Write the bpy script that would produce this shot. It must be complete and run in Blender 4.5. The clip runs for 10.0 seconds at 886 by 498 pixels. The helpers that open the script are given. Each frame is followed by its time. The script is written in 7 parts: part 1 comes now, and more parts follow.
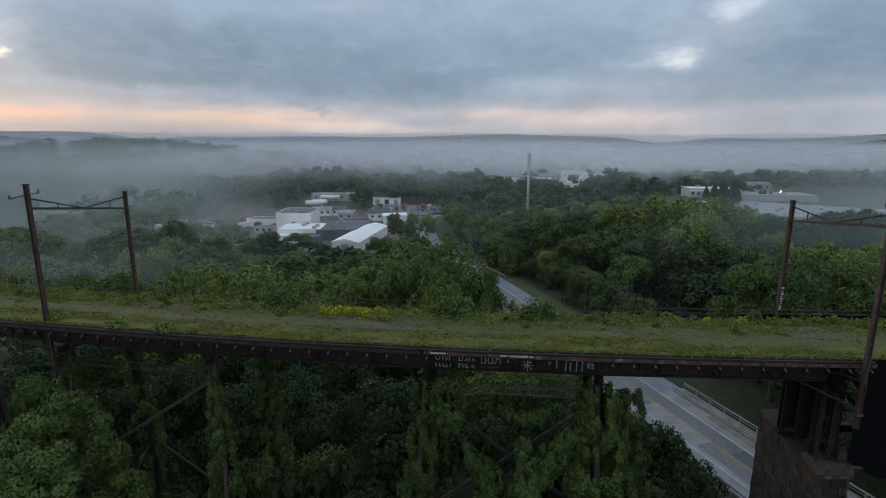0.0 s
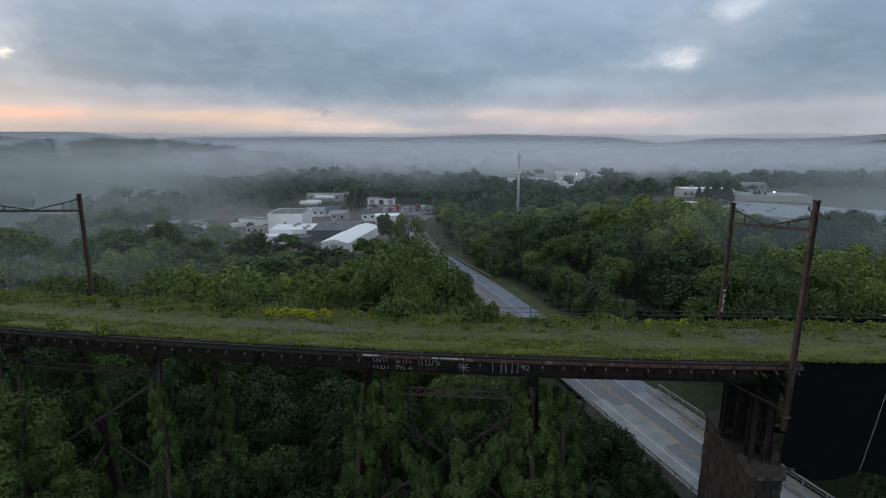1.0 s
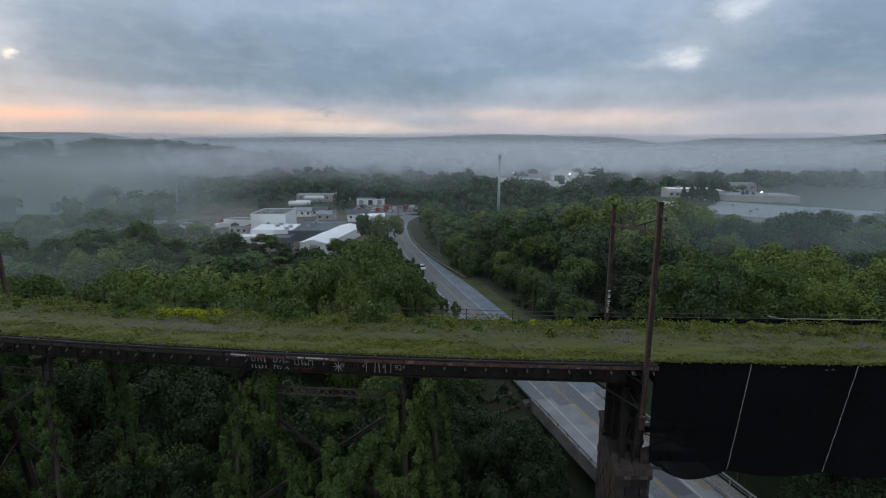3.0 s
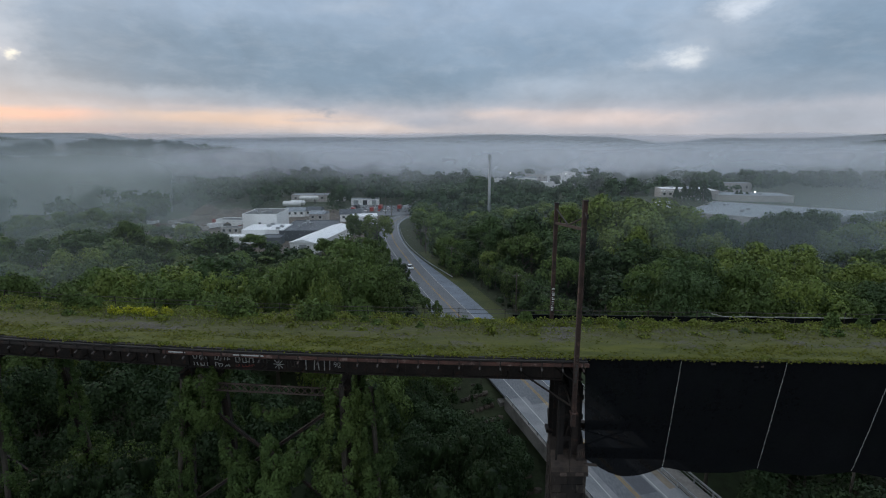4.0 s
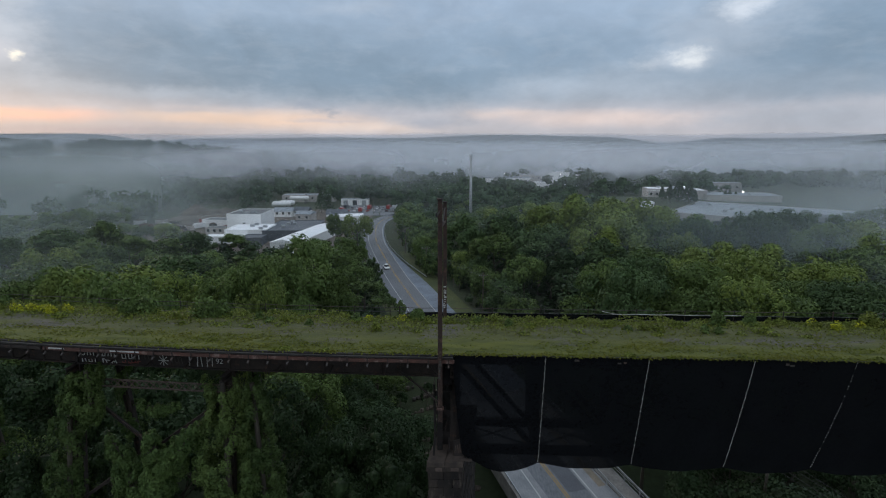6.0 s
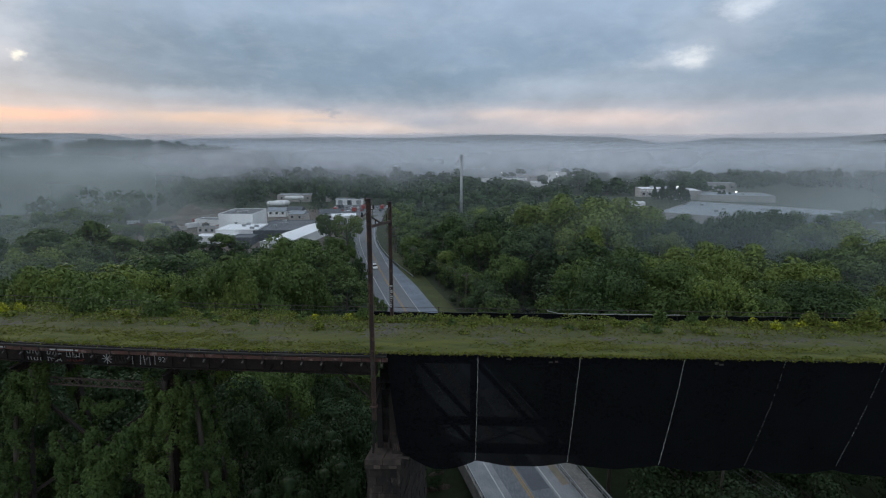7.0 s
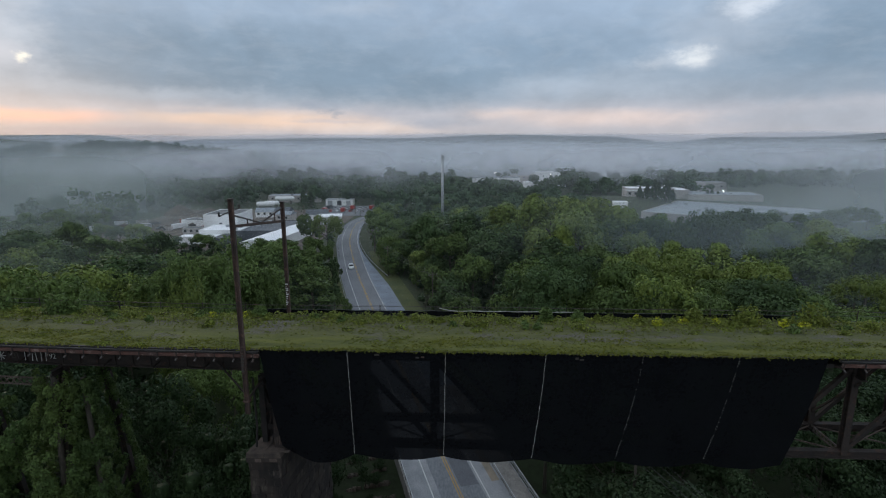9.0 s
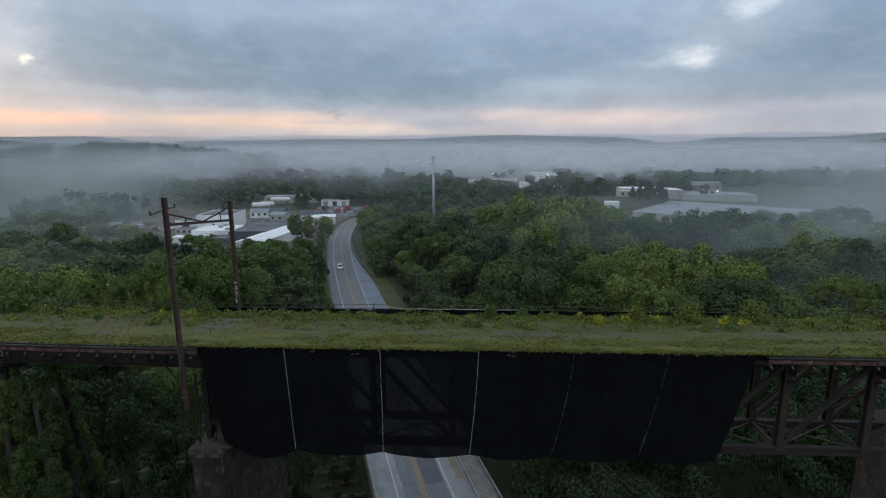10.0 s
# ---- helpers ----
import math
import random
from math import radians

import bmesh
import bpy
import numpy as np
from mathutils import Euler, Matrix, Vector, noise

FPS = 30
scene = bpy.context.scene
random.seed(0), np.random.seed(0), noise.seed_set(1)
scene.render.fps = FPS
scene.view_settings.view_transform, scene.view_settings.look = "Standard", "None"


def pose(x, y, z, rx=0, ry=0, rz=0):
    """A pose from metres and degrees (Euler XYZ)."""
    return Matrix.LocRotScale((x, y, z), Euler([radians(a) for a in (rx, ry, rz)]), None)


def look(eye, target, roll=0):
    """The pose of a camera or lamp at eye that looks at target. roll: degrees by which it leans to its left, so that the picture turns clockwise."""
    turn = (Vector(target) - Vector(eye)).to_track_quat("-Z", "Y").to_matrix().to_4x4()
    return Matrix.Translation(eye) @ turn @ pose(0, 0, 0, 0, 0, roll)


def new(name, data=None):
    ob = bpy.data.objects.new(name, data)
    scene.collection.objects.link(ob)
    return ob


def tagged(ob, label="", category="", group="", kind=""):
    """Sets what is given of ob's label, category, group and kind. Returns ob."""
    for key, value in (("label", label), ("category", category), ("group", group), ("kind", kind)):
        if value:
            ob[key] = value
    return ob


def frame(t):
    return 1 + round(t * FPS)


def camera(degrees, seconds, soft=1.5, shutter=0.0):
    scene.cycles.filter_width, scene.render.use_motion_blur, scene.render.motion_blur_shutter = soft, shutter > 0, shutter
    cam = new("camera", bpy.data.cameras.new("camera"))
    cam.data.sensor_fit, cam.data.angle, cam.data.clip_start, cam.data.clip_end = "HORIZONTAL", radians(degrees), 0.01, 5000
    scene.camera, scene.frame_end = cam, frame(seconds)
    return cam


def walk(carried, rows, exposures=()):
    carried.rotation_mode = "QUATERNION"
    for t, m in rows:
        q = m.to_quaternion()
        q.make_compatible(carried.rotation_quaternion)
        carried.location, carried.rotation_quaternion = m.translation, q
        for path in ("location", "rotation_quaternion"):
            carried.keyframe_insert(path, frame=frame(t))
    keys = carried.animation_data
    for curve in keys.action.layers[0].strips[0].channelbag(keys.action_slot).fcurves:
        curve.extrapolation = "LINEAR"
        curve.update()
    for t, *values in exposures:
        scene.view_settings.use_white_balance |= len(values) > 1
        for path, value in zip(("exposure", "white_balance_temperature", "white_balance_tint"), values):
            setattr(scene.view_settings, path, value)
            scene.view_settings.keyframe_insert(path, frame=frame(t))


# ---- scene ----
cam = camera(80.68, 10.0, 1.1)
ROWS = [
    (0, -28.755, -33.053, 44.600, 0.000, -11.560, -0.211),
    (0.5, -26.255, -33.171, 44.778, 0.062, -11.552, -0.206),
    (1, -23.781, -33.257, 44.856, 0.140, -11.549, -0.185),
    (1.5, -21.294, -33.350, 44.937, 0.221, -11.550, -0.162),
    (2, -18.789, -33.475, 45.015, 0.292, -11.554, -0.153),
    (2.5, -16.303, -33.564, 45.079, 0.360, -11.549, -0.155),
    (4, -8.949, -33.932, 44.965, 0.539, -11.522, -0.090),
    (4.5, -6.584, -34.035, 44.938, 0.606, -11.508, -0.062),
    (5, -4.144, -34.129, 44.910, 0.675, -11.494, -0.044),
    (5.5, -1.721, -34.249, 44.907, 0.760, -11.487, -0.030),
    (7, 5.561, -34.671, 44.969, 0.964, -11.502, -0.048),
    (7.5, 8.018, -34.862, 45.060, 1.031, -11.509, -0.043),
    (8, 10.467, -35.081, 45.085, 1.105, -11.518, -0.006),
    (8.5, 12.925, -35.293, 45.091, 1.176, -11.508, 0.068),
    (9, 15.422, -35.495, 45.042, 1.260, -11.484, 0.148),
    (9.5, 17.930, -35.711, 45.008, 1.349, -11.440, 0.212),
    (10, 20.434, -35.903, 44.920, 1.454, -11.401, 0.260),
]
walk(cam, [(t, pose(x, y, z, 90 + pitch, roll, yaw)) for t, x, y, z, yaw, pitch, roll in ROWS], [(0, -0.03), (10, 0.06)])

# ================= sky, sun =================
def build_world():
    w = bpy.data.worlds.new("world")
    scene.world = w
    w.use_nodes = True
    nt = w.node_tree
    nt.nodes.clear()
    N, L = nt.nodes.new, nt.links.new

    def math_node(op, a, b=None, c=None, clamp=False):
        n = N("ShaderNodeMath")
        n.operation, n.use_clamp = op, clamp
        for i, v in enumerate((a, b, c)):
            if v is None:
                continue
            if isinstance(v, (int, float)):
                n.inputs[i].default_value = v
            else:
                L(v, n.inputs[i])
        return n.outputs[0]

    def noise_node(vec, scale, detail, rough=0.55, dist=0.0):
        n = N("ShaderNodeTexNoise")
        n.inputs["Scale"].default_value, n.inputs["Detail"].default_value = scale, detail
        n.inputs["Roughness"].default_value, n.inputs["Distortion"].default_value = rough, dist
        L(vec, n.inputs["Vector"])
        return n.outputs["Fac"]

    def mix(fac, a, b):
        n = N("ShaderNodeMix")
        n.data_type = "RGBA"
        for s, v in ((n.inputs[0], fac), (n.inputs[6], a), (n.inputs[7], b)):
            if isinstance(v, tuple):
                s.default_value = (*v, 1)
            elif isinstance(v, (int, float)):
                s.default_value = v
            else:
                L(v, s)
        return n.outputs[2]

    def smooth(v, lo, hi):
        n = N("ShaderNodeMapRange")
        n.interpolation_type = "SMOOTHSTEP"
        n.inputs[1].default_value, n.inputs[2].default_value = lo, hi
        L(v, n.inputs[0])
        return n.outputs[0]

    tc = N("ShaderNodeTexCoord").outputs["Generated"]
    sep = N("ShaderNodeSeparateXYZ")
    L(tc, sep.inputs[0])
    az = math_node("ADD", math_node("ARCTAN2", sep.outputs[0], sep.outputs[1]), radians(1.25))
    el = math_node("ARCSINE", sep.outputs[2])

    def place(sx, sy, oz):
        c = N("ShaderNodeCombineXYZ")
        L(math_node("MULTIPLY", az, sx), c.inputs[0])
        L(math_node("MULTIPLY", el, sy), c.inputs[1])
        c.inputs[2].default_value = oz
        return c.outputs[0]

    def warped(sx, sy, oz, scale, amount_az, amount_el):
        """Azimuth and elevation, stirred by noise."""
        n = N("ShaderNodeTexNoise")
        n.inputs["Scale"].default_value, n.inputs["Detail"].default_value, n.inputs["Roughness"].default_value = scale, 6, 0.62
        L(place(sx, sy, oz), n.inputs["Vector"])
        s = N("ShaderNodeSeparateColor")
        L(n.outputs["Color"], s.inputs[0])
        return (math_node("MULTIPLY_ADD", math_node("SUBTRACT", s.outputs[0], 0.5), amount_az, az),
                math_node("MULTIPLY_ADD", math_node("SUBTRACT", s.outputs[1], 0.5), amount_el, el))

    waz, wel = warped(1.0, 1.6, 3.1, 5.5, 0.26, 0.085)
    taz, tel = warped(1.0, 1.8, 7.7, 10.0, 0.13, 0.060)
    saz, sel = warped(1.0, 3.0, 1.3, 6.0, 0.26, 0.022)

    def blob(col, a, e, ra, re, colour, k, soft=0.0, via=None):
        """A soft-edged mass of cloud or gap round the azimuth a and elevation e, in degrees."""
        u, v = via or (waz, wel)
        du = math_node("DIVIDE", math_node("SUBTRACT", u, radians(a)), radians(ra))
        dv = math_node("DIVIDE", math_node("SUBTRACT", v, radians(e)), radians(re))
        r = math_node("SQRT", math_node("ADD", math_node("MULTIPLY", du, du), math_node("MULTIPLY", dv, dv)))
        return mix(math_node("MULTIPLY", math_node("SUBTRACT", 1.0, smooth(r, soft, 1.0)), k), col, colour)

    ramp = N("ShaderNodeValToRGB")
    L(smooth(sel, -0.05, 1.0), ramp.inputs[0])
    # the ramp runs on the smoothstepped elevation, so its stops are worked out with the same curve
    stops = ((-0.05, (0.28, 0.31, 0.35)), (0.0, (0.42, 0.42, 0.45)), (0.02, (0.56, 0.52, 0.53)), (0.055, (0.54, 0.52, 0.55)),
             (0.078, (0.40, 0.435, 0.49)), (0.11, (0.325, 0.395, 0.475)), (0.17, (0.33, 0.415, 0.515)), (0.26, (0.40, 0.49, 0.60)),
             (0.45, (0.48, 0.56, 0.66)), (1.0, (0.66, 0.72, 0.80)))
    el_r = ramp.color_ramp
    while len(el_r.elements) < len(stops):
        el_r.elements.new(0.5)
    for e, (a, c) in zip(el_r.elements, stops):
        u = (a + 0.05) / 1.05
        e.position, e.color = u * u * (3 - 2 * u), (*c, 1)
    col = ramp.outputs[0]
    dark, pale, warm = (0.225, 0.305, 0.39), (0.50, 0.55, 0.62), (1.0, 0.70, 0.52)
    # large cloud masses
    for args in ((-22, 8.0, 26, 5.2, dark, 0.95, 0.25), (-3, 6.3, 20, 3.3, dark, 0.80, 0.2), (8, 9.5, 20, 3.2, (0.27, 0.36, 0.46), 0.7, 0.1), (38, 8.2, 13, 5.0, dark, 0.75, 0.2),
                 (40, 4.8, 20, 2.0, (0.30, 0.36, 0.43), 0.7, 0.1), (0, 13.5, 40, 3.5, (0.36, 0.45, 0.57), 0.5, 0.1), (15, 6.0, 15, 2.4, pale, 0.55, 0.0),
                 (-41, 9.0, 7, 7, (0.56, 0.60, 0.66), 0.75, 0.2), (-28, 4.9, 14, 1.1, pale, 0.5, 0.0), (-9, 12.8, 6, 1.2, pale, 0.45, 0.0), (28, 10.5, 8, 4.5, pale, 0.6, 0.0)):
        col = blob(col, *args)
    # the strip of dawn light under the cloud deck, strongest towards the sun
    for args in ((-40, 2.4, 12, 1.0, (1.0, 0.60, 0.48), 0.85, 0.1), (-19, 2.3, 17, 1.5, warm, 0.82, 0.0), (-8, 1.6, 12, 1.1, (0.92, 0.72, 0.60), 0.7, 0.0),
                 (-34, 1.2, 14, 0.35, (0.50, 0.46, 0.50), 0.7, 0.0), (8, 3.0, 6, 0.9, (0.80, 0.64, 0.57), 0.7, 0.0), (17, 2.4, 14, 1.3, (0.84, 0.67, 0.60), 0.85, 0.1), (0.5, 2.2, 5, 1.0, (0.44, 0.45, 0.50), 0.8, 0.1),
                 (36, 2.0, 14, 2.2, (0.42, 0.45, 0.50), 0.7, 0.2), (-24, 3.1, 6, 0.45, (0.50, 0.49, 0.53), 0.7, 0.0), (-13, 2.3, 7, 0.3, (0.60, 0.54, 0.55), 0.6, 0.0), (-27, 1.7, 8, 0.22, (0.58, 0.53, 0.55), 0.6, 0.0), (-5, 3.2, 6, 0.6, (0.48, 0.48, 0.53), 0.7, 0.0)):
        col = blob(col, *args, via=(saz, sel))
    for args in ((-13.2, 3.9, 2.6, 0.9, (0.33, 0.37, 0.44), 0.8, 0.0), (-11.8, 3.1, 1.5, 0.75, (0.34, 0.37, 0.43), 0.8, 0.0), (-11.0, 2.5, 0.9, 0.5, (0.38, 0.40, 0.45), 0.7, 0.0),
                 (-24.8, 4.0, 2.0, 0.7, (0.42, 0.44, 0.49), 0.6, 0.0)):
        col = blob(col, *args, via=(taz, tel))
    # thin places in the cloud
    for args in ((24.0, 8.1, 4.2, 2.0, (0.60, 0.63, 0.68), 0.75, 0.0), (24.0, 8.2, 2.2, 1.1, (0.90, 0.89, 0.87), 0.8, 0.0), (21.0, 7.6, 2.6, 0.9, (0.62, 0.65, 0.70), 0.5, 0.0), (28.6, 12.0, 2.4, 1.6, (0.80, 0.83, 0.88), 0.85, 0.0), (30.6, 13.4, 2.6, 1.6, (0.80, 0.83, 0.88), 0.8, 0.0)):
        col = blob(col, *args, via=(taz, tel))
    baz, bel = warped(1.0, 1.5, 4.4, 30.0, 0.05, 0.03)
    col = blob(col, -38.5, 7.2, 3.5, 1.6, (0.60, 0.61, 0.66), 0.6, 0.0, (baz, bel))
    col = blob(col, -37.5, 7.0, 0.95, 0.62, (1.0, 0.93, 0.80), 0.95, 0.1, (baz, bel))
    fine = noise_node(place(3.0, 9.0, 1.7), 5.0, 6, 0.6, 0.3)
    col = mix(math_node("MULTIPLY", smooth(fine, 0.42, 0.75), 0.14), col, (0.58, 0.61, 0.66))
    # billows: a broad and a fine broken texture over the whole deck
    for sx, sy, oz, scale, lo, hi, amount in ((1.0, 1.9, 5.1, 5.5, 0.34, 0.66, 0.13), (1.0, 1.5, 8.3, 16.0, 0.32, 0.68, 0.09)):
        broken = N("ShaderNodeMapRange")
        broken.inputs[1].default_value, broken.inputs[2].default_value = lo, hi
        broken.inputs[3].default_value, broken.inputs[4].default_value = 1 - amount / 2, 1 + amount / 2
        L(noise_node(place(sx, sy, oz), scale, 8, 0.58, 0.5), broken.inputs[0])
        scaled = N("ShaderNodeVectorMath")
        scaled.operation = "SCALE"
        L(col, scaled.inputs[0])
        L(broken.outputs[0], scaled.inputs["Scale"])
        col = scaled.outputs[0]
    # brighter cloud added out of view behind the camera, lifting the walls facing it
    back = smooth(math_node("MULTIPLY", sep.outputs[1], -1.0), -0.1, 0.75)
    high = math_node("MULTIPLY", smooth(el, 0.10, 0.45), smooth(el, 1.45, 0.8))
    col = mix(math_node("MULTIPLY", math_node("MULTIPLY", back, high), 0.55), col, (0.98, 1.0, 1.03))
    sky = N("ShaderNodeTexSky")
    sky.sky_type, sky.sun_disc = "NISHITA", False
    sky.sun_elevation, sky.sun_rotation = radians(4), radians(-42)
    dim = N("ShaderNodeVectorMath")
    dim.operation = "SCALE"
    L(sky.outputs[0], dim.inputs[0])
    dim.inputs["Scale"].default_value = 0.10
    col = mix(0.95, dim.outputs[0], col)
    cool = N("ShaderNodeVectorMath")
    cool.operation = "MULTIPLY"
    L(col, cool.inputs[0])
    cool.inputs[1].default_value = (0.955, 1.01, 1.075)
    bg = N("ShaderNodeBackground")
    L(cool.outputs[0], bg.inputs[0])
    bg.inputs[1].default_value = SKY
    out = N("ShaderNodeOutputWorld")
    L(bg.outputs[0], out.inputs[0])


SKY = 1.0
build_world()
sun = new("sun", bpy.data.lights.new("sun", "SUN"))
sun.data.energy, sun.data.angle, sun.data.color = 0.5, radians(25), (1.0, 0.80, 0.62)
sun.matrix_world = look((-67, 74, 22), (0, 0, 0))


# ================= materials =================
def material(name, a, b, scale=1.0, rough=0.8, metal=0.0, bump=0.3, fine=12.0, c=None, island=0.0, per_object=0.0, translucent=0.0,
             stretch=(1, 1, 1), cut=(0.35, 0.65), spec=0.5, distance=0.05, speckle=(0.72, 1.25)):
    """Colour a worn towards b by a large and a fine noise; c: a third colour in sparse patches."""
    m = bpy.data.materials.new(name)
    m.use_nodes = True
    nt = m.node_tree
    N, L = nt.nodes.new, nt.links.new
    bsdf = nt.nodes["Principled BSDF"]
    tc = N("ShaderNodeTexCoord")
    mp = N("ShaderNodeMapping")
    mp.inputs["Scale"].default_value = stretch
    L(tc.outputs["Object"], mp.inputs[0])

    def noise_fac(s, d, lo, hi):
        n = N("ShaderNodeTexNoise")
        n.inputs["Scale"].default_value, n.inputs["Detail"].default_value, n.inputs["Roughness"].default_value = s, d, 0.6
        L(mp.outputs[0], n.inputs["Vector"])
        r = N("ShaderNodeMapRange")
        r.inputs[1].default_value, r.inputs[2].default_value = lo, hi
        L(n.outputs["Fac"], r.inputs[0])
        return n.outputs["Fac"], r.outputs[0]

    def mix(fac, x, y, blend="MIX"):
        n = N("ShaderNodeMix")
        n.data_type, n.blend_type = "RGBA", blend
        for s, v in ((n.inputs[0], fac), (n.inputs[6], x), (n.inputs[7], y)):
            if isinstance(v, tuple):
                s.default_value = (*v, 1)
            elif isinstance(v, (int, float)):
                s.default_value = v
            else:
                L(v, s)
        return n.outputs[2]

    _, big = noise_fac(scale, 4, *cut)
    raw, small = noise_fac(scale * fine, 5, 0.3, 0.7)
    col = mix(big, a, b)
    if c:
        _, patch = noise_fac(scale * 2.7, 5, 0.56, 0.66)
        col = mix(patch, col, c)
    grain = N("ShaderNodeMapRange")
    grain.inputs[3].default_value, grain.inputs[4].default_value = speckle
    L(small, grain.inputs[0])
    g = N("ShaderNodeVectorMath")
    g.operation = "SCALE"
    L(col, g.inputs[0])
    L(grain.outputs[0], g.inputs["Scale"])
    col = g.outputs[0]
    for amount, node, socket in ((island, "ShaderNodeNewGeometry", "Random Per Island"), (per_object, "ShaderNodeObjectInfo", "Random")):
        if amount:
            r = N("ShaderNodeMapRange")
            r.inputs[3].default_value, r.inputs[4].default_value = 1 - amount, 1 + amount
            L(N(node).outputs[socket], r.inputs[0])
            h = N("ShaderNodeVectorMath")
            h.operation = "SCALE"
            L(col, h.inputs[0])
            L(r.outputs[0], h.inputs["Scale"])
            col = h.outputs[0]
    L(col, bsdf.inputs["Base Color"])
    bsdf.inputs["Roughness"].default_value, bsdf.inputs["Metallic"].default_value = rough, metal
    bsdf.inputs["Specular IOR Level"].default_value = spec
    if bump:
        bn = N("ShaderNodeBump")
        bn.inputs["Strength"].default_value, bn.inputs["Distance"].default_value = bump, distance
        L(raw, bn.inputs["Height"])
        L(bn.outputs[0], bsdf.inputs["Normal"])
    if translucent:
        tr = N("ShaderNodeBsdfTranslucent")
        L(col, tr.inputs[0])
        mx = N("ShaderNodeMixShader")
        mx.inputs[0].default_value = translucent
        L(bsdf.outputs[0], mx.inputs[1])
        L(tr.outputs[0], mx.inputs[2])
        L(mx.outputs[0], nt.nodes["Material Output"].inputs[0])
    return m


def leaf(name, a, b, scale=0.25, spread=0.30):
    return material(name, a, b, scale, rough=0.6, bump=0, fine=5, island=spread, per_object=0.18, translucent=0.16, spec=0.2, cut=(0.32, 0.68))


# spruce and bush green; also oak and ash leaves with shade mixed in
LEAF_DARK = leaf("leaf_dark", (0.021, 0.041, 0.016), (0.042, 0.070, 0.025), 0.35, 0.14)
LEAF_WOOD = leaf("leaf_wood", (0.040, 0.071, 0.026), (0.066, 0.105, 0.036), 0.3, 0.14)
LEAF_MID = leaf("leaf_mid", (0.060, 0.100, 0.028), (0.106, 0.152, 0.040), 0.3, 0.16)
LEAF_LIGHT = leaf("leaf_light", (0.100, 0.147, 0.035), (0.170, 0.214, 0.048), 0.3, 0.16)
LEAF_VINE = leaf("leaf_vine", (0.043, 0.079, 0.023), (0.082, 0.125, 0.034), 0.5, 0.14)
LEAF_WEED = leaf("leaf_weed", (0.115, 0.155, 0.024), (0.170, 0.185, 0.036), 0.6)
FLOWER = leaf("flower_yellow", (0.42, 0.42, 0.02), (0.30, 0.33, 0.03), 0.8)
WOODS = leaf("leaf_far", (0.040, 0.074, 0.036), (0.062, 0.104, 0.044), 0.03, 0.10)
BARK = material("bark", (0.10, 0.085, 0.065), (0.05, 0.042, 0.034), 1.5, stretch=(1, 1, 0.25), per_object=0.2)
SOIL = material("valley_floor", (0.026, 0.042, 0.015), (0.038, 0.046, 0.020), 0.03, rough=0.95, fine=20, bump=0.5, distance=0.5)
VERGE = material("verge_grass", (0.048, 0.063, 0.018), (0.074, 0.086, 0.026), 0.15, rough=0.95, fine=20)
RUST = material("rusted_steel", (0.038, 0.027, 0.022), (0.019, 0.015, 0.013), 0.6, rough=0.85, fine=9, c=(0.056, 0.030, 0.021))
RUST_RED = material("rusty_red_steel", (0.105, 0.046, 0.034), (0.055, 0.031, 0.026), 0.5, rough=0.8, fine=10, c=(0.19, 0.13, 0.11))
# rusted steel with the shade under the deck mixed into its colour
RUST_SHADED = material("shaded_rusted_steel", (0.017, 0.013, 0.012), (0.010, 0.009, 0.008), 0.6, rough=0.9, fine=9, c=(0.036, 0.020, 0.015))
STEEL_GREY = material("weathered_steel", (0.070, 0.062, 0.056), (0.045, 0.038, 0.034), 0.7, rough=0.75, fine=10, c=(0.09, 0.05, 0.035))
TIMBER = material("old_timber", (0.013, 0.011, 0.010), (0.030, 0.026, 0.022), 0.8, stretch=(0.3, 1, 1), fine=9)
POLE_RUST = material("rusty_pole_steel", (0.078, 0.044, 0.034), (0.040, 0.028, 0.024), 0.7, rough=0.8, fine=10, c=(0.12, 0.07, 0.05))
PAINT_WHITE = material("spray_paint", (0.48, 0.48, 0.46), (0.26, 0.25, 0.24), 1.2, bump=0, cut=(0.4, 0.75))
PAINT_RED = material("spray_paint_red", (0.30, 0.05, 0.04), (0.16, 0.05, 0.045), 1.2, bump=0)
STONE = material("pier_stone", (0.040, 0.030, 0.023), (0.013, 0.010, 0.009), 0.9, rough=0.9, fine=8, per_object=0.38, c=(0.062, 0.050, 0.040), stretch=(1, 1, 0.45))
STONE_PALE = material("bearing_stone", (0.082, 0.062, 0.050), (0.036, 0.028, 0.024), 1.1, rough=0.9, fine=8)
STONE_DARK = material("pier_core", (0.040, 0.031, 0.025), (0.024, 0.019, 0.016), 0.5, rough=0.95)
CONCRETE = material("concrete", (0.25, 0.235, 0.215), (0.14, 0.134, 0.122), 0.35, rough=0.85, fine=14)
ASPHALT = material("asphalt", (0.165, 0.175, 0.188), (0.125, 0.133, 0.145), 0.12, rough=0.85, fine=30, stretch=(1, 0.35, 1), bump=0.2)
ASPHALT_PALE = material("asphalt_pale", (0.285, 0.29, 0.295), (0.19, 0.20, 0.21), 0.25, rough=0.9, fine=25)
SHOULDER = material("shoulder_gravel", (0.20, 0.235, 0.28), (0.15, 0.175, 0.21), 0.2, rough=0.9, fine=25)
LINE_WHITE = material("line_white", (0.55, 0.55, 0.53), (0.40, 0.40, 0.39), 0.6, bump=0)
LINE_YELLOW = material("line_yellow", (0.45, 0.27, 0.05), (0.30, 0.20, 0.06), 0.6, bump=0)
GALV = material("galvanised", (0.42, 0.44, 0.45), (0.30, 0.31, 0.32), 0.8, rough=0.5, metal=0.4)
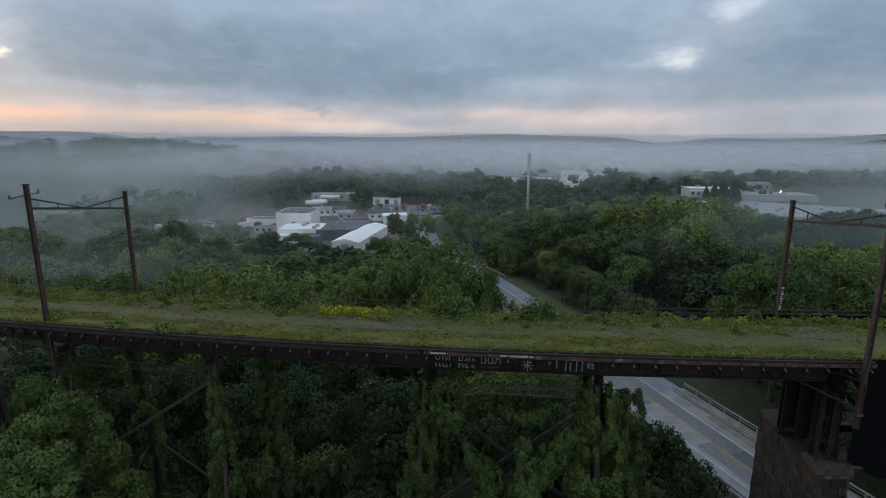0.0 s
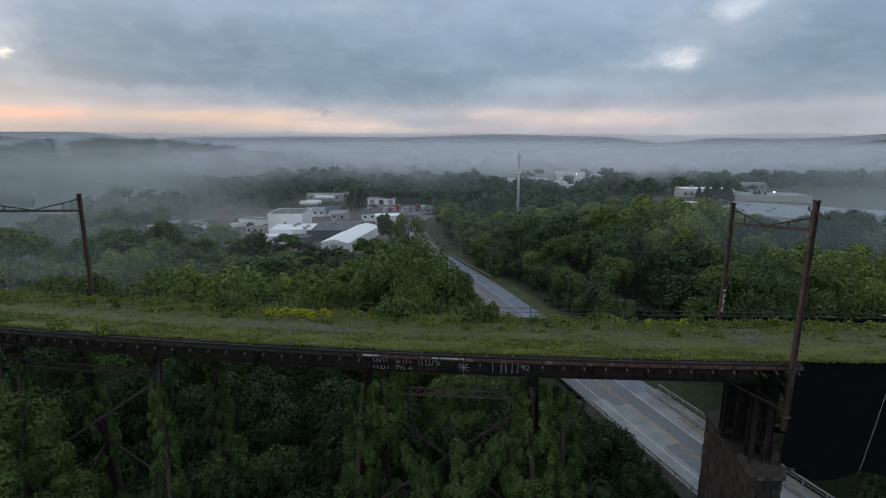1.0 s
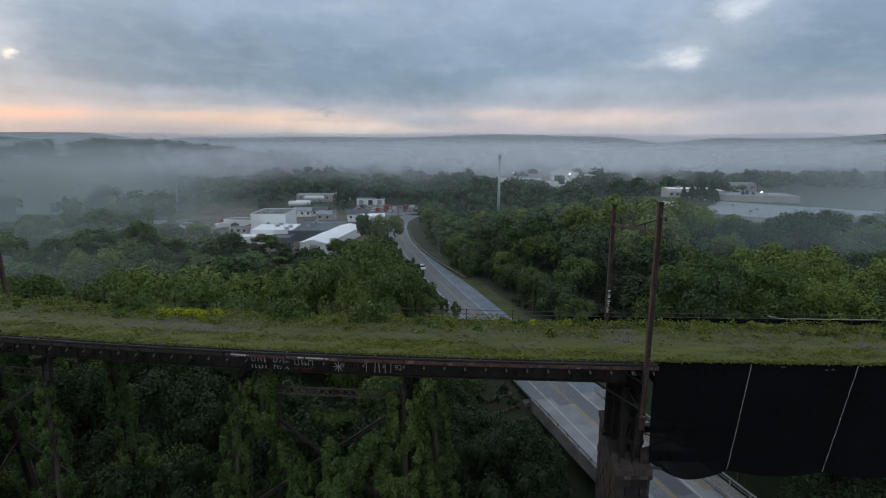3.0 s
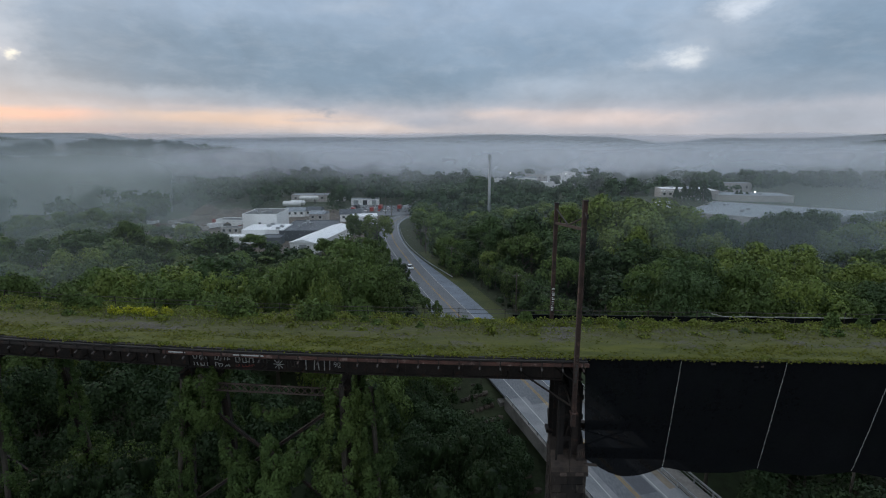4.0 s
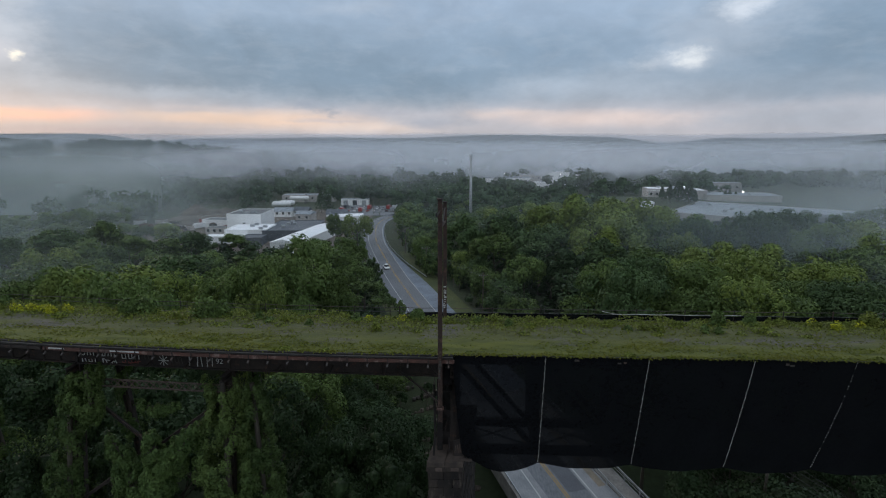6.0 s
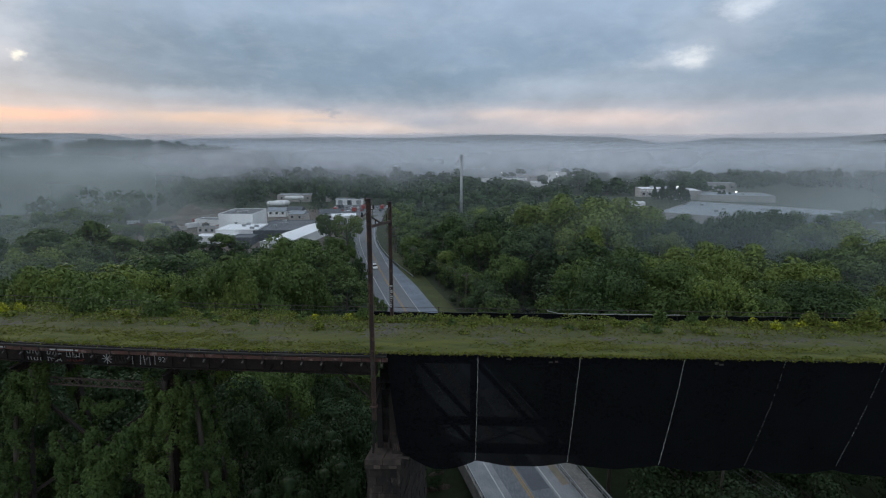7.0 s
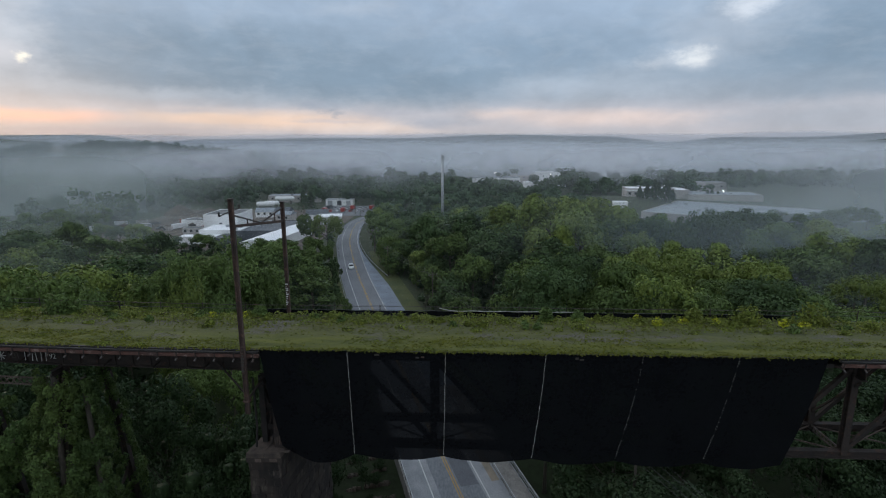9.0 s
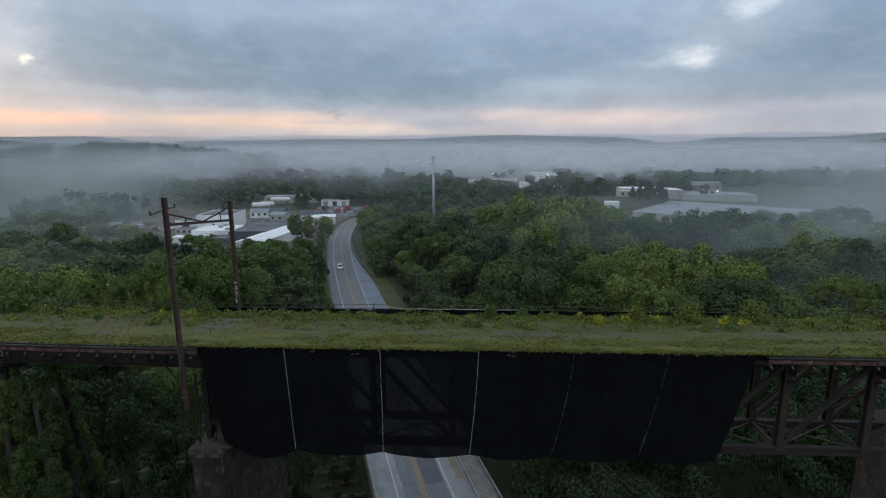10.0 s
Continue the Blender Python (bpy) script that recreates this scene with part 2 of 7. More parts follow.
WHITE_WALL = material("white_wall", (0.86, 0.86, 0.85), (0.78, 0.78, 0.77), 0.12, rough=0.7, fine=14, bump=0.1, speckle=(0.95, 1.05))
WHITE_ROOF = material("white_roof", (0.90, 0.91, 0.92), (0.84, 0.85, 0.86), 0.08, rough=0.6, fine=16, bump=0.1, speckle=(0.94, 1.05))
GREY_ROOF = material("grey_roof", (0.29, 0.32, 0.345), (0.22, 0.245, 0.27), 0.05, rough=0.8, fine=16)
SLATE_ROOF = material("slate_roof", (0.13, 0.14, 0.145), (0.10, 0.105, 0.11), 0.1, rough=0.8, fine=14)
DARK_ROOF = material("dark_roof", (0.055, 0.065, 0.080), (0.085, 0.095, 0.11), 0.1, rough=0.6, fine=12)
TAN_WALL = material("tan_wall", (0.45, 0.425, 0.40), (0.38, 0.355, 0.335), 0.1, rough=0.8, speckle=(0.9, 1.1))
WINDOW_DARK = material("window_glass", (0.02, 0.022, 0.026), (0.035, 0.038, 0.042), 0.5, rough=0.12, bump=0)
RUBBLE = material("rubble", (0.150, 0.118, 0.092), (0.075, 0.064, 0.054), 0.22, rough=0.95, fine=10, bump=0.8, distance=0.4)
TANK_WHITE = material("tank_white", (0.80, 0.80, 0.79), (0.7, 0.7, 0.69), 0.2, rough=0.4, bump=0)
CAR_WHITE = material("car_white", (0.78, 0.79, 0.80), (0.72, 0.73, 0.74), 0.3, rough=0.3, bump=0)
CAR_RED = material("car_red", (0.35, 0.03, 0.025), (0.28, 0.03, 0.025), 0.3, rough=0.3, bump=0)
CAR_DARK = material("car_dark", (0.03, 0.033, 0.04), (0.045, 0.048, 0.055), 0.3, rough=0.3, bump=0)
CAR_SILVER = material("car_silver", (0.40, 0.41, 0.42), (0.34, 0.35, 0.36), 0.3, rough=0.35, metal=0.5, bump=0)
TYRE = material("tyre", (0.02, 0.02, 0.02), (0.03, 0.03, 0.03), 2.0, rough=0.9)
POLE_WOOD = material("pole_wood", (0.12, 0.10, 0.08), (0.075, 0.062, 0.05), 0.7, stretch=(1, 1, 0.2))
WIRE = material("wire", (0.045, 0.045, 0.045), (0.06, 0.06, 0.06), 1.0, rough=0.6, bump=0)
LACE = material("lace_cord", (0.50, 0.49, 0.46), (0.28, 0.27, 0.25), 1.5, bump=0)
WATER = material("creek_water", (0.012, 0.016, 0.013), (0.02, 0.024, 0.018), 0.1, rough=0.15, bump=0.1)
TUFTS = material("grass_blades", (0.105, 0.130, 0.014), (0.150, 0.152, 0.026), 0.35, rough=0.8, bump=0, island=0.15, translucent=0.45, spec=0.2)


def ballast_material():
    """Moss along the near edge, gravel with thin growth across the middle, brown soil under the weeds of the far side."""
    m = material("mossy_ballast", (0.050, 0.058, 0.014), (0.088, 0.088, 0.022), 0.5, rough=0.95, fine=14, bump=0.5, stretch=(0.30, 1, 1), distance=0.05, cut=(0.3, 0.7))
    nt = m.node_tree
    N, L = nt.nodes.new, nt.links.new
    bsdf = nt.nodes["Principled BSDF"]
    base = bsdf.inputs["Base Color"].links[0].from_socket
    tc, sep = N("ShaderNodeTexCoord"), N("ShaderNodeSeparateXYZ")
    L(tc.outputs["Object"], sep.inputs[0])

    def calc(op, *args):
        n = N("ShaderNodeMath")
        n.operation = op
        for i, v in enumerate(args):
            if isinstance(v, (int, float)):
                n.inputs[i].default_value = v
            else:
                L(v, n.inputs[i])
        return n.outputs[0]

    def ramp(v, lo, hi):
        r = N("ShaderNodeMapRange")
        r.interpolation_type = "SMOOTHSTEP"
        r.inputs[1].default_value, r.inputs[2].default_value = lo, hi
        L(v, r.inputs[0])
        return r.outputs[0]

    def speckle(scale, sx, detail):
        mp, n = N("ShaderNodeMapping"), N("ShaderNodeTexNoise")
        mp.inputs["Scale"].default_value = (sx, 1, 1)
        L(tc.outputs["Object"], mp.inputs[0])
        L(mp.outputs[0], n.inputs["Vector"])
        n.inputs["Scale"].default_value, n.inputs["Detail"].default_value, n.inputs["Roughness"].default_value = scale, detail, 0.65
        return n.outputs["Fac"]

    def mix(f, p, q):
        n = N("ShaderNodeMix")
        n.data_type = "RGBA"
        L(f, n.inputs[0])
        for sck, v in ((n.inputs[6], p), (n.inputs[7], q)):
            if isinstance(v, tuple):
                sck.default_value = (*v, 1)
            else:
                L(v, sck)
        return n.outputs[2]

    x, y = sep.outputs[0], sep.outputs[1]
    left = calc("MINIMUM", x, 0.0)
    edge = calc("ADD", calc("MULTIPLY_ADD", x, -0.0258, 0.6), calc("MULTIPLY", calc("MULTIPLY", left, left), 0.0014))
    off = calc("SUBTRACT", y, edge)
    wob = calc("MULTIPLY_ADD", calc("SUBTRACT", speckle(0.35, 0.5, 5), 0.5), 5.0, off)
    stones = speckle(9.0, 1.0, 3)
    gravel = mix(ramp(stones, 0.35, 0.65), (0.044, 0.040, 0.032), (0.122, 0.111, 0.090))
    patch = calc("MULTIPLY", ramp(speckle(0.55, 0.45, 6), 0.50, 0.64), calc("MULTIPLY", ramp(wob, 1.6, 3.4), ramp(wob, 8.6, 6.0)))
    dx = calc("ABSOLUTE", calc("SUBTRACT", x, calc("MULTIPLY_ADD", off, 0.15, -0.6)))
    path = calc("MULTIPLY", calc("MULTIPLY", ramp(dx, 2.0, 0.6), ramp(off, 2.5, 4.5)), ramp(speckle(0.9, 1.0, 5), 0.38, 0.55))
    gap = calc("MAXIMUM", calc("MULTIPLY", patch, 0.85), path)
    moss = mix(ramp(speckle(0.9, 0.25, 6), 0.34, 0.66), (0.048, 0.060, 0.006), (0.098, 0.104, 0.010))
    col = mix(calc("MULTIPLY", ramp(wob, 4.6, 2.0), 0.92), base, moss)
    col = mix(gap, col, gravel)
    L(col, bsdf.inputs["Base Color"])
    return m


BALLAST = ballast_material()


def emissive(name, colour, strength):
    m = bpy.data.materials.new(name)
    m.use_nodes = True
    b = m.node_tree.nodes["Principled BSDF"]
    b.inputs["Base Color"].default_value = (*colour, 1)
    b.inputs["Emission Color"].default_value, b.inputs["Emission Strength"].default_value = (*colour, 1), strength
    return m


LAMP = emissive("lamp_lit", (1.0, 0.97, 0.90), 6.0)


def net_material():
    m = material("netting", (0.0034, 0.0040, 0.0052), (0.0052, 0.0060, 0.0076), 0.3, rough=0.9, bump=0.1, spec=0.12)
    nt = m.node_tree
    N, L = nt.nodes.new, nt.links.new
    tr, mx = N("ShaderNodeBsdfTransparent"), N("ShaderNodeMixShader")
    mx.inputs[0].default_value = 0.030
    L(nt.nodes["Principled BSDF"].outputs[0], mx.inputs[1])
    L(tr.outputs[0], mx.inputs[2])
    L(mx.outputs[0], nt.nodes["Material Output"].inputs[0])
    return m


NET = net_material()


def fog_material(name, density, z0, z1, z2, z3, scale, offset, lo=0.35, hi=0.72, sides=(), haze=0.0, shade=(0.765, 0.835, 0.915), slant=0.0, haze_sides=False):
    """Thin mist: mostly clear, thicker between heights z1 and z2, broken by drifting noise; sides: where along x it thickens; haze: its thin even share."""
    m = bpy.data.materials.new(name)
    m.use_nodes = True
    nt = m.node_tree
    nt.nodes.clear()
    N, L = nt.nodes.new, nt.links.new
    tc, sep = N("ShaderNodeTexCoord"), N("ShaderNodeSeparateXYZ")
    L(tc.outputs["Object"], sep.inputs[0])

    def band(v, a, b):
        r = N("ShaderNodeMapRange")
        r.interpolation_type = "SMOOTHSTEP"
        r.inputs[1].default_value, r.inputs[2].default_value = a, b
        L(v, r.inputs[0])
        return r.outputs[0]

    def mul(a, b):
        n = N("ShaderNodeMath")
        n.operation = "MULTIPLY"
        for i, v in enumerate((a, b)):
            if isinstance(v, (int, float)):
                n.inputs[i].default_value = v
            else:
                L(v, n.inputs[i])
        return n.outputs[0]

    mp = N("ShaderNodeMapping")
    mp.inputs["Location"].default_value, mp.inputs["Scale"].default_value = (offset, offset * 0.7, 0), (1, 1, 1.7)
    L(tc.outputs["Object"], mp.inputs[0])
    n1 = N("ShaderNodeTexNoise")
    n1.inputs["Scale"].default_value, n1.inputs["Detail"].default_value, n1.inputs["Distortion"].default_value = scale, 5, 0.15
    L(mp.outputs[0], n1.inputs["Vector"])
    # the top and the foot of the bank waver
    wav = N("ShaderNodeMath")
    wav.operation = "MULTIPLY_ADD"
    L(n1.outputs["Fac"], wav.inputs[0])
    wav.inputs[1].default_value = (z3 - z0) * 0.22
    L(sep.outputs[2], wav.inputs[2])
    off = N("ShaderNodeMath")
    off.operation = "SUBTRACT"
    L(wav.outputs[0], off.inputs[0])
    off.inputs[1].default_value = (z3 - z0) * 0.11
    f = mul(band(off.outputs[0], z0, z1), band(off.outputs[0], z3, z2))
    even = mul(f, haze)
    f = mul(f, band(n1.outputs["Fac"], lo, hi))
    grown = None
    across = sep.outputs[0]
    if slant:
        # the end of the bank leans: its foot reaches farther out than its top, and its edge is torn
        tilt = N("ShaderNodeMath")
        tilt.operation = "MULTIPLY_ADD"
        L(off.outputs[0], tilt.inputs[0])
        tilt.inputs[1].default_value = -slant
        L(across, tilt.inputs[2])
        torn = N("ShaderNodeMath")
        torn.operation = "MULTIPLY_ADD"
        L(n1.outputs["Fac"], torn.inputs[0])
        torn.inputs[1].default_value = 60.0
        L(tilt.outputs[0], torn.inputs[2])
        across = torn.outputs[0]
    for xa, xb, k in sides:
        one = mul(band(across, xa, xb), k)
        if grown is None:
            grown = one
        else:
            n = N("ShaderNodeMath")
            n.operation = "ADD"
            L(grown, n.inputs[0])
            L(one, n.inputs[1])
            grown = n.outputs[0]
    if grown is not None:
        f = mul(f, grown)
        if haze_sides:
            even = mul(even, grown)
    f = mul(f, density)
    both_f = N("ShaderNodeMath")
    both_f.operation, both_f.use_clamp = "ADD", True
    L(f, both_f.inputs[0])
    L(even, both_f.inputs[1])
    f = both_f.outputs[0]
    d, t2, tr = N("ShaderNodeBsdfDiffuse"), N("ShaderNodeBsdfTranslucent"), N("ShaderNodeBsdfTransparent")
    d.inputs[0].default_value = t2.inputs[0].default_value = (*shade, 1)
    both, mx, out = N("ShaderNodeMixShader"), N("ShaderNodeMixShader"), N("ShaderNodeOutputMaterial")
    both.inputs[0].default_value = 0.5
    L(d.outputs[0], both.inputs[1])
    L(t2.outputs[0], both.inputs[2])
    L(f, mx.inputs[0])
    L(tr.outputs[0], mx.inputs[1])
    L(both.outputs[0], mx.inputs[2])
    L(mx.outputs[0], out.inputs[0])
    return m


# ================= mesh helpers =================
class Shape:
    """Collects vertices and faces of one mesh."""

    def __init__(self):
        self.v, self.f = [], []

    def add(self, verts, faces):
        n = len(self.v)
        self.v += [tuple(p) for p in verts]
        self.f += [tuple(n + i for i in q) for q in faces]
        return self

    def box(self, x0, x1, y0, y1, z0, z1):
        return self.add([(x, y, z) for z in (z0, z1) for y in (y0, y1) for x in (x0, x1)],
                        [(0, 2, 3, 1), (4, 5, 7, 6), (0, 1, 5, 4), (1, 3, 7, 5), (3, 2, 6, 7), (2, 0, 4, 6)])

    def beam(self, p, q, w, h, up=(0, 0, 1)):
        """A bar of width w and height h from p to q."""
        p, q, up = Vector(p), Vector(q), Vector(up)
        d = (q - p).normalized()
        if abs(d.dot(up)) > 0.98:
            up = Vector((0, 1, 0))
        s = d.cross(up).normalized() * (w / 2)
        u = s.cross(d).normalized() * (h / 2)
        return self.add([a + i * s + j * u for a in (p, q) for i, j in ((-1, -1), (1, -1), (1, 1), (-1, 1))],
                        [(3, 2, 1, 0), (4, 5, 6, 7), (0, 1, 5, 4), (1, 2, 6, 5), (2, 3, 7, 6), (3, 0, 4, 7)])

    def ibeam(self, p, q, w, h, t=0.03, up=(0, 0, 1)):
        p, q, up = Vector(p), Vector(q), Vector(up)
        d = (q - p).normalized()
        if abs(d.dot(up)) > 0.98:
            up = Vector((0, 1, 0))
        s = d.cross(up).normalized()
        u = s.cross(d).normalized()
        self.beam(p, q, t, h - 2 * t, u)
        self.beam(p + u * (h / 2 - t / 2), q + u * (h / 2 - t / 2), w, t, u)
        return self.beam(p - u * (h / 2 - t / 2), q - u * (h / 2 - t / 2), w, t, u)

    def tube(self, pts, radii, n=6):
        base = len(self.v)
        pts = [Vector(p) for p in pts]
        if isinstance(radii, (int, float)):
            radii = [radii] * len(pts)
        for i, p in enumerate(pts):
            d = (pts[min(i + 1, len(pts) - 1)] - pts[max(i - 1, 0)]).normalized()
            a = d.cross(Vector((0.31, 0.17, 0.93)) if abs(d.z) < 0.9 else Vector((1, 0, 0))).normalized()
            b = d.cross(a)
            self.v += [tuple(p + radii[i] * (math.cos(k) * a + math.sin(k) * b)) for k in (2 * math.pi * j / n for j in range(n))]
        for i in range(len(pts) - 1):
            for j in range(n):
                self.f.append((base + i * n + j, base + i * n + (j + 1) % n, base + (i + 1) * n + (j + 1) % n, base + (i + 1) * n + j))
        self.f.append(tuple(base + j for j in range(n))[::-1])
        self.f.append(tuple(base + (len(pts) - 1) * n + j for j in range(n)))
        return self

    def data(self, name):
        me = bpy.data.meshes.new(name)
        me.from_pydata(self.v, [], self.f)
        me.update()
        return me


def quads(name, V, F):
    """A mesh from arrays of vertices (n, 3) and quads (m, 4)."""
    me = bpy.data.meshes.new(name)
    V, F = np.asarray(V, np.float32), np.asarray(F, np.int32)
    me.vertices.add(len(V))
    me.vertices.foreach_set("co", V.ravel())
    me.loops.add(F.size)
    me.loops.foreach_set("vertex_index", F.ravel())
    me.polygons.add(len(F))
    me.polygons.foreach_set("loop_start", np.arange(0, F.size, 4, dtype=np.int32))
    me.update(calc_edges=True)
    return me


def thing(name, at, label, category, group="", kind=""):
    ob = new(name)
    ob.location = at
    ob.empty_display_size = 0.2
    return tagged(ob, label, category, group, kind)


def part(name, shape, mat, parent, label="", local=False, smooth=False):
    """Links a shape as one mesh under a thing or a part; its coordinates are the world's unless local."""
    me = shape.data(name) if isinstance(shape, Shape) else shape
    if mat and not me.materials:
        me.materials.append(mat)
    if smooth:
        me.polygons.foreach_set("use_smooth", [True] * len(me.polygons))
    ob = new(name, me)
    ob.parent = parent
    if not local and parent is not None:
        p, off = parent, Vector((0, 0, 0))
        while p is not None:
            off -= p.location
            p = p.parent
        ob.location = off
    return tagged(ob, label)


def single(name, shape, mat, label, category, group="", kind="", smooth=False):
    return tagged(part(name, shape, mat, None, local=True, smooth=smooth), label, category, group, kind)


def leaf_quads(C, D, size, rng, long=1.5, flat=0.5):
    """Leaf sprays at C that face roughly along D."""
    n = len(C)
    nrm = D * flat + rng.normal(size=(n, 3)) * 0.42
    nrm /= np.linalg.norm(nrm, axis=1)[:, None]
    t = np.cross(nrm, rng.normal(size=(n, 3)))
    t /= np.linalg.norm(t, axis=1)[:, None]
    b = np.cross(nrm, t)
    s = (size * rng.uniform(0.6, 1.35, n))[:, None]
    V = np.stack([C - t * s * long / 2, C - b * s * 0.5 + nrm * s * 0.12, C + t * s * long / 2, C + b * s * 0.5 + nrm * s * 0.12], 1).reshape(-1, 3)
    return V, np.arange(4 * n).reshape(-1, 4)


BOX_V = np.array([(x, y, z) for z in (-0.45, 0.45) for y in (-0.45, 0.45) for x in (-0.45, 0.45)])
BOX_F = np.array([(0, 2, 3, 1), (4, 5, 7, 6), (0, 1, 5, 4), (1, 3, 7, 5), (3, 2, 6, 7), (2, 0, 4, 6)])


def crown_arrays(rng, radius, height, clumps, leaves, size, squash=0.75, lumps=(0.16, 0.36), heart=1.08, depth=0.36):
    """A lobed crown: sprays of leaves over clumps, with dim solid hearts, its foot at z = 0."""
    Vs, Fs, n0 = [], [], 0
    # boughs: a few large lobes round the crown, each carrying its share of the clumps
    boughs = max(3, clumps // 5)
    g = rng.normal(size=(boughs, 3))
    g /= np.linalg.norm(g, axis=1)[:, None]
    g[:, 2] = np.where(g[:, 2] < -0.5, -g[:, 2], g[:, 2])
    middle = g * np.array((radius * 0.56, radius * 0.56, height * 0.30)) + np.array((0, 0, height * 0.50))
    own = np.arange(clumps) % boughs
    u = rng.normal(size=(clumps, 3)) + g[own] * 0.8 + np.array((0, 0, 0.35))
    u /= np.linalg.norm(u, axis=1)[:, None]
    wide = radius * rng.uniform(0.34, 0.46, boughs)[own]
    c = middle[own] + u * wide[:, None] * np.array((1, 1, 0.62 * height / radius / 1.6))
    r = radius * rng.uniform(*lumps, clumps) * 0.82
    for i in range(clumps):
        k = max(4, int(leaves * r[i] ** 2 / (r ** 2).sum()))
        d = rng.normal(size=(k, 3))
        d /= np.linalg.norm(d, axis=1)[:, None]
        d = d * 0.85 + np.array((u[i][0] * 0.35, u[i][1] * 0.35, 0.34))
        d /= np.linalg.norm(d, axis=1)[:, None]
        p = c[i] + d * (r[i] * (1.20 - depth * rng.random(k) ** 1.5))[:, None] * np.array((1, 1, squash))
        V, F = leaf_quads(p, d, size, rng, 1.4, 1.15)
        Vs.append(V), Fs.append(F + n0)
        n0 += len(V)
        Vs.append(c[i] + BOX_V * r[i] * heart * rng.uniform(0.88, 1.12, (8, 1)) * np.array((1, 1, squash)))
        Fs.append(BOX_F + n0)
        n0 += 8
    return np.concatenate(Vs), np.concatenate(Fs)


def trunk_shape(rng, height, crown_from, r):
    s = Shape()
    lean = rng.normal(size=2) * 0.25
    pts = [(lean[0] * f * f, lean[1] * f * f, height * f) for f in (0, 0.06, 0.3, 0.6, 0.85)]
    s.tube(pts, [r * 1.5, r, r * 0.8, r * 0.5, r * 0.2], 7)
    for _ in range(7):
        a, f = rng.uniform(0, 6.28), rng.uniform(0.35, 0.7)
        z = height * f
        L1 = height * rng.uniform(0.18, 0.30)
        p = Vector((lean[0] * f * f, lean[1] * f * f, z))
        q = p + Vector((math.cos(a), math.sin(a), 0.75)) * L1 * 0.6
        s.tube([p, q, q + Vector((math.cos(a), math.sin(a), 1.1)) * L1 * 0.4], [r * 0.42, r * 0.26, r * 0.08], 5)
    return s


# ================= ground =================
def smoothstep(v, a, b):
    u = np.clip((np.asarray(v, float) - a) / (b - a), 0, 1)
    return u * u * (3 - 2 * u)


def ground_z(x, y):
    x, y = np.asarray(x, float), np.asarray(y, float)
    z = -7.0 * (1 - smoothstep(y + 0.25 * x, 38, 66)) * smoothstep(y, -160, -60)
    z += 16 * smoothstep(-y, 90, 260)
    z += 36 * np.exp(-((x + 640) / 300) ** 2 - ((y - 980) / 260) ** 2)
    # the terrace on which the warehouses stand, with a knoll at its near end
    z += 7.7 * smoothstep(x, 70, 112) * (1 - smoothstep(x, 330, 450)) * smoothstep(y, 140, 190) * (1 - smoothstep(y, 400, 520))
    z += 6.4 * np.exp(-((x - 118) / 36) ** 2 - ((y - 268) / 42) ** 2)
    az = np.arctan2(x, np.maximum(y, 1.0))
    # ridges on the horizon, with two saddles between them
    crest = 84 + 10 * np.sin(az * 7 + 0.5) + 5 * np.sin(az * 19) - 42 * np.exp(-((az - 0.385) / 0.06) ** 2) - 30 * np.exp(-((az + 0.52) / 0.05) ** 2) + 22 * smoothstep(az, 0.5, 0.8)
    d = np.hypot(x, y)
    z += crest * smoothstep(d, 2300, 3500) * (1 - 0.3 * smoothstep(d, 3600, 4700))
    z += np.where(d > 2000, 0.9 * np.sin(x * 0.045 + np.sin(y * 0.03) * 2) * np.sin(x * 0.017 + 1.0) * smoothstep(d, 2400, 3300), 0)
    return z - 0.12


def ground_sheet():
    xs = np.concatenate([-np.geomspace(4400, 165, 90), np.arange(-160, 160.1, 5), np.geomspace(165, 4400, 90)])
    ys = np.concatenate([-np.geomspace(1500, 130, 14), np.arange(-120, 300.1, 6), np.geomspace(306, 4700, 110)])
    X, Y = np.meshgrid(xs, ys)
    V = np.stack([X, Y, ground_z(X, Y)], -1).reshape(-1, 3)
    nx, ny = len(xs), len(ys)
    i = (np.arange(ny - 1)[:, None] * nx + np.arange(nx - 1)[None, :]).ravel()
    me = quads("ground", V, np.stack([i, i + 1, i + nx + 1, i + nx], 1))
    return single("ground", me, SOIL, "wooded valley floor rising to distant ridges", "ground", kind="structure", smooth=True)


ground_sheet()

# ================= road =================
AXIS = [(44.0, -68), (36.8, -44), (29.6, -20), (22.4, 4.5), (14.05, 32.4), (6.7, 57), (-0.5, 80), (-6.75, 101), (-12.9, 122), (-19.1, 144), (-27.2, 176), (-34.0, 205.6),
        (-38.9, 238.7), (-40.2, 263), (-36.5, 285), (-26, 303), (-8, 316), (22, 322), (70, 322)]


def spline(points, step=3.0):
    P = [np.array(p, float) for p in points]
    P = [2 * P[0] - P[1]] + P + [2 * P[-1] - P[-2]]
    out = []
    for i in range(1, len(P) - 2):
        a, b, c, d = P[i - 1:i + 3]
        n = max(2, int(np.linalg.norm(c - b) / step))
        for k in range(n):
            t = k / n
            out.append(0.5 * (2 * b + (c - a) * t + (2 * a - 5 * b + 4 * c - d) * t * t + (3 * b - a - 3 * c + d) * t ** 3))
    out.append(P[-2])
    return np.array(out)


ROAD = spline(AXIS)
TAN = np.gradient(ROAD, axis=0)
TAN /= np.linalg.norm(TAN, axis=1)[:, None]
SIDE = np.stack([TAN[:, 1], -TAN[:, 0]], 1)  # to the right of the way north


def along(y0, y1):
    """Stations of the road from y0 to y1 in the plan, up to its bend."""
    k = np.where((ROAD[:, 1] >= y0) & (ROAD[:, 1] <= y1))[0]
    return k


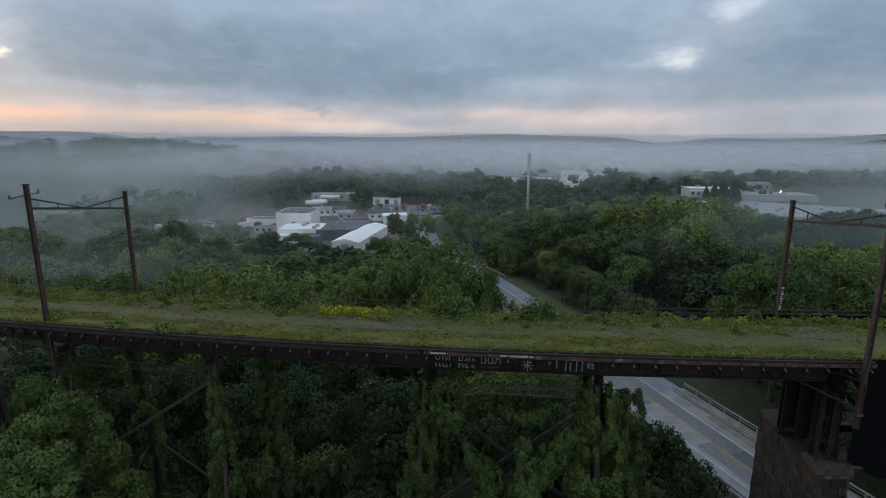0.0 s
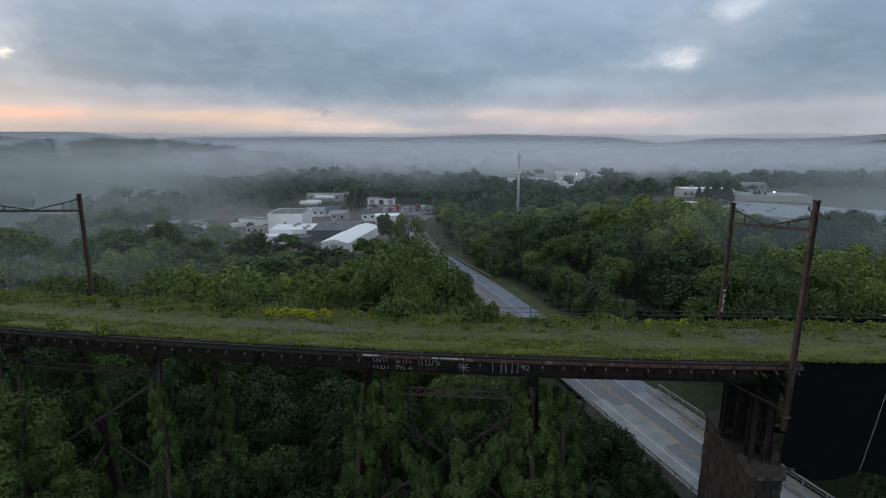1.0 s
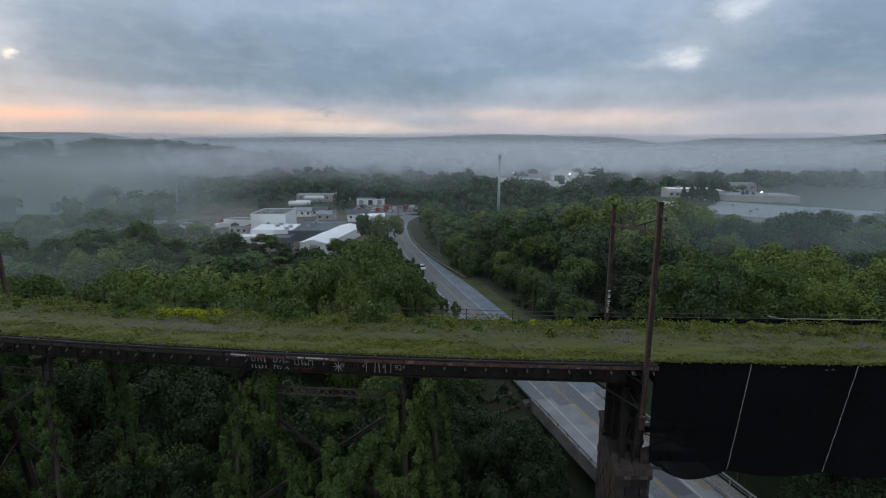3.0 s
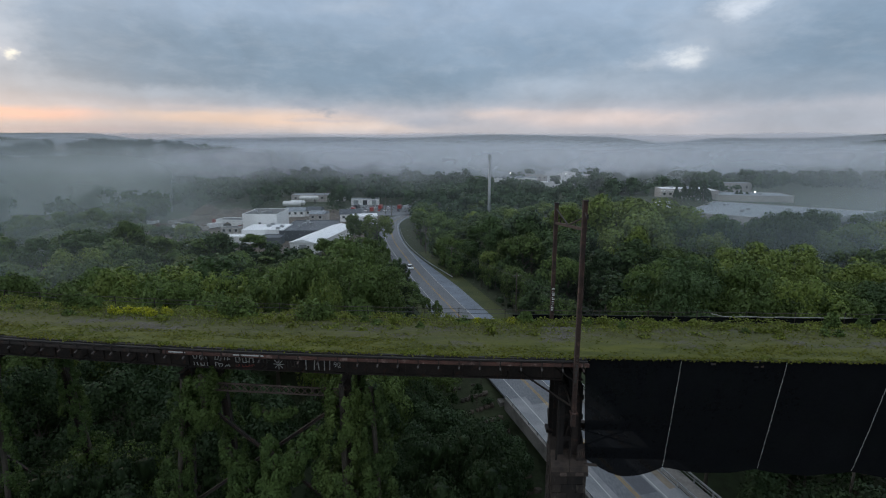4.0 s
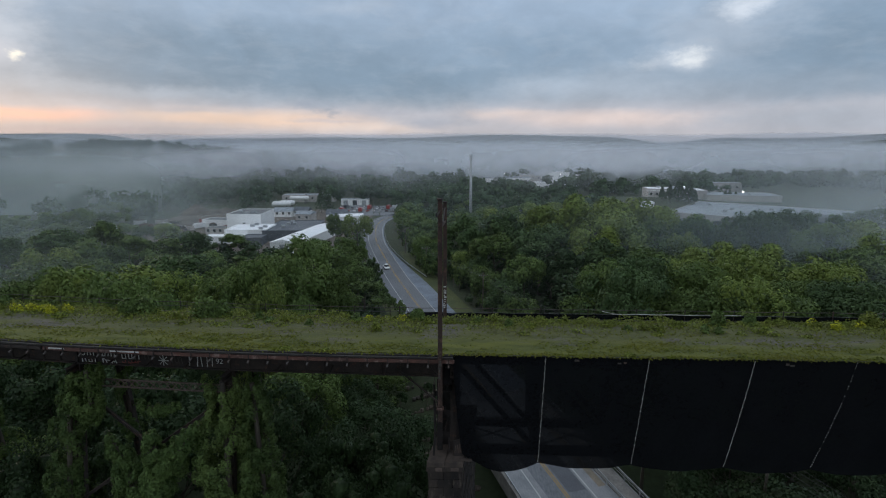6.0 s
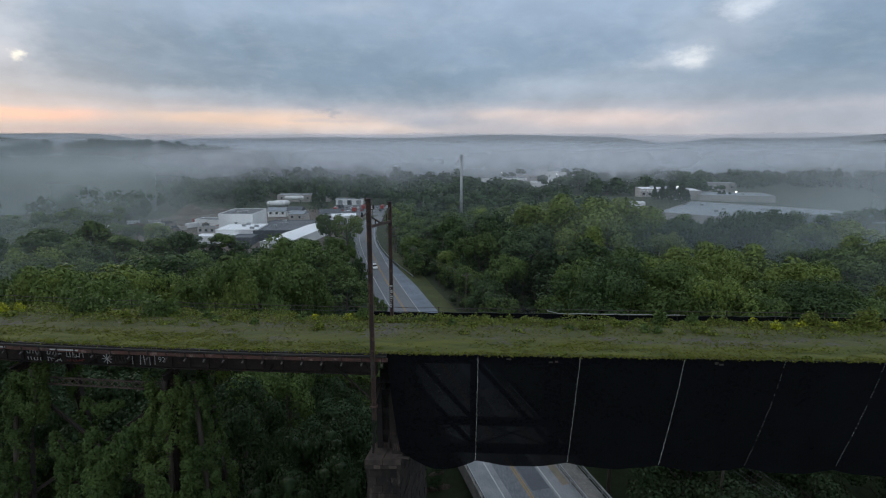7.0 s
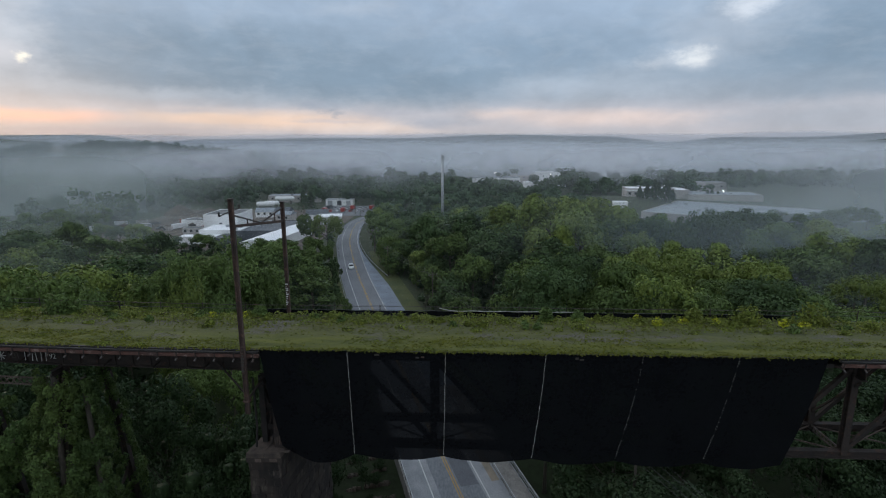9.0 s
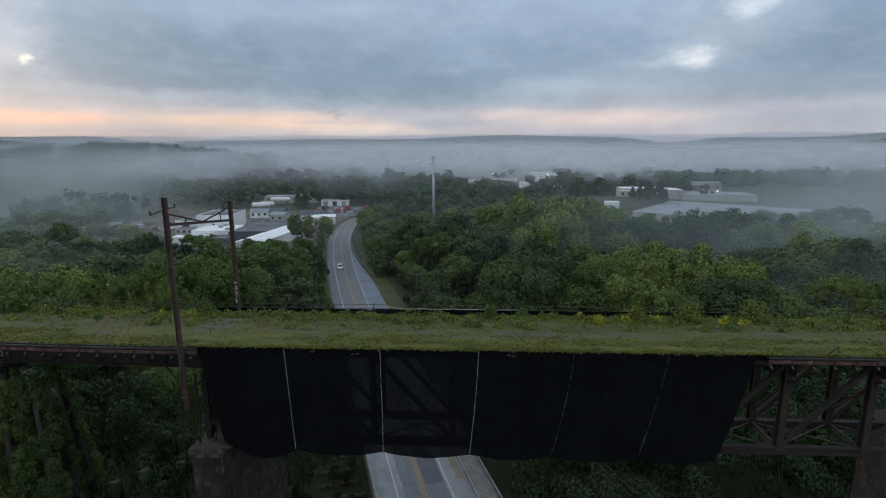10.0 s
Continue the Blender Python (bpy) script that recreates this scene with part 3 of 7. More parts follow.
def ribbon(idx, a, b, z, thick=0.0, skirt=0.0):
    """A strip along the road between the offsets a and b (numbers or lists), with a face down at its sides."""
    A = np.broadcast_to(a, len(idx))
    B = np.broadcast_to(b, len(idx))
    s = Shape()
    L, R = ROAD[idx] + SIDE[idx] * A[:, None], ROAD[idx] + SIDE[idx] * B[:, None]
    n = len(idx)
    s.add([(p[0], p[1], z) for p in L] + [(p[0], p[1], z) for p in R], [(i, n + i, n + i + 1, i + 1) for i in range(n - 1)])
    if thick:
        s.add([(p[0], p[1], z - thick) for p in L] + [(p[0], p[1], z - thick) for p in R], [(i + 1, n + i + 1, n + i, i) for i in range(n - 1)])
        s.f += [(i + 1, i, 2 * n + i, 2 * n + i + 1) for i in range(n - 1)]
        s.f += [(n + i, n + i + 1, 3 * n + i + 1, 3 * n + i) for i in range(n - 1)]
    return s


all_k = np.arange(len(ROAD))
bridge, north = along(-62, 56), np.where(all_k >= along(54, 57)[0])[0]
road = single("road", ribbon(north, -6.1, 3.6, 0.02, 0.4), ASPHALT, "two-lane grey asphalt road between woods", "road", kind="structure")
wide = 8.4 - 4.2 * smoothstep(ROAD[north][:, 1], 118, 190)
single("shoulder", ribbon(north, 3.6, wide, 0.0, 0.3), SHOULDER, "wide paved blue-grey road shoulder", "road shoulder", kind="structure")
single("verge", ribbon(along(76, 180), 7.2, 13.4, -0.03, 0.2), VERGE, "mown grass verge beside the road", "grass verge", kind="structure")
single("verge", ribbon(along(80, 150), -9.6, -6.1, -0.03, 0.2), VERGE, "narrow rough grass verge beside the road", "grass verge", kind="structure")
for off, w, m, nm, idx in ((-3.55, 0.16, LINE_WHITE, "edge_line", all_k), (3.45, 0.16, LINE_WHITE, "edge_line", all_k),
                           (-0.22, 0.14, LINE_YELLOW, "centre_line", all_k), (0.12, 0.14, LINE_YELLOW, "centre_line", all_k)):
    part(nm, ribbon(idx, off - w / 2, off + w / 2, 0.034), m, road)
# worn strip of newer asphalt on the bend
part("asphalt_patch", ribbon(along(120, 215), -2.9, -0.6, 0.027), ASPHALT, road)


LANE_DARK = material("newer_asphalt", (0.105, 0.112, 0.125), (0.085, 0.090, 0.10), 0.3, rough=0.85, fine=25)
SAND = material("kerb_grit", (0.24, 0.20, 0.15), (0.16, 0.14, 0.11), 0.5, rough=0.95, fine=20)


def road_bridge():
    t = thing("road_bridge", (14, 32, -7), "concrete road bridge over a dark creek under the viaduct", "bridge")
    part("deck", ribbon(bridge, -6.45, 9.0, 0.0, 0.55), ASPHALT_PALE, t, "pale worn asphalt deck")
    k = np.arange(bridge[0], bridge[-1] + 1)
    part("lane_surface", ribbon(k, -2.6, 3.1, 0.016), ASPHALT, t)
    part("shoulder_patch", ribbon(along(38, 52), -3.2, 0.4, 0.022), ASPHALT_PALE, t, "pale resurfaced patch")
    part("lane_patch", ribbon(along(24, 37), 0.5, 3.0, 0.022), LANE_DARK, t, "newer dark asphalt patch")
    part("lane_patch", ribbon(along(2, 16), -2.5, -0.5, 0.022), LANE_DARK, t, "newer dark asphalt patch")
    part("sand_strip", ribbon(along(26, 46), 4.9, 6.0, 0.020), SAND, t, "sandy grit along the kerb")
    part("sidewalk", ribbon(k, 6.3, 8.75, 0.14, 0.2), CONCRETE, t)
    for off in (-6.3, -2.2, 2.0, 6.0, 8.8):
        part("girder", ribbon(k, off - 0.25, off + 0.25, -0.45, 1.5), CONCRETE, t, "stained concrete girder")
    kerb = part("kerb", ribbon(k, -6.55, -6.15, 0.30, 0.85), CONCRETE, t)
    for off, h in ((-6.35, 0.78), (6.15, 0.80), (8.85, 1.05)):
        rail = part("guard_rail", ribbon(k, off - 0.05, off + 0.05, h + 0.13, 0.26), GALV, t, "galvanised guard rail")
        if off > 8:
            part("lower_rail", ribbon(k, off - 0.03, off + 0.03, h * 0.55 + 0.03, 0.06), GALV, rail)
        for j in k[:-1:1]:
            p = ROAD[j] + SIDE[j] * off
            part("rail_post", Shape().beam((*p, 0.0), (*p, h + 0.08), 0.13, 0.16), STEEL_GREY if off < 0 else GALV, rail)
    for y in (-30, 12, 55):
        j = along(y, y + 4)[0]
        p, q = ROAD[j] + SIDE[j] * -6.4, ROAD[j] + SIDE[j] * 9.0
        part("abutment" if y == 55 else "pier_wall", Shape().beam((*p, -4.9), (*q, -4.9), 1.6, 6.2), CONCRETE, t, "stained concrete pier wall")
    return t


road_bridge()
creek = Shape()
creek.add([(-140, -40, -6.7), (140, -60, -6.7), (140, 20, -6.7), (-140, 28, -6.7)], [(0, 1, 2, 3)])
single("water", creek, WATER, "dark shaded creek below the viaduct", "creek", kind="structure")


def guard_rail(idx, off, label):
    t = thing("guard_rail", (*ROAD[idx[0]], 0), label, "guard rail", group="roadside guard rails")
    o = np.broadcast_to(off, len(idx))
    P = ROAD[idx] + SIDE[idx] * o[:, None]
    part("rail", ribbon(idx, o - 0.035, o + 0.035, 0.78, 0.32), GALV, t)
    for p in P:
        part("post", Shape().beam((*p, -0.1), (*p, 0.75), 0.12, 0.16), STEEL_GREY, t)
    return t


k = along(132, 262)
guard_rail(k, wide[np.searchsorted(north, k)] + 0.4 + 3.0 * (1 - smoothstep(ROAD[k][:, 1], 130, 160)) * 0.4, "galvanised steel guard rail along the paved shoulder")
guard_rail(along(60, 142), -6.6, "galvanised steel guard rail beside the verge")
guard_rail(along(170, 240), -5.4, "galvanised steel guard rail on the road bend")


# ================= viaduct =================
def edge_y(x):
    return 0.6 - 0.0258 * x + (0.0014 * x * x if x < 0 else 0.0)


def on_bridge(x, off=0.0, z=30.0):
    """A point of the viaduct: x along its near edge, off metres across the deck, z up."""
    dy = -0.0258 + (0.0028 * x if x < 0 else 0.0)
    n = math.hypot(1, dy)
    return Vector((x - dy / n * off, edge_y(x) + off / n, z))


def strip(x0, x1, a, b, z0, z1, step=3.0):
    """A bar that follows the viaduct's curve, from a to b across and z0 to z1 up."""
    n = max(2, int((x1 - x0) / step) + 1)
    s = Shape()
    for i in range(n):
        x = x0 + (x1 - x0) * i / (n - 1)
        s.v += [tuple(on_bridge(x, o, z)) for o, z in ((a, z0), (b, z0), (b, z1), (a, z1))]
        if i:
            m = 4 * (i - 1)
            s.f += [(m + j, m + 4 + j, m + 4 + (j + 1) % 4, m + (j + 1) % 4) for j in range(4)]
    s.f += [(0, 1, 2, 3), (4 * n - 1, 4 * n - 2, 4 * n - 3, 4 * n - 4)]
    return s


WIDE, GIRDER = 9.4, 2.65
X_LEFT, X_RIGHT = -128.0, 104.0
DECK = thing("viaduct_deck", on_bridge(0, 4.7, 29.0), "overgrown abandoned railway deck on a steel viaduct", "bridge deck", kind="structure")


def ballast_bed():
    xs = np.arange(X_LEFT, X_RIGHT, 0.5)
    offs = np.linspace(0.25, WIDE - 0.25, 26)
    rng = np.random.default_rng(5)
    V = []
    for x in xs:
        for o in offs:
            p = on_bridge(x, o, 30.0)
            n = noise.noise(Vector((x * 0.35, o * 0.8, 0))) * 0.10 + noise.noise(Vector((x * 1.3, o * 1.9, 4))) * 0.05
            crown = 0.10 * math.sin(math.pi * o / WIDE) - 0.045 * o + 0.04
            V.append((p.x, p.y, 30.0 + n + crown))
    nx, no = len(xs), len(offs)
    i = (np.arange(nx - 1)[:, None] * no + np.arange(no - 1)[None, :]).ravel()
    return quads("ballast", V, np.stack([i, i + no, i + no + 1, i + 1], 1))


part("ballast", ballast_bed(), BALLAST, DECK, "mossy grass-grown gravel ballast", smooth=True)
part("floor_plate", strip(X_LEFT, X_RIGHT, 0.5, WIDE - 0.1, 29.20, 29.46), TIMBER, DECK)
for a, b, z0, z1, x0, x1, m, nm in ((0.02, 0.22, 29.80, 30.04, X_LEFT, 0.9, TIMBER, "edge_timber"), (0.02, 0.22, 29.80, 30.04, 42.6, X_RIGHT, TIMBER, "edge_timber"),
                                    (-0.26, -0.08, 29.86, 29.97, X_LEFT, 0.9, TIMBER, "edge_timber"), (-0.26, -0.08, 29.86, 29.97, 42.6, X_RIGHT, TIMBER, "edge_timber"),
                                    (-0.30, -0.14, 29.56, 29.80, X_LEFT, -30.3, RUST, "fascia_channel"), (-0.30, -0.14, 29.56, 29.80, -30.1, 1.0, RUST_RED, "fascia_channel"),
                                    (-0.30, -0.14, 29.56, 29.80, 42.6, X_RIGHT, RUST_RED, "fascia_channel"), (WIDE - 0.28, WIDE, 29.2, 29.66, X_LEFT, X_RIGHT, TIMBER, "edge_timber")):
    part(nm, strip(x0, x1, a, b, z0, z1), m, DECK, "long rust-red steel channel" if m is RUST_RED else "long rusted steel channel" if m is RUST else "rotten black edge timber")
x = X_LEFT + 1
while x < X_RIGHT - 1:
    if not 1.5 < x < 42.5:
        b = Shape().beam(on_bridge(x, -0.34, 29.50), on_bridge(x, 2.5, 28.95), 0.09, 0.14)
        b.beam(on_bridge(x, -0.34, 29.40), on_bridge(x, -0.34, 29.92), 0.07, 0.05)
        part("bracket", b, RUST, DECK)
        part("bracket_end", Shape().beam(on_bridge(x, -0.55, 29.30), on_bridge(x, -0.28, 29.44), 0.11, 0.09), STEEL_GREY, DECK, "pale bracket end")
    x += 1.45


def girder_span(x0, x1):
    """Plate girders on both sides with stiffeners, lying between two supports."""
    t = thing("girder_span", on_bridge((x0 + x1) / 2, 4.7, 27.3), "dark rusted riveted plate girder span of the viaduct", "bridge span", group="girder spans")
    for off in (GIRDER, WIDE - GIRDER):
        web = Shape().beam(on_bridge(x0, off, 28.2), on_bridge(x1, off, 28.2), 0.03, 1.75)
        g = part("girder", web, RUST, t)
        part("top_flange", Shape().beam(on_bridge(x0, off, 29.12), on_bridge(x1, off, 29.12), 0.45, 0.09), RUST, g)
        part("bottom_flange", Shape().beam(on_bridge(x0, off, 27.30), on_bridge(x1, off, 27.30), 0.45, 0.10), RUST, g)
        p, q = on_bridge(x0, off, 0), on_bridge(x1, off, 0)
        n = max(3, int((x1 - x0) / 1.45))
        side = (q - p).normalized().cross(Vector((0, 0, 1)))
        for i in range(n + 1):
            c = p.lerp(q, i / n) + side * 0.08
            part("stiffener", Shape().beam((c.x, c.y, 27.36), (c.x, c.y, 29.08), 0.12, 0.14, (1, 0, 0)), RUST, g)
    for i in range(1, 4):
        x = x0 + (x1 - x0) * i / 4
        part("cross_brace", Shape().beam(on_bridge(x, 1.8, 27.6), on_bridge(x, WIDE - 1.8, 28.8), 0.12, 0.12), RUST, t)
    return t


for a, b in ((-108, -91.5), (-91.5, -78.5), (-78.5, -62), (-62, -48.2), (-48.2, -30.1), (-30.1, -17.0), (-17.0, -0.2), (58.6, 70), (70, 84), (84, 102)):
    girder_span(a + 0.05, b - 0.05)


def lattice(p, q, depth, w=0.12):
    """A strut of two flanges with crossing lacing bars between them."""
    p, q = Vector(p), Vector(q)
    s = Shape()
    up = Vector((0, 0, depth / 2))
    s.beam(p + up, q + up, w, 0.09).beam(p - up, q - up, w, 0.09)
    n = max(4, int((q - p).length / depth))
    for i in range(n):
        a, b = p.lerp(q, i / n), p.lerp(q, (i + 1) / n)
        s.beam(a - up, b + up, 0.03, 0.07).beam(a + up, b - up, 0.03, 0.07)
    return s


LATTICE = material("pale_rusted_lacing", (0.125, 0.092, 0.076), (0.070, 0.050, 0.042), 0.6, rough=0.85)


def tower(xa, xb, label):
    """A braced steel tower of four battered legs below two bents."""
    t = thing("trestle_tower", on_bridge((xa + xb) / 2, 4.7, -7), label, "trestle tower", group="trestle towers")
    foot = {}
    for x in (xa, xb):
        for off, out in ((GIRDER, -1), (WIDE - GIRDER, 1)):
            sk = 1.9 if out > 0 and xa == -62.0 else 0.0
            top, bot = on_bridge(x + sk, off, 27.2), on_bridge(x + sk, off + out * 4.2, -6.5)
            foot[x, out] = (top, bot)
            part("leg", Shape().ibeam(top, bot, 0.50, 0.62, 0.05, (1, 0, 0)), RUST if xa == -30.1 or out > 0 else STEEL_GREY, t)
            part("footing", Shape().beam(bot - Vector((0, 0, 0.9)), bot + Vector((0, 0, 0.6)), 1.6, 1.6), CONCRETE, t)
        part("bent_cap", Shape().ibeam(on_bridge(x, 1.4, 26.95), on_bridge(x, WIDE - 1.4, 26.95), 0.4, 0.5), RUST, t)
    at = lambda x, o, f: foot[x, o][0].lerp(foot[x, o][1], f)
    for o in (-1, 1):
        part("lattice_strut", lattice(at(xa, o, 0.045), at(xb, o, 0.045), 0.62), LATTICE if o < 0 and xa == -30.1 else RUST, t, "laced rusty strut")
        for f0, f1 in ((0.06, 0.34), (0.36, 0.66), (0.68, 0.97)):
            if xa == -30.1 and (o > 0 or f0 > 0.3):
                continue
            if xa == -30.1 or f0 > 0.3:
                part("brace", Shape().ibeam(at(xa, o, f0), at(xb, o, f1), 0.20, 0.24), RUST, t)
            if o < 0 or xa != -62.0:
                part("brace", Shape().ibeam(at(xb, o, f0), at(xa, o, f1), 0.20, 0.24), STEEL_GREY if xa == -62.0 else RUST, t)
            if f0 > 0.3:
                part("strut", Shape().ibeam(at(xa, o, f1), at(xb, o, f1), 0.20, 0.24), RUST, t)
    for x in (xa, xb):
        for f0, f1 in ((0.38, 0.68), (0.68, 0.97)):
            part("brace", Shape().beam(at(x, -1, f0), at(x, 1, f1), 0.18, 0.22), RUST, t)
            part("brace", Shape().beam(at(x, 1, f0), at(x, -1, f1), 0.18, 0.22), RUST, t)
    return t


tower(-30.1, -17.0, "rusted steel trestle tower smothered in climbing vines")
tower(-62.0, -48.2, "weathered steel trestle tower rising out of trees")
tower(-91.5, -78.5, "weathered steel trestle tower among trees")
tower(70.0, 84.0, "weathered steel trestle tower among trees")


def truss_span(x0, x1, panels):
    """A deep deck truss: chords, posts and diagonals on both sides, with laced cross frames."""
    t = thing("truss_span", on_bridge((x0 + x1) / 2, 4.7, 21), "deep rusted steel deck truss of the viaduct", "bridge truss")
    zt, zb = 28.75, 21.1
    xs = [x0 + (x1 - x0) * i / panels for i in range(panels + 1)]
    for off in (GIRDER, WIDE - GIRDER):
        part("top_chord", Shape().beam(on_bridge(x0, off, zt), on_bridge(x1, off, zt), 0.5, 0.6), RUST, t)
        part("bottom_chord", Shape().ibeam(on_bridge(xs[0], off, zb), on_bridge(x1, off, zb), 0.5, 0.62, 0.07), RUST, t)
        for i, x in enumerate(xs):
            part("post", Shape().ibeam(on_bridge(x, off, zb), on_bridge(x, off, zt), 0.5, 0.55, 0.06, (0, 1, 0)), RUST, t)
        for i in range(panels):
            a, b = (xs[i], xs[i + 1]) if i < panels / 2 else (xs[i + 1], xs[i])
            part("diagonal", Shape().beam(on_bridge(a, off, zt - 0.2), on_bridge(b, off, zb + 0.2), 0.3, 0.34), RUST, t)
            if i in (panels // 2, panels // 2 - 1):
                part("diagonal", Shape().beam(on_bridge(b, off, zt - 0.2), on_bridge(a, off, zb + 0.2), 0.1, 0.16), RUST, t)
    for i, x in enumerate(xs):
        part("floor_beam", Shape().ibeam(on_bridge(x, 1.5, 28.2), on_bridge(x, WIDE - 1.5, 28.2), 0.35, 1.0, 0.05), RUST, t)
        part("bottom_strut", lattice(on_bridge(x, 2.8, zb + 0.1), on_bridge(x, WIDE - 2.8, zb + 0.1), 0.4), STEEL_GREY, t)
        if i < panels:
            for a, b in ((2.8, WIDE - 2.8), (WIDE - 2.8, 2.8)):
                part("lateral_brace", Shape().beam(on_bridge(x, a, zb + 0.15), on_bridge(xs[i + 1], b, zb + 0.15), 0.09, 0.09), LATTICE if i > 4 else STEEL_GREY, t)
        part("sway_brace", Shape().beam(on_bridge(x, 1.9, 27.4), on_bridge(x, WIDE - 1.9, zb + 0.5), 0.14, 0.14), RUST, t)
    for off in (3.4, 4.3, 5.1, 6.0):
        part("stringer", Shape().ibeam(on_bridge(x0, off, 28.95), on_bridge(x1, off, 28.95), 0.3, 0.7, 0.04), RUST, t)
    return t


truss_span(0.9, 58.5, 9)


def masonry_pier(x0, x1, ztop, courses, label):
    """A tall pier of rock-faced blocks with a stone cap."""
    t = thing("masonry_pier", on_bridge((x0 + x1) / 2, 5, -7), label, "bridge pier", group="masonry piers")
    y0, y1 = edge_y(x0) + 0.95, edge_y(x0) + 10.4
    SKEW = 0.16

    def skewed(s):
        s.v = [(x + SKEW * (y - y0), y, z) for x, y, z in s.v]
        return s

    part("core", skewed(Shape().box(x0 + 0.25, x1 - 0.25, y0 + 0.25, y1 - 0.25, -7.5, ztop - 0.1)), STONE_DARK, t)
    part("cap", skewed(Shape().box(x0 - 0.15, x1 + 0.15, y0 - 0.15, y1 + 0.15, ztop - 0.40, ztop)), STONE_DARK, t, "soot-dark pier cap stone")
    for a, b in ((x0 - 0.1, (x0 + x1) / 2 - 0.02), ((x0 + x1) / 2 + 0.02, x1 + 0.1)):
        part("bearing_stone", skewed(Shape().box(a, b, y0 - 0.2, y0 + 2.1, ztop + 0.004, ztop + 0.42)), STONE_PALE, t, "pale worn bearing stone")
    for k, (fx, w) in enumerate(((0.22, 0.5), (0.68, 0.6))):
        xx = x0 + (x1 - x0) * fx
        part("pale_stone", skewed(Shape().box(xx, xx + w, y0 - 0.19, y0 - 0.155, ztop - 0.36 + 0.03 * k, ztop - 0.06)), LATTICE, t, "pale worn stone face")
    rng = np.random.default_rng(int(x0 * 10) + 77)
    h = 0.72
    for c in range(courses):
        z1 = ztop - 0.47 - c * h
        if z1 < -7:
            break
        z0 = z1 - h + 0.035
        shift = 0.45 * (c % 2)
        for face, lo, hi, fixed in (("front", x0, x1, y0), ("left", y0, y1, x0), ("right", y0, y1, x1)):
            p = lo - shift
            while p < hi - 0.05:
                w = 1.15
                a0, a1 = max(p, lo) + 0.018, min(p + w, hi) - 0.018
                p += w
                if a1 - a0 < 0.12:
                    continue
                d = rng.uniform(0.0, 0.07)
                if face == "front":
                    s = Shape().box(a0, a1, fixed - d, fixed + 0.4, z0, z1)
                elif face == "left":
                    s = Shape().box(fixed - d, fixed + 0.4, a0, a1, z0, z1)
                else:
                    s = Shape().box(fixed - 0.4, fixed + d, a0, a1, z0, z1)
                for q in range(8):
                    vx, vy, vz = s.v[q]
                    s.v[q] = (vx + rng.normal() * 0.018, vy + rng.normal() * 0.018, vz)
                part("stone_block", skewed(s), STONE, t)
    return t


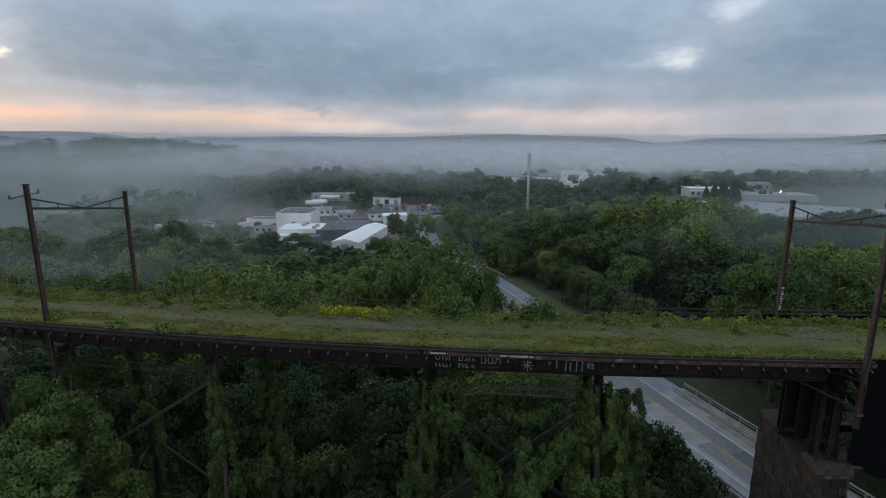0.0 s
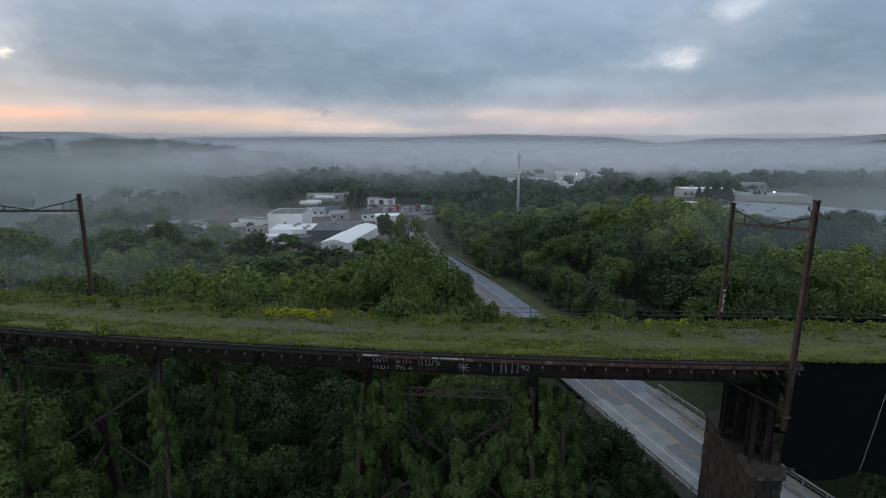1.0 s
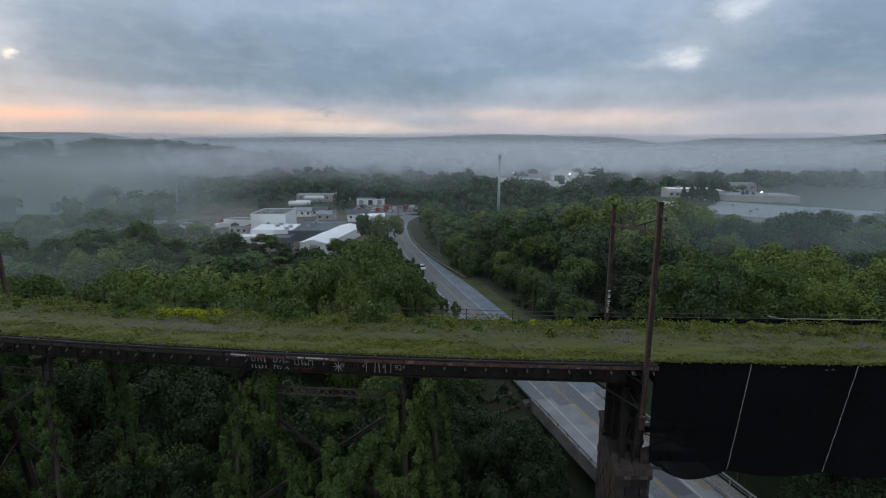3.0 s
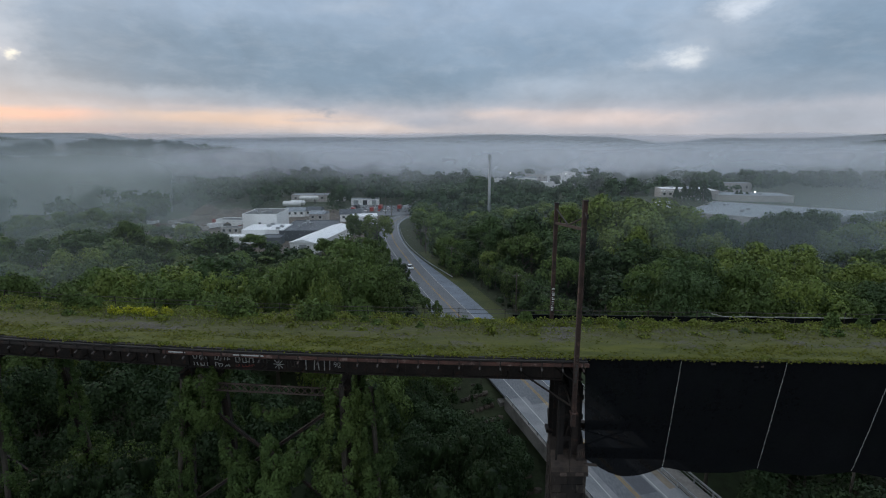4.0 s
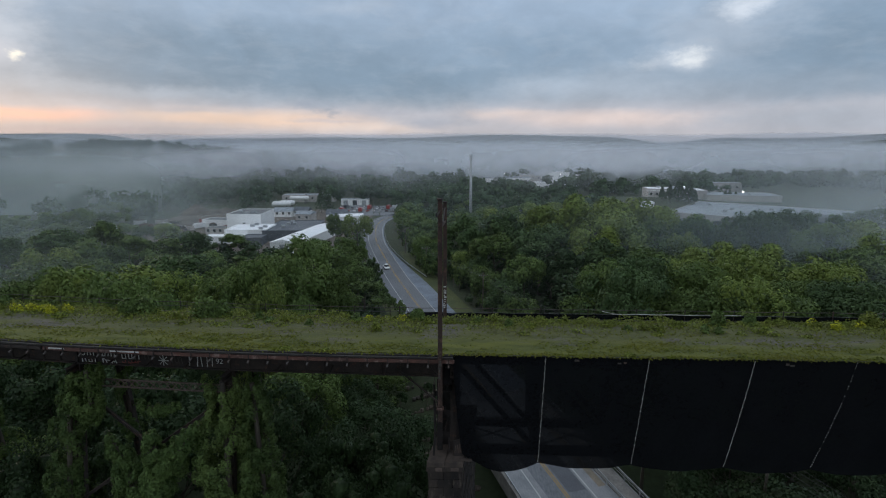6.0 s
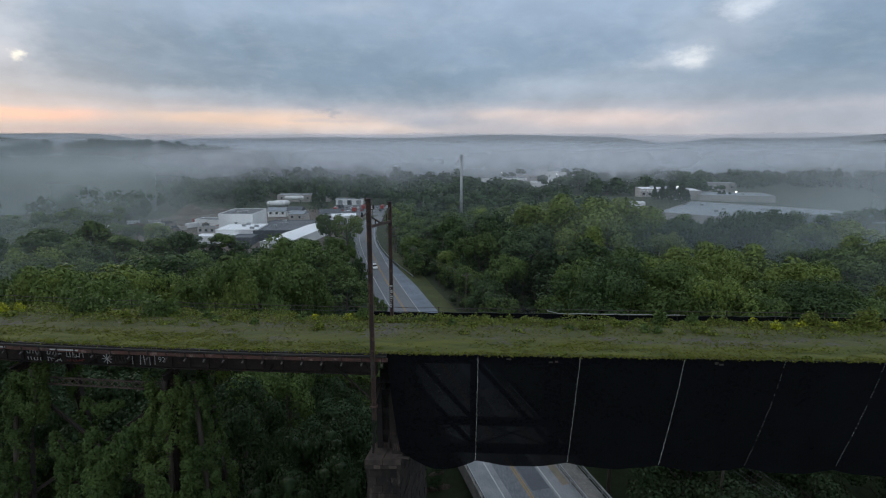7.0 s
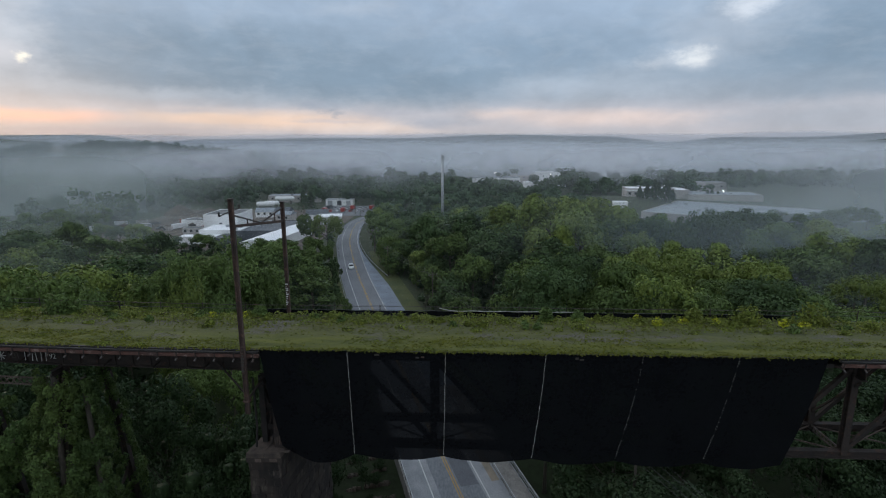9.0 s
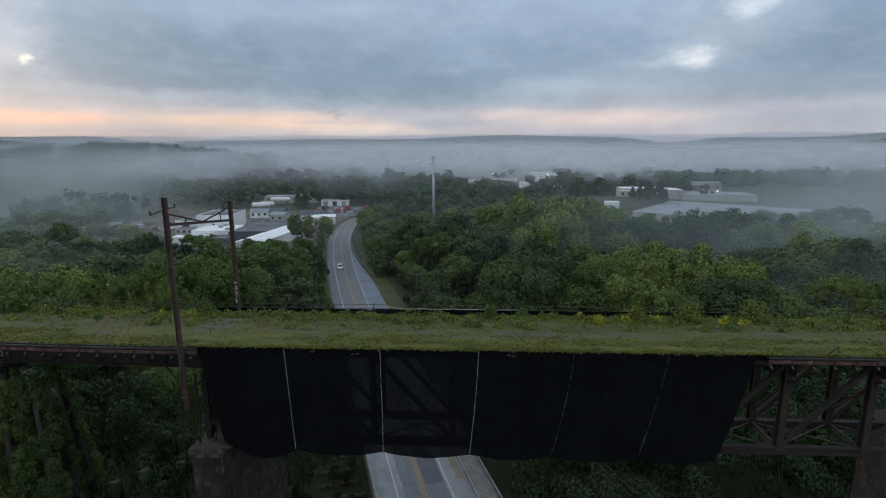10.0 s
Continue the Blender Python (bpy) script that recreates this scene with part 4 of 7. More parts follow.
def pier_bearing(x, ztop, up):
    """The riveted steel rocker bent that stands on a pier."""
    t = thing("bearing_bent", on_bridge(x, 4.7, ztop), "rusted steel bearing bent on the stone pier", "bridge bearing", group="bearing bents")
    for off in (GIRDER, WIDE - GIRDER):
        for dx in (-0.75, 0.55):
            part("post", Shape().ibeam(on_bridge(x + dx, off, ztop + 0.25), on_bridge(x + dx, off, up), 0.42, 0.46, 0.06, (0, 1, 0)), RUST_SHADED, t)
        part("shoe", Shape().beam(on_bridge(x - 1.2, off, ztop + 0.14), on_bridge(x + 1.1, off, ztop + 0.14), 1.0, 0.28), RUST_SHADED, t)
        part("brace", Shape().beam(on_bridge(x - 0.75, off, ztop + 0.6), on_bridge(x + 0.55, off, up - 1.0), 0.1, 0.12), RUST_SHADED, t)
        part("brace", Shape().beam(on_bridge(x + 0.55, off, ztop + 0.6), on_bridge(x - 0.75, off, up - 1.0), 0.1, 0.12), RUST_SHADED, t)
    # dark sheets added between the posts to stand for the shaded hollow
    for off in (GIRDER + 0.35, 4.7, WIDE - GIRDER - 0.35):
        part("diaphragm", Shape().beam(on_bridge(x - 1.0, off, ztop + 3.4), on_bridge(x + 0.8, off, ztop + 3.4), 0.06, 5.6), RUST_SHADED, t, "dark plate added for the shade inside the bent")
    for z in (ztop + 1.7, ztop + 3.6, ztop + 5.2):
        part("gusset", Shape().beam(on_bridge(x - 1.1, GIRDER - 0.05, z), on_bridge(x + 0.9, GIRDER - 0.05, z), 0.05, 0.42), RUST_SHADED, t)
    part("drain_pipe", Shape().tube([on_bridge(x - 1.15, 1.9, up), on_bridge(x - 1.1, 1.9, ztop + 2.0), on_bridge(x - 1.3, 1.5, ztop - 1.5)], 0.09, 8), RUST_SHADED, t)
    part("cap_beam", Shape().ibeam(on_bridge(x - 0.1, 1.3, up + 0.0), on_bridge(x - 0.1, WIDE - 1.3, up + 0.0), 0.6, 0.6), RUST_SHADED, t)
    part("sway_brace", Shape().beam(on_bridge(x, 1.9, ztop + 0.6), on_bridge(x, WIDE - 1.9, up - 0.6), 0.14, 0.16), RUST_SHADED, t)
    part("sway_brace", Shape().beam(on_bridge(x, WIDE - 1.9, ztop + 0.6), on_bridge(x, 1.9, up - 0.6), 0.14, 0.16), RUST_SHADED, t)
    # a painted gusset plate and loose timber on the near corner
    plate = Shape()
    c = [on_bridge(x + dx, 1.62, ztop + dz) for dx, dz in ((0.35, 0.45), (1.05, 0.45), (1.55, 1.25), (1.0, 1.95), (0.35, 1.75))]
    plate.add(c + [p + Vector((0, 0.05, 0)) for p in c], [(0, 1, 2, 3, 4), (9, 8, 7, 6, 5)] + [(k, k + 5, (k + 1) % 5 + 5, (k + 1) % 5) for k in range(5)])
    gusset = part("gusset_plate", plate, RUST, t, "rusted angular gusset plate")
    for k in range(6):
        a, b = on_bridge(x + 0.45 + k * 0.15, 1.59, ztop + 0.75 + 0.1 * (k % 2)), on_bridge(x + 0.52 + k * 0.15, 1.59, ztop + 1.35 + 0.08 * (k % 3))
        part("paint_mark", Shape().beam(a, b, 0.05, 0.012, (0, 1, 0)), LATTICE, gusset, "faded pale paint stroke")
    part("loose_timber", Shape().beam(on_bridge(x + 0.75, 1.1, ztop + 0.52), on_bridge(x + 1.75, 1.0, ztop + 0.50), 0.22, 0.12), STONE_PALE, t, "pale loose timber")
    return t


pier_bearing(0.6, 20.6, 26.9)
pier_bearing(58.3, 20.6, 26.9)


# ---- catenary portals ----
def portal(near, far, z_foot_near, z_top, z_foot_far, z_top_far, label):
    """Two riveted poles on either side of the deck with a trussed cross arm near their tops."""
    t = thing("catenary_portal", (near[0], near[1], z_foot_near), label, "catenary portal", group="catenary portals")
    n, f = Vector((*near, 0)), Vector((*far, 0))
    for p, z0, z1, nm in ((n, z_foot_near, z_top, "pole"), (f, z_foot_far, z_top_far, "pole")):
        s = Shape()
        for dx in (-0.13, 0.13):
            s.beam((p.x + dx, p.y, z0), (p.x + dx, p.y, z1), 0.26, 0.05, (1, 0, 0))
        s.beam((p.x, p.y, z0), (p.x, p.y, z1), 0.06, 0.24, (1, 0, 0))
        pole = part(nm, s, POLE_RUST, t, "rust-brown riveted steel pole")
        part("pole_cap", Shape().box(p.x - 0.18, p.x + 0.18, p.y - 0.17, p.y + 0.17, z1, z1 + 0.08), RUST, pole)
        if z0 < 28:
            part("clamp", Shape().box(p.x - 0.25, p.x + 0.25, p.y - 0.2, p.y + 0.25, 26.2, 26.32), RUST_RED, pole)
            part("stay", Shape().beam((p.x, p.y + 0.1, 26.6), on_bridge(p.x - 3.6, 2.5, 27.9), 0.09, 0.11), RUST, pole)
            part("stay", Shape().beam((p.x, p.y + 0.1, 28.6), on_bridge(p.x - 1.8, 2.5, 29.0), 0.08, 0.10), RUST, pole)
            part("standoff", Shape().beam((p.x, p.y + 0.1, 29.0), on_bridge(p.x, 2.6, 29.0), 0.16, 0.18), RUST, pole)
            part("standoff", Shape().beam((p.x, p.y + 0.1, 26.26), on_bridge(p.x, 2.6, 26.6), 0.12, 0.14), RUST, pole)
    za, zb = z_top - 1.85, z_top_far - 1.65
    a, b = Vector((n.x, n.y, za)), Vector((f.x, f.y, zb))
    part("cross_arm", Shape().beam(a, b, 0.14, 0.20), POLE_RUST, t)
    mid = a.lerp(b, 0.5) + Vector((0, 0, 0.05))
    part("tie_rod", Shape().beam((n.x, n.y, z_top - 1.05), mid, 0.08, 0.10), RUST, t)
    part("tie_rod", Shape().beam((f.x, f.y, z_top_far - 0.45), mid, 0.08, 0.10), RUST, t)
    for u in (0.25, 0.80):
        p = a.lerp(b, u)
        zz = (z_top - 1.05) + (mid.z - z_top + 1.05) * u / 0.5 if u < 0.5 else mid.z + (z_top_far - 0.45 - mid.z) * (u - 0.5) / 0.5
        part("hanger", Shape().beam(p, (p.x, p.y, zz), 0.07, 0.08), RUST, t)
    arm = Shape().beam((n.x, n.y, z_top - 0.75), (n.x - 0.2, n.y - 1.5, z_top - 0.95), 0.06, 0.07).beam((n.x, n.y, z_top - 0.75), (n.x + 0.2, n.y + 0.9, z_top - 0.70), 0.05, 0.06)
    for c in ((n.x - 0.2, n.y - 1.5, z_top - 0.95), (n.x + 0.2, n.y + 0.9, z_top - 0.70)):
        arm.tube([c, (c[0], c[1], c[2] + 0.28)], [0.07, 0.05], 6)
    part("insulator_arm", arm, RUST, t)
    return t


P_CD = portal((0.0, 0.0), (0.23, 10.0), 25.2, 41.25, 29.6, 39.95, "rusty riveted catenary portal standing over the deck")
portal((-61.45, 8.0), (-60.7, 19.4), 25.0, 41.2, 28.0, 39.6, "rusty riveted catenary portal standing over the deck")
for pt, x, y, z in ((P_CD, 0.23, 9.8, 31.4),):
    far_pole = [c for c in pt.children if c.name.startswith("pole")][1]
    rng = np.random.default_rng(2)
    for i in range(11):
        zz = 30.6 + i * 0.19
        part("paint_mark", Shape().box(x - 0.12 + rng.uniform(-0.03, 0.08), x + 0.06 + rng.uniform(-0.08, 0.08), y - 0.025, y - 0.006, zz, zz + rng.uniform(0.04, 0.16)), PAINT_WHITE, far_pole, "white sprayed paint mark")
near_pole = [c for c in P_CD.children if c.name.startswith("pole")][0]
rng = np.random.default_rng(3)
for i in range(9):
    zz = 28.6 + i * 0.24
    part("paint_mark", Shape().box(-0.13 + rng.uniform(-0.03, 0.08), 0.11 + rng.uniform(-0.09, 0.04), -0.20, -0.182, zz, zz + rng.uniform(0.06, 0.22)), STEEL_GREY, near_pole, "faded pale paint mark")


# ---- netting over the truss ----
SEAMS = [0.9, 7.5, 14.75, 22.05, 29.0, 35.75, 41.9]


def net_panels():
    t = thing("debris_net", on_bridge(21, 2, 20), "black debris netting laced along the side of the truss", "safety net")
    rng = np.random.default_rng(11)

    def at(x, v, sag):
        """A point of the sheet: v runs from the deck edge, 0, to the tucked-in foot, 1."""
        y = 0.16 + 1.38 * v + 0.04 * math.sin(x * 2.1 + v * 3) * v
        z = 30.06 - (30.06 - 20.70) * v - sag
        lean = float(np.interp(x, SEAMS, (0.7, -0.05, -0.22, -0.62, -1.15, -1.25, -1.45))) * v ** 1.5
        p = on_bridge(x, y, z)
        return Vector((p.x + lean, p.y, p.z))

    ends = []
    for i in range(len(SEAMS) - 1):
        a, b = SEAMS[i], SEAMS[i + 1]
        nu, nv = 14, 16
        V = []
        for j in range(nv + 1):
            for k in range(nu + 1):
                u, v = k / nu, j / nv
                xx = a + (b - a) * u
                p = at(xx, v, (0.42 if i else 1.0) * math.sin(math.pi * u) * v ** 5 + (0.0 if i else -0.6 * (1 - u) ** 2 * v))
                p.y -= 0.10 * math.sin(math.pi * u) * math.sin(math.pi * v) + 0.03 * noise.noise(Vector((xx, v * 8, 2)))
                V.append(tuple(p))
        n = nu + 1
        F = [(j * n + k, j * n + k + 1, (j + 1) * n + k + 1, (j + 1) * n + k) for j in range(nv) for k in range(nu)]
        panel = part("net_panel", quads("net_panel", V, F), NET, t, "black woven mesh sheet", smooth=True)
        if i:
            dotted = i > 3
            lace = Shape()
            for j in range(44):
                v = (j + 0.5) / 45
                if dotted and rng.random() < 0.35:
                    continue
                p, q = at(a, v, 0), at(a, v + (0.006 if dotted else 0.019), 0)
                w = 0.03 if dotted else rng.uniform(0.022, 0.042)
                o = Vector((rng.uniform(-0.02, 0.02), -0.05, 0))
                lace.beam(p + o, q + o, w, 0.03, (0, 1, 0))
            part("lacing", lace, LACE, panel, "white cord lacing")
    for x, v, w, h in ((9.7, 0.030, 0.34, 0.14), (12.7, 0.050, 0.26, 0.10), (13.1, 0.045, 0.20, 0.12), (24.3, 0.035, 0.24, 0.16), (24.65, 0.045, 0.30, 0.12)):
        p = at(x, v, 0) + Vector((0, -0.09, 0))
        part("paint_scuff", Shape().beam(p - Vector((w / 2, 0, 0)), p + Vector((w / 2, 0, 0)), 0.02, h), STEEL_GREY, t, "faded pale paint scuff")
    top = Shape().tube([at(SEAMS[0] + (SEAMS[-1] - SEAMS[0]) * i / 40, 0, 0) for i in range(41)], 0.03, 5)
    part("top_cable", top, WIRE, t)
    return t


net_panels()


def far_rail():
    """Sagging cable fence on the far edge with netting hung on part of it."""
    t = thing("edge_fence", on_bridge(0, WIDE, 30), "sagging wire rope fence with black netting along the deck edge", "fence")
    x = X_LEFT + 2
    posts = []
    while x < X_RIGHT - 2:
        part("post", Shape().beam(on_bridge(x, WIDE + 0.1, 29.2), on_bridge(x, WIDE + 0.1, 30.62), 0.06, 0.06), RUST, t)
        posts.append(x)
        x += 4.2
    for z in (30.15, 30.52):
        s = Shape()
        for a, b in zip(posts[:-1], posts[1:]):
            m = on_bridge((a + b) / 2, WIDE + 0.1, z - 0.06)
            s.tube([on_bridge(a, WIDE + 0.1, z), m, on_bridge(b, WIDE + 0.1, z)], 0.024 if z > 30.3 else 0.022, 4)
        part("wire_rope", s, STEEL_GREY if z > 30.3 else WIRE, t)
    V, F = [], []
    xs = np.arange(-3.5, 44, 0.6)
    for i, x in enumerate(xs):
        h = 0.85 + 0.10 * noise.noise(Vector((x * 0.7, 0, 9)))
        V += [tuple(on_bridge(x, WIDE + 0.16, 29.2)), tuple(on_bridge(x, WIDE + 0.18 + 0.05 * math.sin(x * 3), 29.2 + h))]
        if i:
            F.append((2 * i - 2, 2 * i, 2 * i + 1, 2 * i - 1))
    part("net_strip", quads("net_strip", V, F), NET, t, "black woven mesh strip")
    s = Shape()
    xs = np.arange(13.8, 26, 1.0)
    s.tube([on_bridge(x, WIDE + 0.05, 30.15 + (0.25 if i == 0 else 0.03 * math.sin(x * 2.3))) for i, x in enumerate(xs)], 0.035, 5)
    part("pale_hose", s, LACE, t, "pale sagging cord")
    return t


far_rail()


# ---- graffiti on the girder, as plain strokes ----
def graffiti():
    p0 = on_bridge(-30.1, GIRDER, 0)
    q0 = on_bridge(-17.0, GIRDER, 0)
    d = (q0 - p0).normalized()
    out = Vector((d.y, -d.x, 0)) * 0.20
    ang = math.atan2(d.y, d.x)

    def word(text, x, z, size, mat, label, stroke=0.012):
        c = bpy.data.curves.new("graffiti", "FONT")
        c.body, c.size, c.offset, c.extrude = text, size, stroke, 0.004
        me = bpy.data.objects.new("tmp", c)
        scene.collection.objects.link(me)
        dg = bpy.context.evaluated_depsgraph_get()
        mesh = bpy.data.meshes.new_from_object(me.evaluated_get(dg))
        bpy.data.objects.remove(me)
        bpy.data.curves.remove(c)
        mesh.materials.clear()
        mesh.materials.append(mat)
        ob = new("graffiti", mesh)
        p = p0 + d * ((x - p0.x) / d.x) + out
        ob.matrix_world = Matrix.Translation((p.x, p.y, z)) @ Euler((math.pi / 2, 0, ang)).to_matrix().to_4x4()
        return tagged(ob, label, "graffiti", group="graffiti on the girder")

    def bars(x, z, rows, mat, label):
        """A word as plain strokes, each its own part."""
        c = p0 + d * ((x - p0.x) / d.x) + out
        t = thing("graffiti", (c.x, c.y, z), label, "graffiti", group="graffiti on the girder")
        rng = np.random.default_rng(int(abs(x) * 100))
        for r, (w, h) in enumerate(rows):
            n = max(2, int(w / 0.26))
            for i in range(n):
                a = p0 + d * ((x + (i + 0.5) * w / n - p0.x) / d.x) + out
                zz = z - r * 0.58
                tilt = rng.uniform(-0.06, 0.06)
                hh = h * rng.uniform(0.6, 1.0)
                part("stroke", Shape().beam((a.x - d.x * tilt, a.y - d.y * tilt, zz), (a.x + d.x * tilt, a.y + d.y * tilt, zz + hh), 0.075, 0.012, out), mat, t)
                if rng.random() < 0.6:
                    q = a + d * (w / n * 0.8)
                    k = zz + hh * rng.choice((0.08, 0.5, 0.92))
                    part("stroke", Shape().beam((a.x, a.y, k), (q.x, q.y, k + rng.uniform(-0.05, 0.05)), 0.012, 0.07, (0, 0, 1)), mat, t)
        return t

    for x, lines in ((-20.0, ((0, 0, 0.02, 1),)), (-19.15, ((-0.2, 0, -0.12, 0.95), (0.2, 0, 0.12, 1))), (-18.3, ((-0.22, 0, -0.2, 1), (0.2, 0.05, 0.24, 1)))):
        c = p0 + d * ((x - p0.x) / d.x) + out
        t = thing("graffiti", (c.x, c.y, 27.5), "tall thin white sprayed strokes on the girder", "graffiti", group="graffiti on the girder")
        for u0, v0, u1, v1 in lines:
            p, q = c + d * u0, c + d * u1
            part("stroke", Shape().beam((p.x, p.y, 27.5 + v0 * 0.95), (q.x, q.y, 27.5 + v1 * 0.95), 0.012, 0.075, d.cross(Vector((0, 0, 1))).cross(q - p + Vector((0, 0, (v1 - v0) * 0.95)))), PAINT_WHITE, t)
    word("92", -17.80, 27.80, 0.62, PAINT_WHITE, "small white sprayed numerals on the girder", 0.0)
    for x, z in ((-29.35, 28.02), (-27.55, 28.0)):
        bars(x, z, ((1.3, 0.36), (1.4, 0.38)), PAINT_WHITE, "two rows of small white sprayed marks")
    bars(-25.85, 27.85, ((1.7, 1.05),), PAINT_WHITE, "block of pale sprayed strokes")
    bars(-25.85, 27.52, ((1.6, 0.22),), PAINT_RED, "smear of red spray paint")
    bars(-23.9, 27.9, ((0.9, 0.5),), STEEL_GREY, "faded grey sprayed marks")
    c = p0 + d * ((-22.2 - p0.x) / d.x) + out
    star = thing("graffiti", (c.x, c.y, 27.85), "white sprayed star on the girder", "graffiti", group="graffiti on the girder")
    for i in range(4):
        w = Vector((d.x, d.y, 0)) * math.cos(i * math.pi / 4) * 0.45 + Vector((0, 0, 1)) * math.sin(i * math.pi / 4) * 0.45
        m = Vector((c.x, c.y, 27.85))
        part("stroke", Shape().beam(m - w, m + w, 0.012, 0.06, w.cross(out)), PAINT_WHITE, star)
    bars(-21.6, 27.65, ((1.1, 0.6),), STEEL_GREY, "faded grey sprayed marks")
    for x0, x1 in ((-29.6, -28.3), (-24.6, -22.3)):
        s = strip(x0, x1, -0.318, -0.305, 29.68, 29.79)
        single("graffiti", s, PAINT_WHITE, "white paint smear on the rusty channel", "graffiti", group="graffiti on the girder")


graffiti()

# ================= trees =================
def road_distance(x, y):
    return float(np.min(np.hypot(ROAD[:, 0] - x, ROAD[:, 1] - y)))


def make_crowns():
    out = {}
    for i, (nm, mat, radius, height, clumps, leaves, size, squash) in enumerate((
            ("oak", LEAF_WOOD, 6.4, 13.0, 50, 2800, 0.38, 0.95), ("maple", LEAF_MID, 5.8, 12.8, 44, 2800, 0.37, 1.05), ("plane", LEAF_LIGHT, 5.6, 13.0, 42, 2900, 0.37, 1.3),
            ("ash", LEAF_WOOD, 4.8, 13.2, 42, 2600, 0.36, 1.15), ("walnut", LEAF_MID, 5.2, 12.4, 44, 2600, 0.36, 1.0), ("poplar", LEAF_LIGHT, 4.5, 13.2, 40, 2600, 0.36, 1.4),
            # copies of oak and ash with the gorge's shade put into their leaf colour
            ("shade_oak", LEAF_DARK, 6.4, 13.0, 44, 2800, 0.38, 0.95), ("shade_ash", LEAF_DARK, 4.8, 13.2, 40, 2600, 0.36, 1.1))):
        rng = np.random.default_rng(40 + i)
        me = quads("crown", *crown_arrays(rng, radius, height, clumps, leaves, size * 1.15, squash, heart=0.62))
        me.materials.append(mat)
        tr = trunk_shape(rng, 12.5, 4.0, 0.32).data("trunk")
        tr.materials.append(BARK)
        hi = quads("crown", *crown_arrays(np.random.default_rng(40 + i), radius, height, clumps + 20, 12000, size * 0.42, squash, (0.13, 0.27), heart=0.85, depth=0.40))
        hi.materials.append(mat)
        lo = quads("crown", *crown_arrays(rng, radius, height, int(clumps * 0.8), 1350, size * 1.5, squash))
        lo.materials.append(mat)
        mid = quads("crown", *crown_arrays(np.random.default_rng(60 + i), radius, height, clumps + 8, 8400, size * 0.60, squash, (0.16, 0.32), heart=0.5, depth=0.38))
        mid.materials.append(mat)
        out[nm] = (me, tr, lo, hi, mid)
    return out


CROWNS = make_crowns()
NAMES = {"oak": "dark green broad-crowned deciduous tree in the woods", "maple": "green rounded deciduous tree in the woods",
         "plane": "light yellow-green lobed deciduous tree in the woods", "ash": "tall green deciduous tree in the woods",
         "walnut": "dark green spreading deciduous tree in the woods", "poplar": "narrow light green deciduous tree in the woods",
         "shade_oak": "broad tree, the shaded copy with darkened leaf green", "shade_ash": "tall tree, the shaded copy with darkened leaf green"}
CROWN_BASE = 2.3


def tree(kind, x, y, top, turn, wide=1.0, near=True, base=None, label=None):
    """A tree whose crown ends at the height top."""
    me, tr, lo, hi, mid = CROWNS[kind]
    z = float(ground_z(x, y)) if base is None else base
    t = new("tree")
    tagged(t, label or NAMES[kind], "tree", group="woodland trees")
    h = (top - z) / 15.2
    wide *= min(1.22, 0.25 + 0.80 * h)
    t.matrix_basis = Matrix.Translation((x, y, z - 0.1)) @ Euler((0, 0, turn)).to_matrix().to_4x4() @ Matrix.Diagonal((wide, wide, h, 1))
    for nm, m, zz in (("trunk", tr, 0.0), ("crown", hi if y < 18 and near and x < 8 else mid if (y < 46 and x < 30 or y < 70 and wide > 0.7) and near else me if near else lo, CROWN_BASE)):
        o = new(nm, m)
        o.parent = t
        o.location = (0, 0, zz)
    return t


def lone_tree(x, y, top):
    """The light tree that stands free before the viaduct, at its own size."""
    rng = np.random.default_rng(77)
    z = float(ground_z(x, y))
    t = thing("tree", (x, y, z), "light green tree in front of the trestle", "tree", group="woodland trees")
    for nm, m, mat, zz in (("trunk", trunk_shape(rng, top - 9.0 - z, 3.2, 0.34).data("trunk"), BARK, z - 0.1),
                           ("crown", quads("crown", *crown_arrays(rng, 4.7, 17.0, 70, 15000, 0.20, 1.0, (0.14, 0.26), heart=0.85, depth=0.40)), LEAF_MID, top - 17.0)):
        m.materials.append(mat)
        o = new(nm, m)
        o.parent = t
        o.location = (0, 0, zz - z)
    return t


lone_tree(-57.4, 2.6, 26.2)

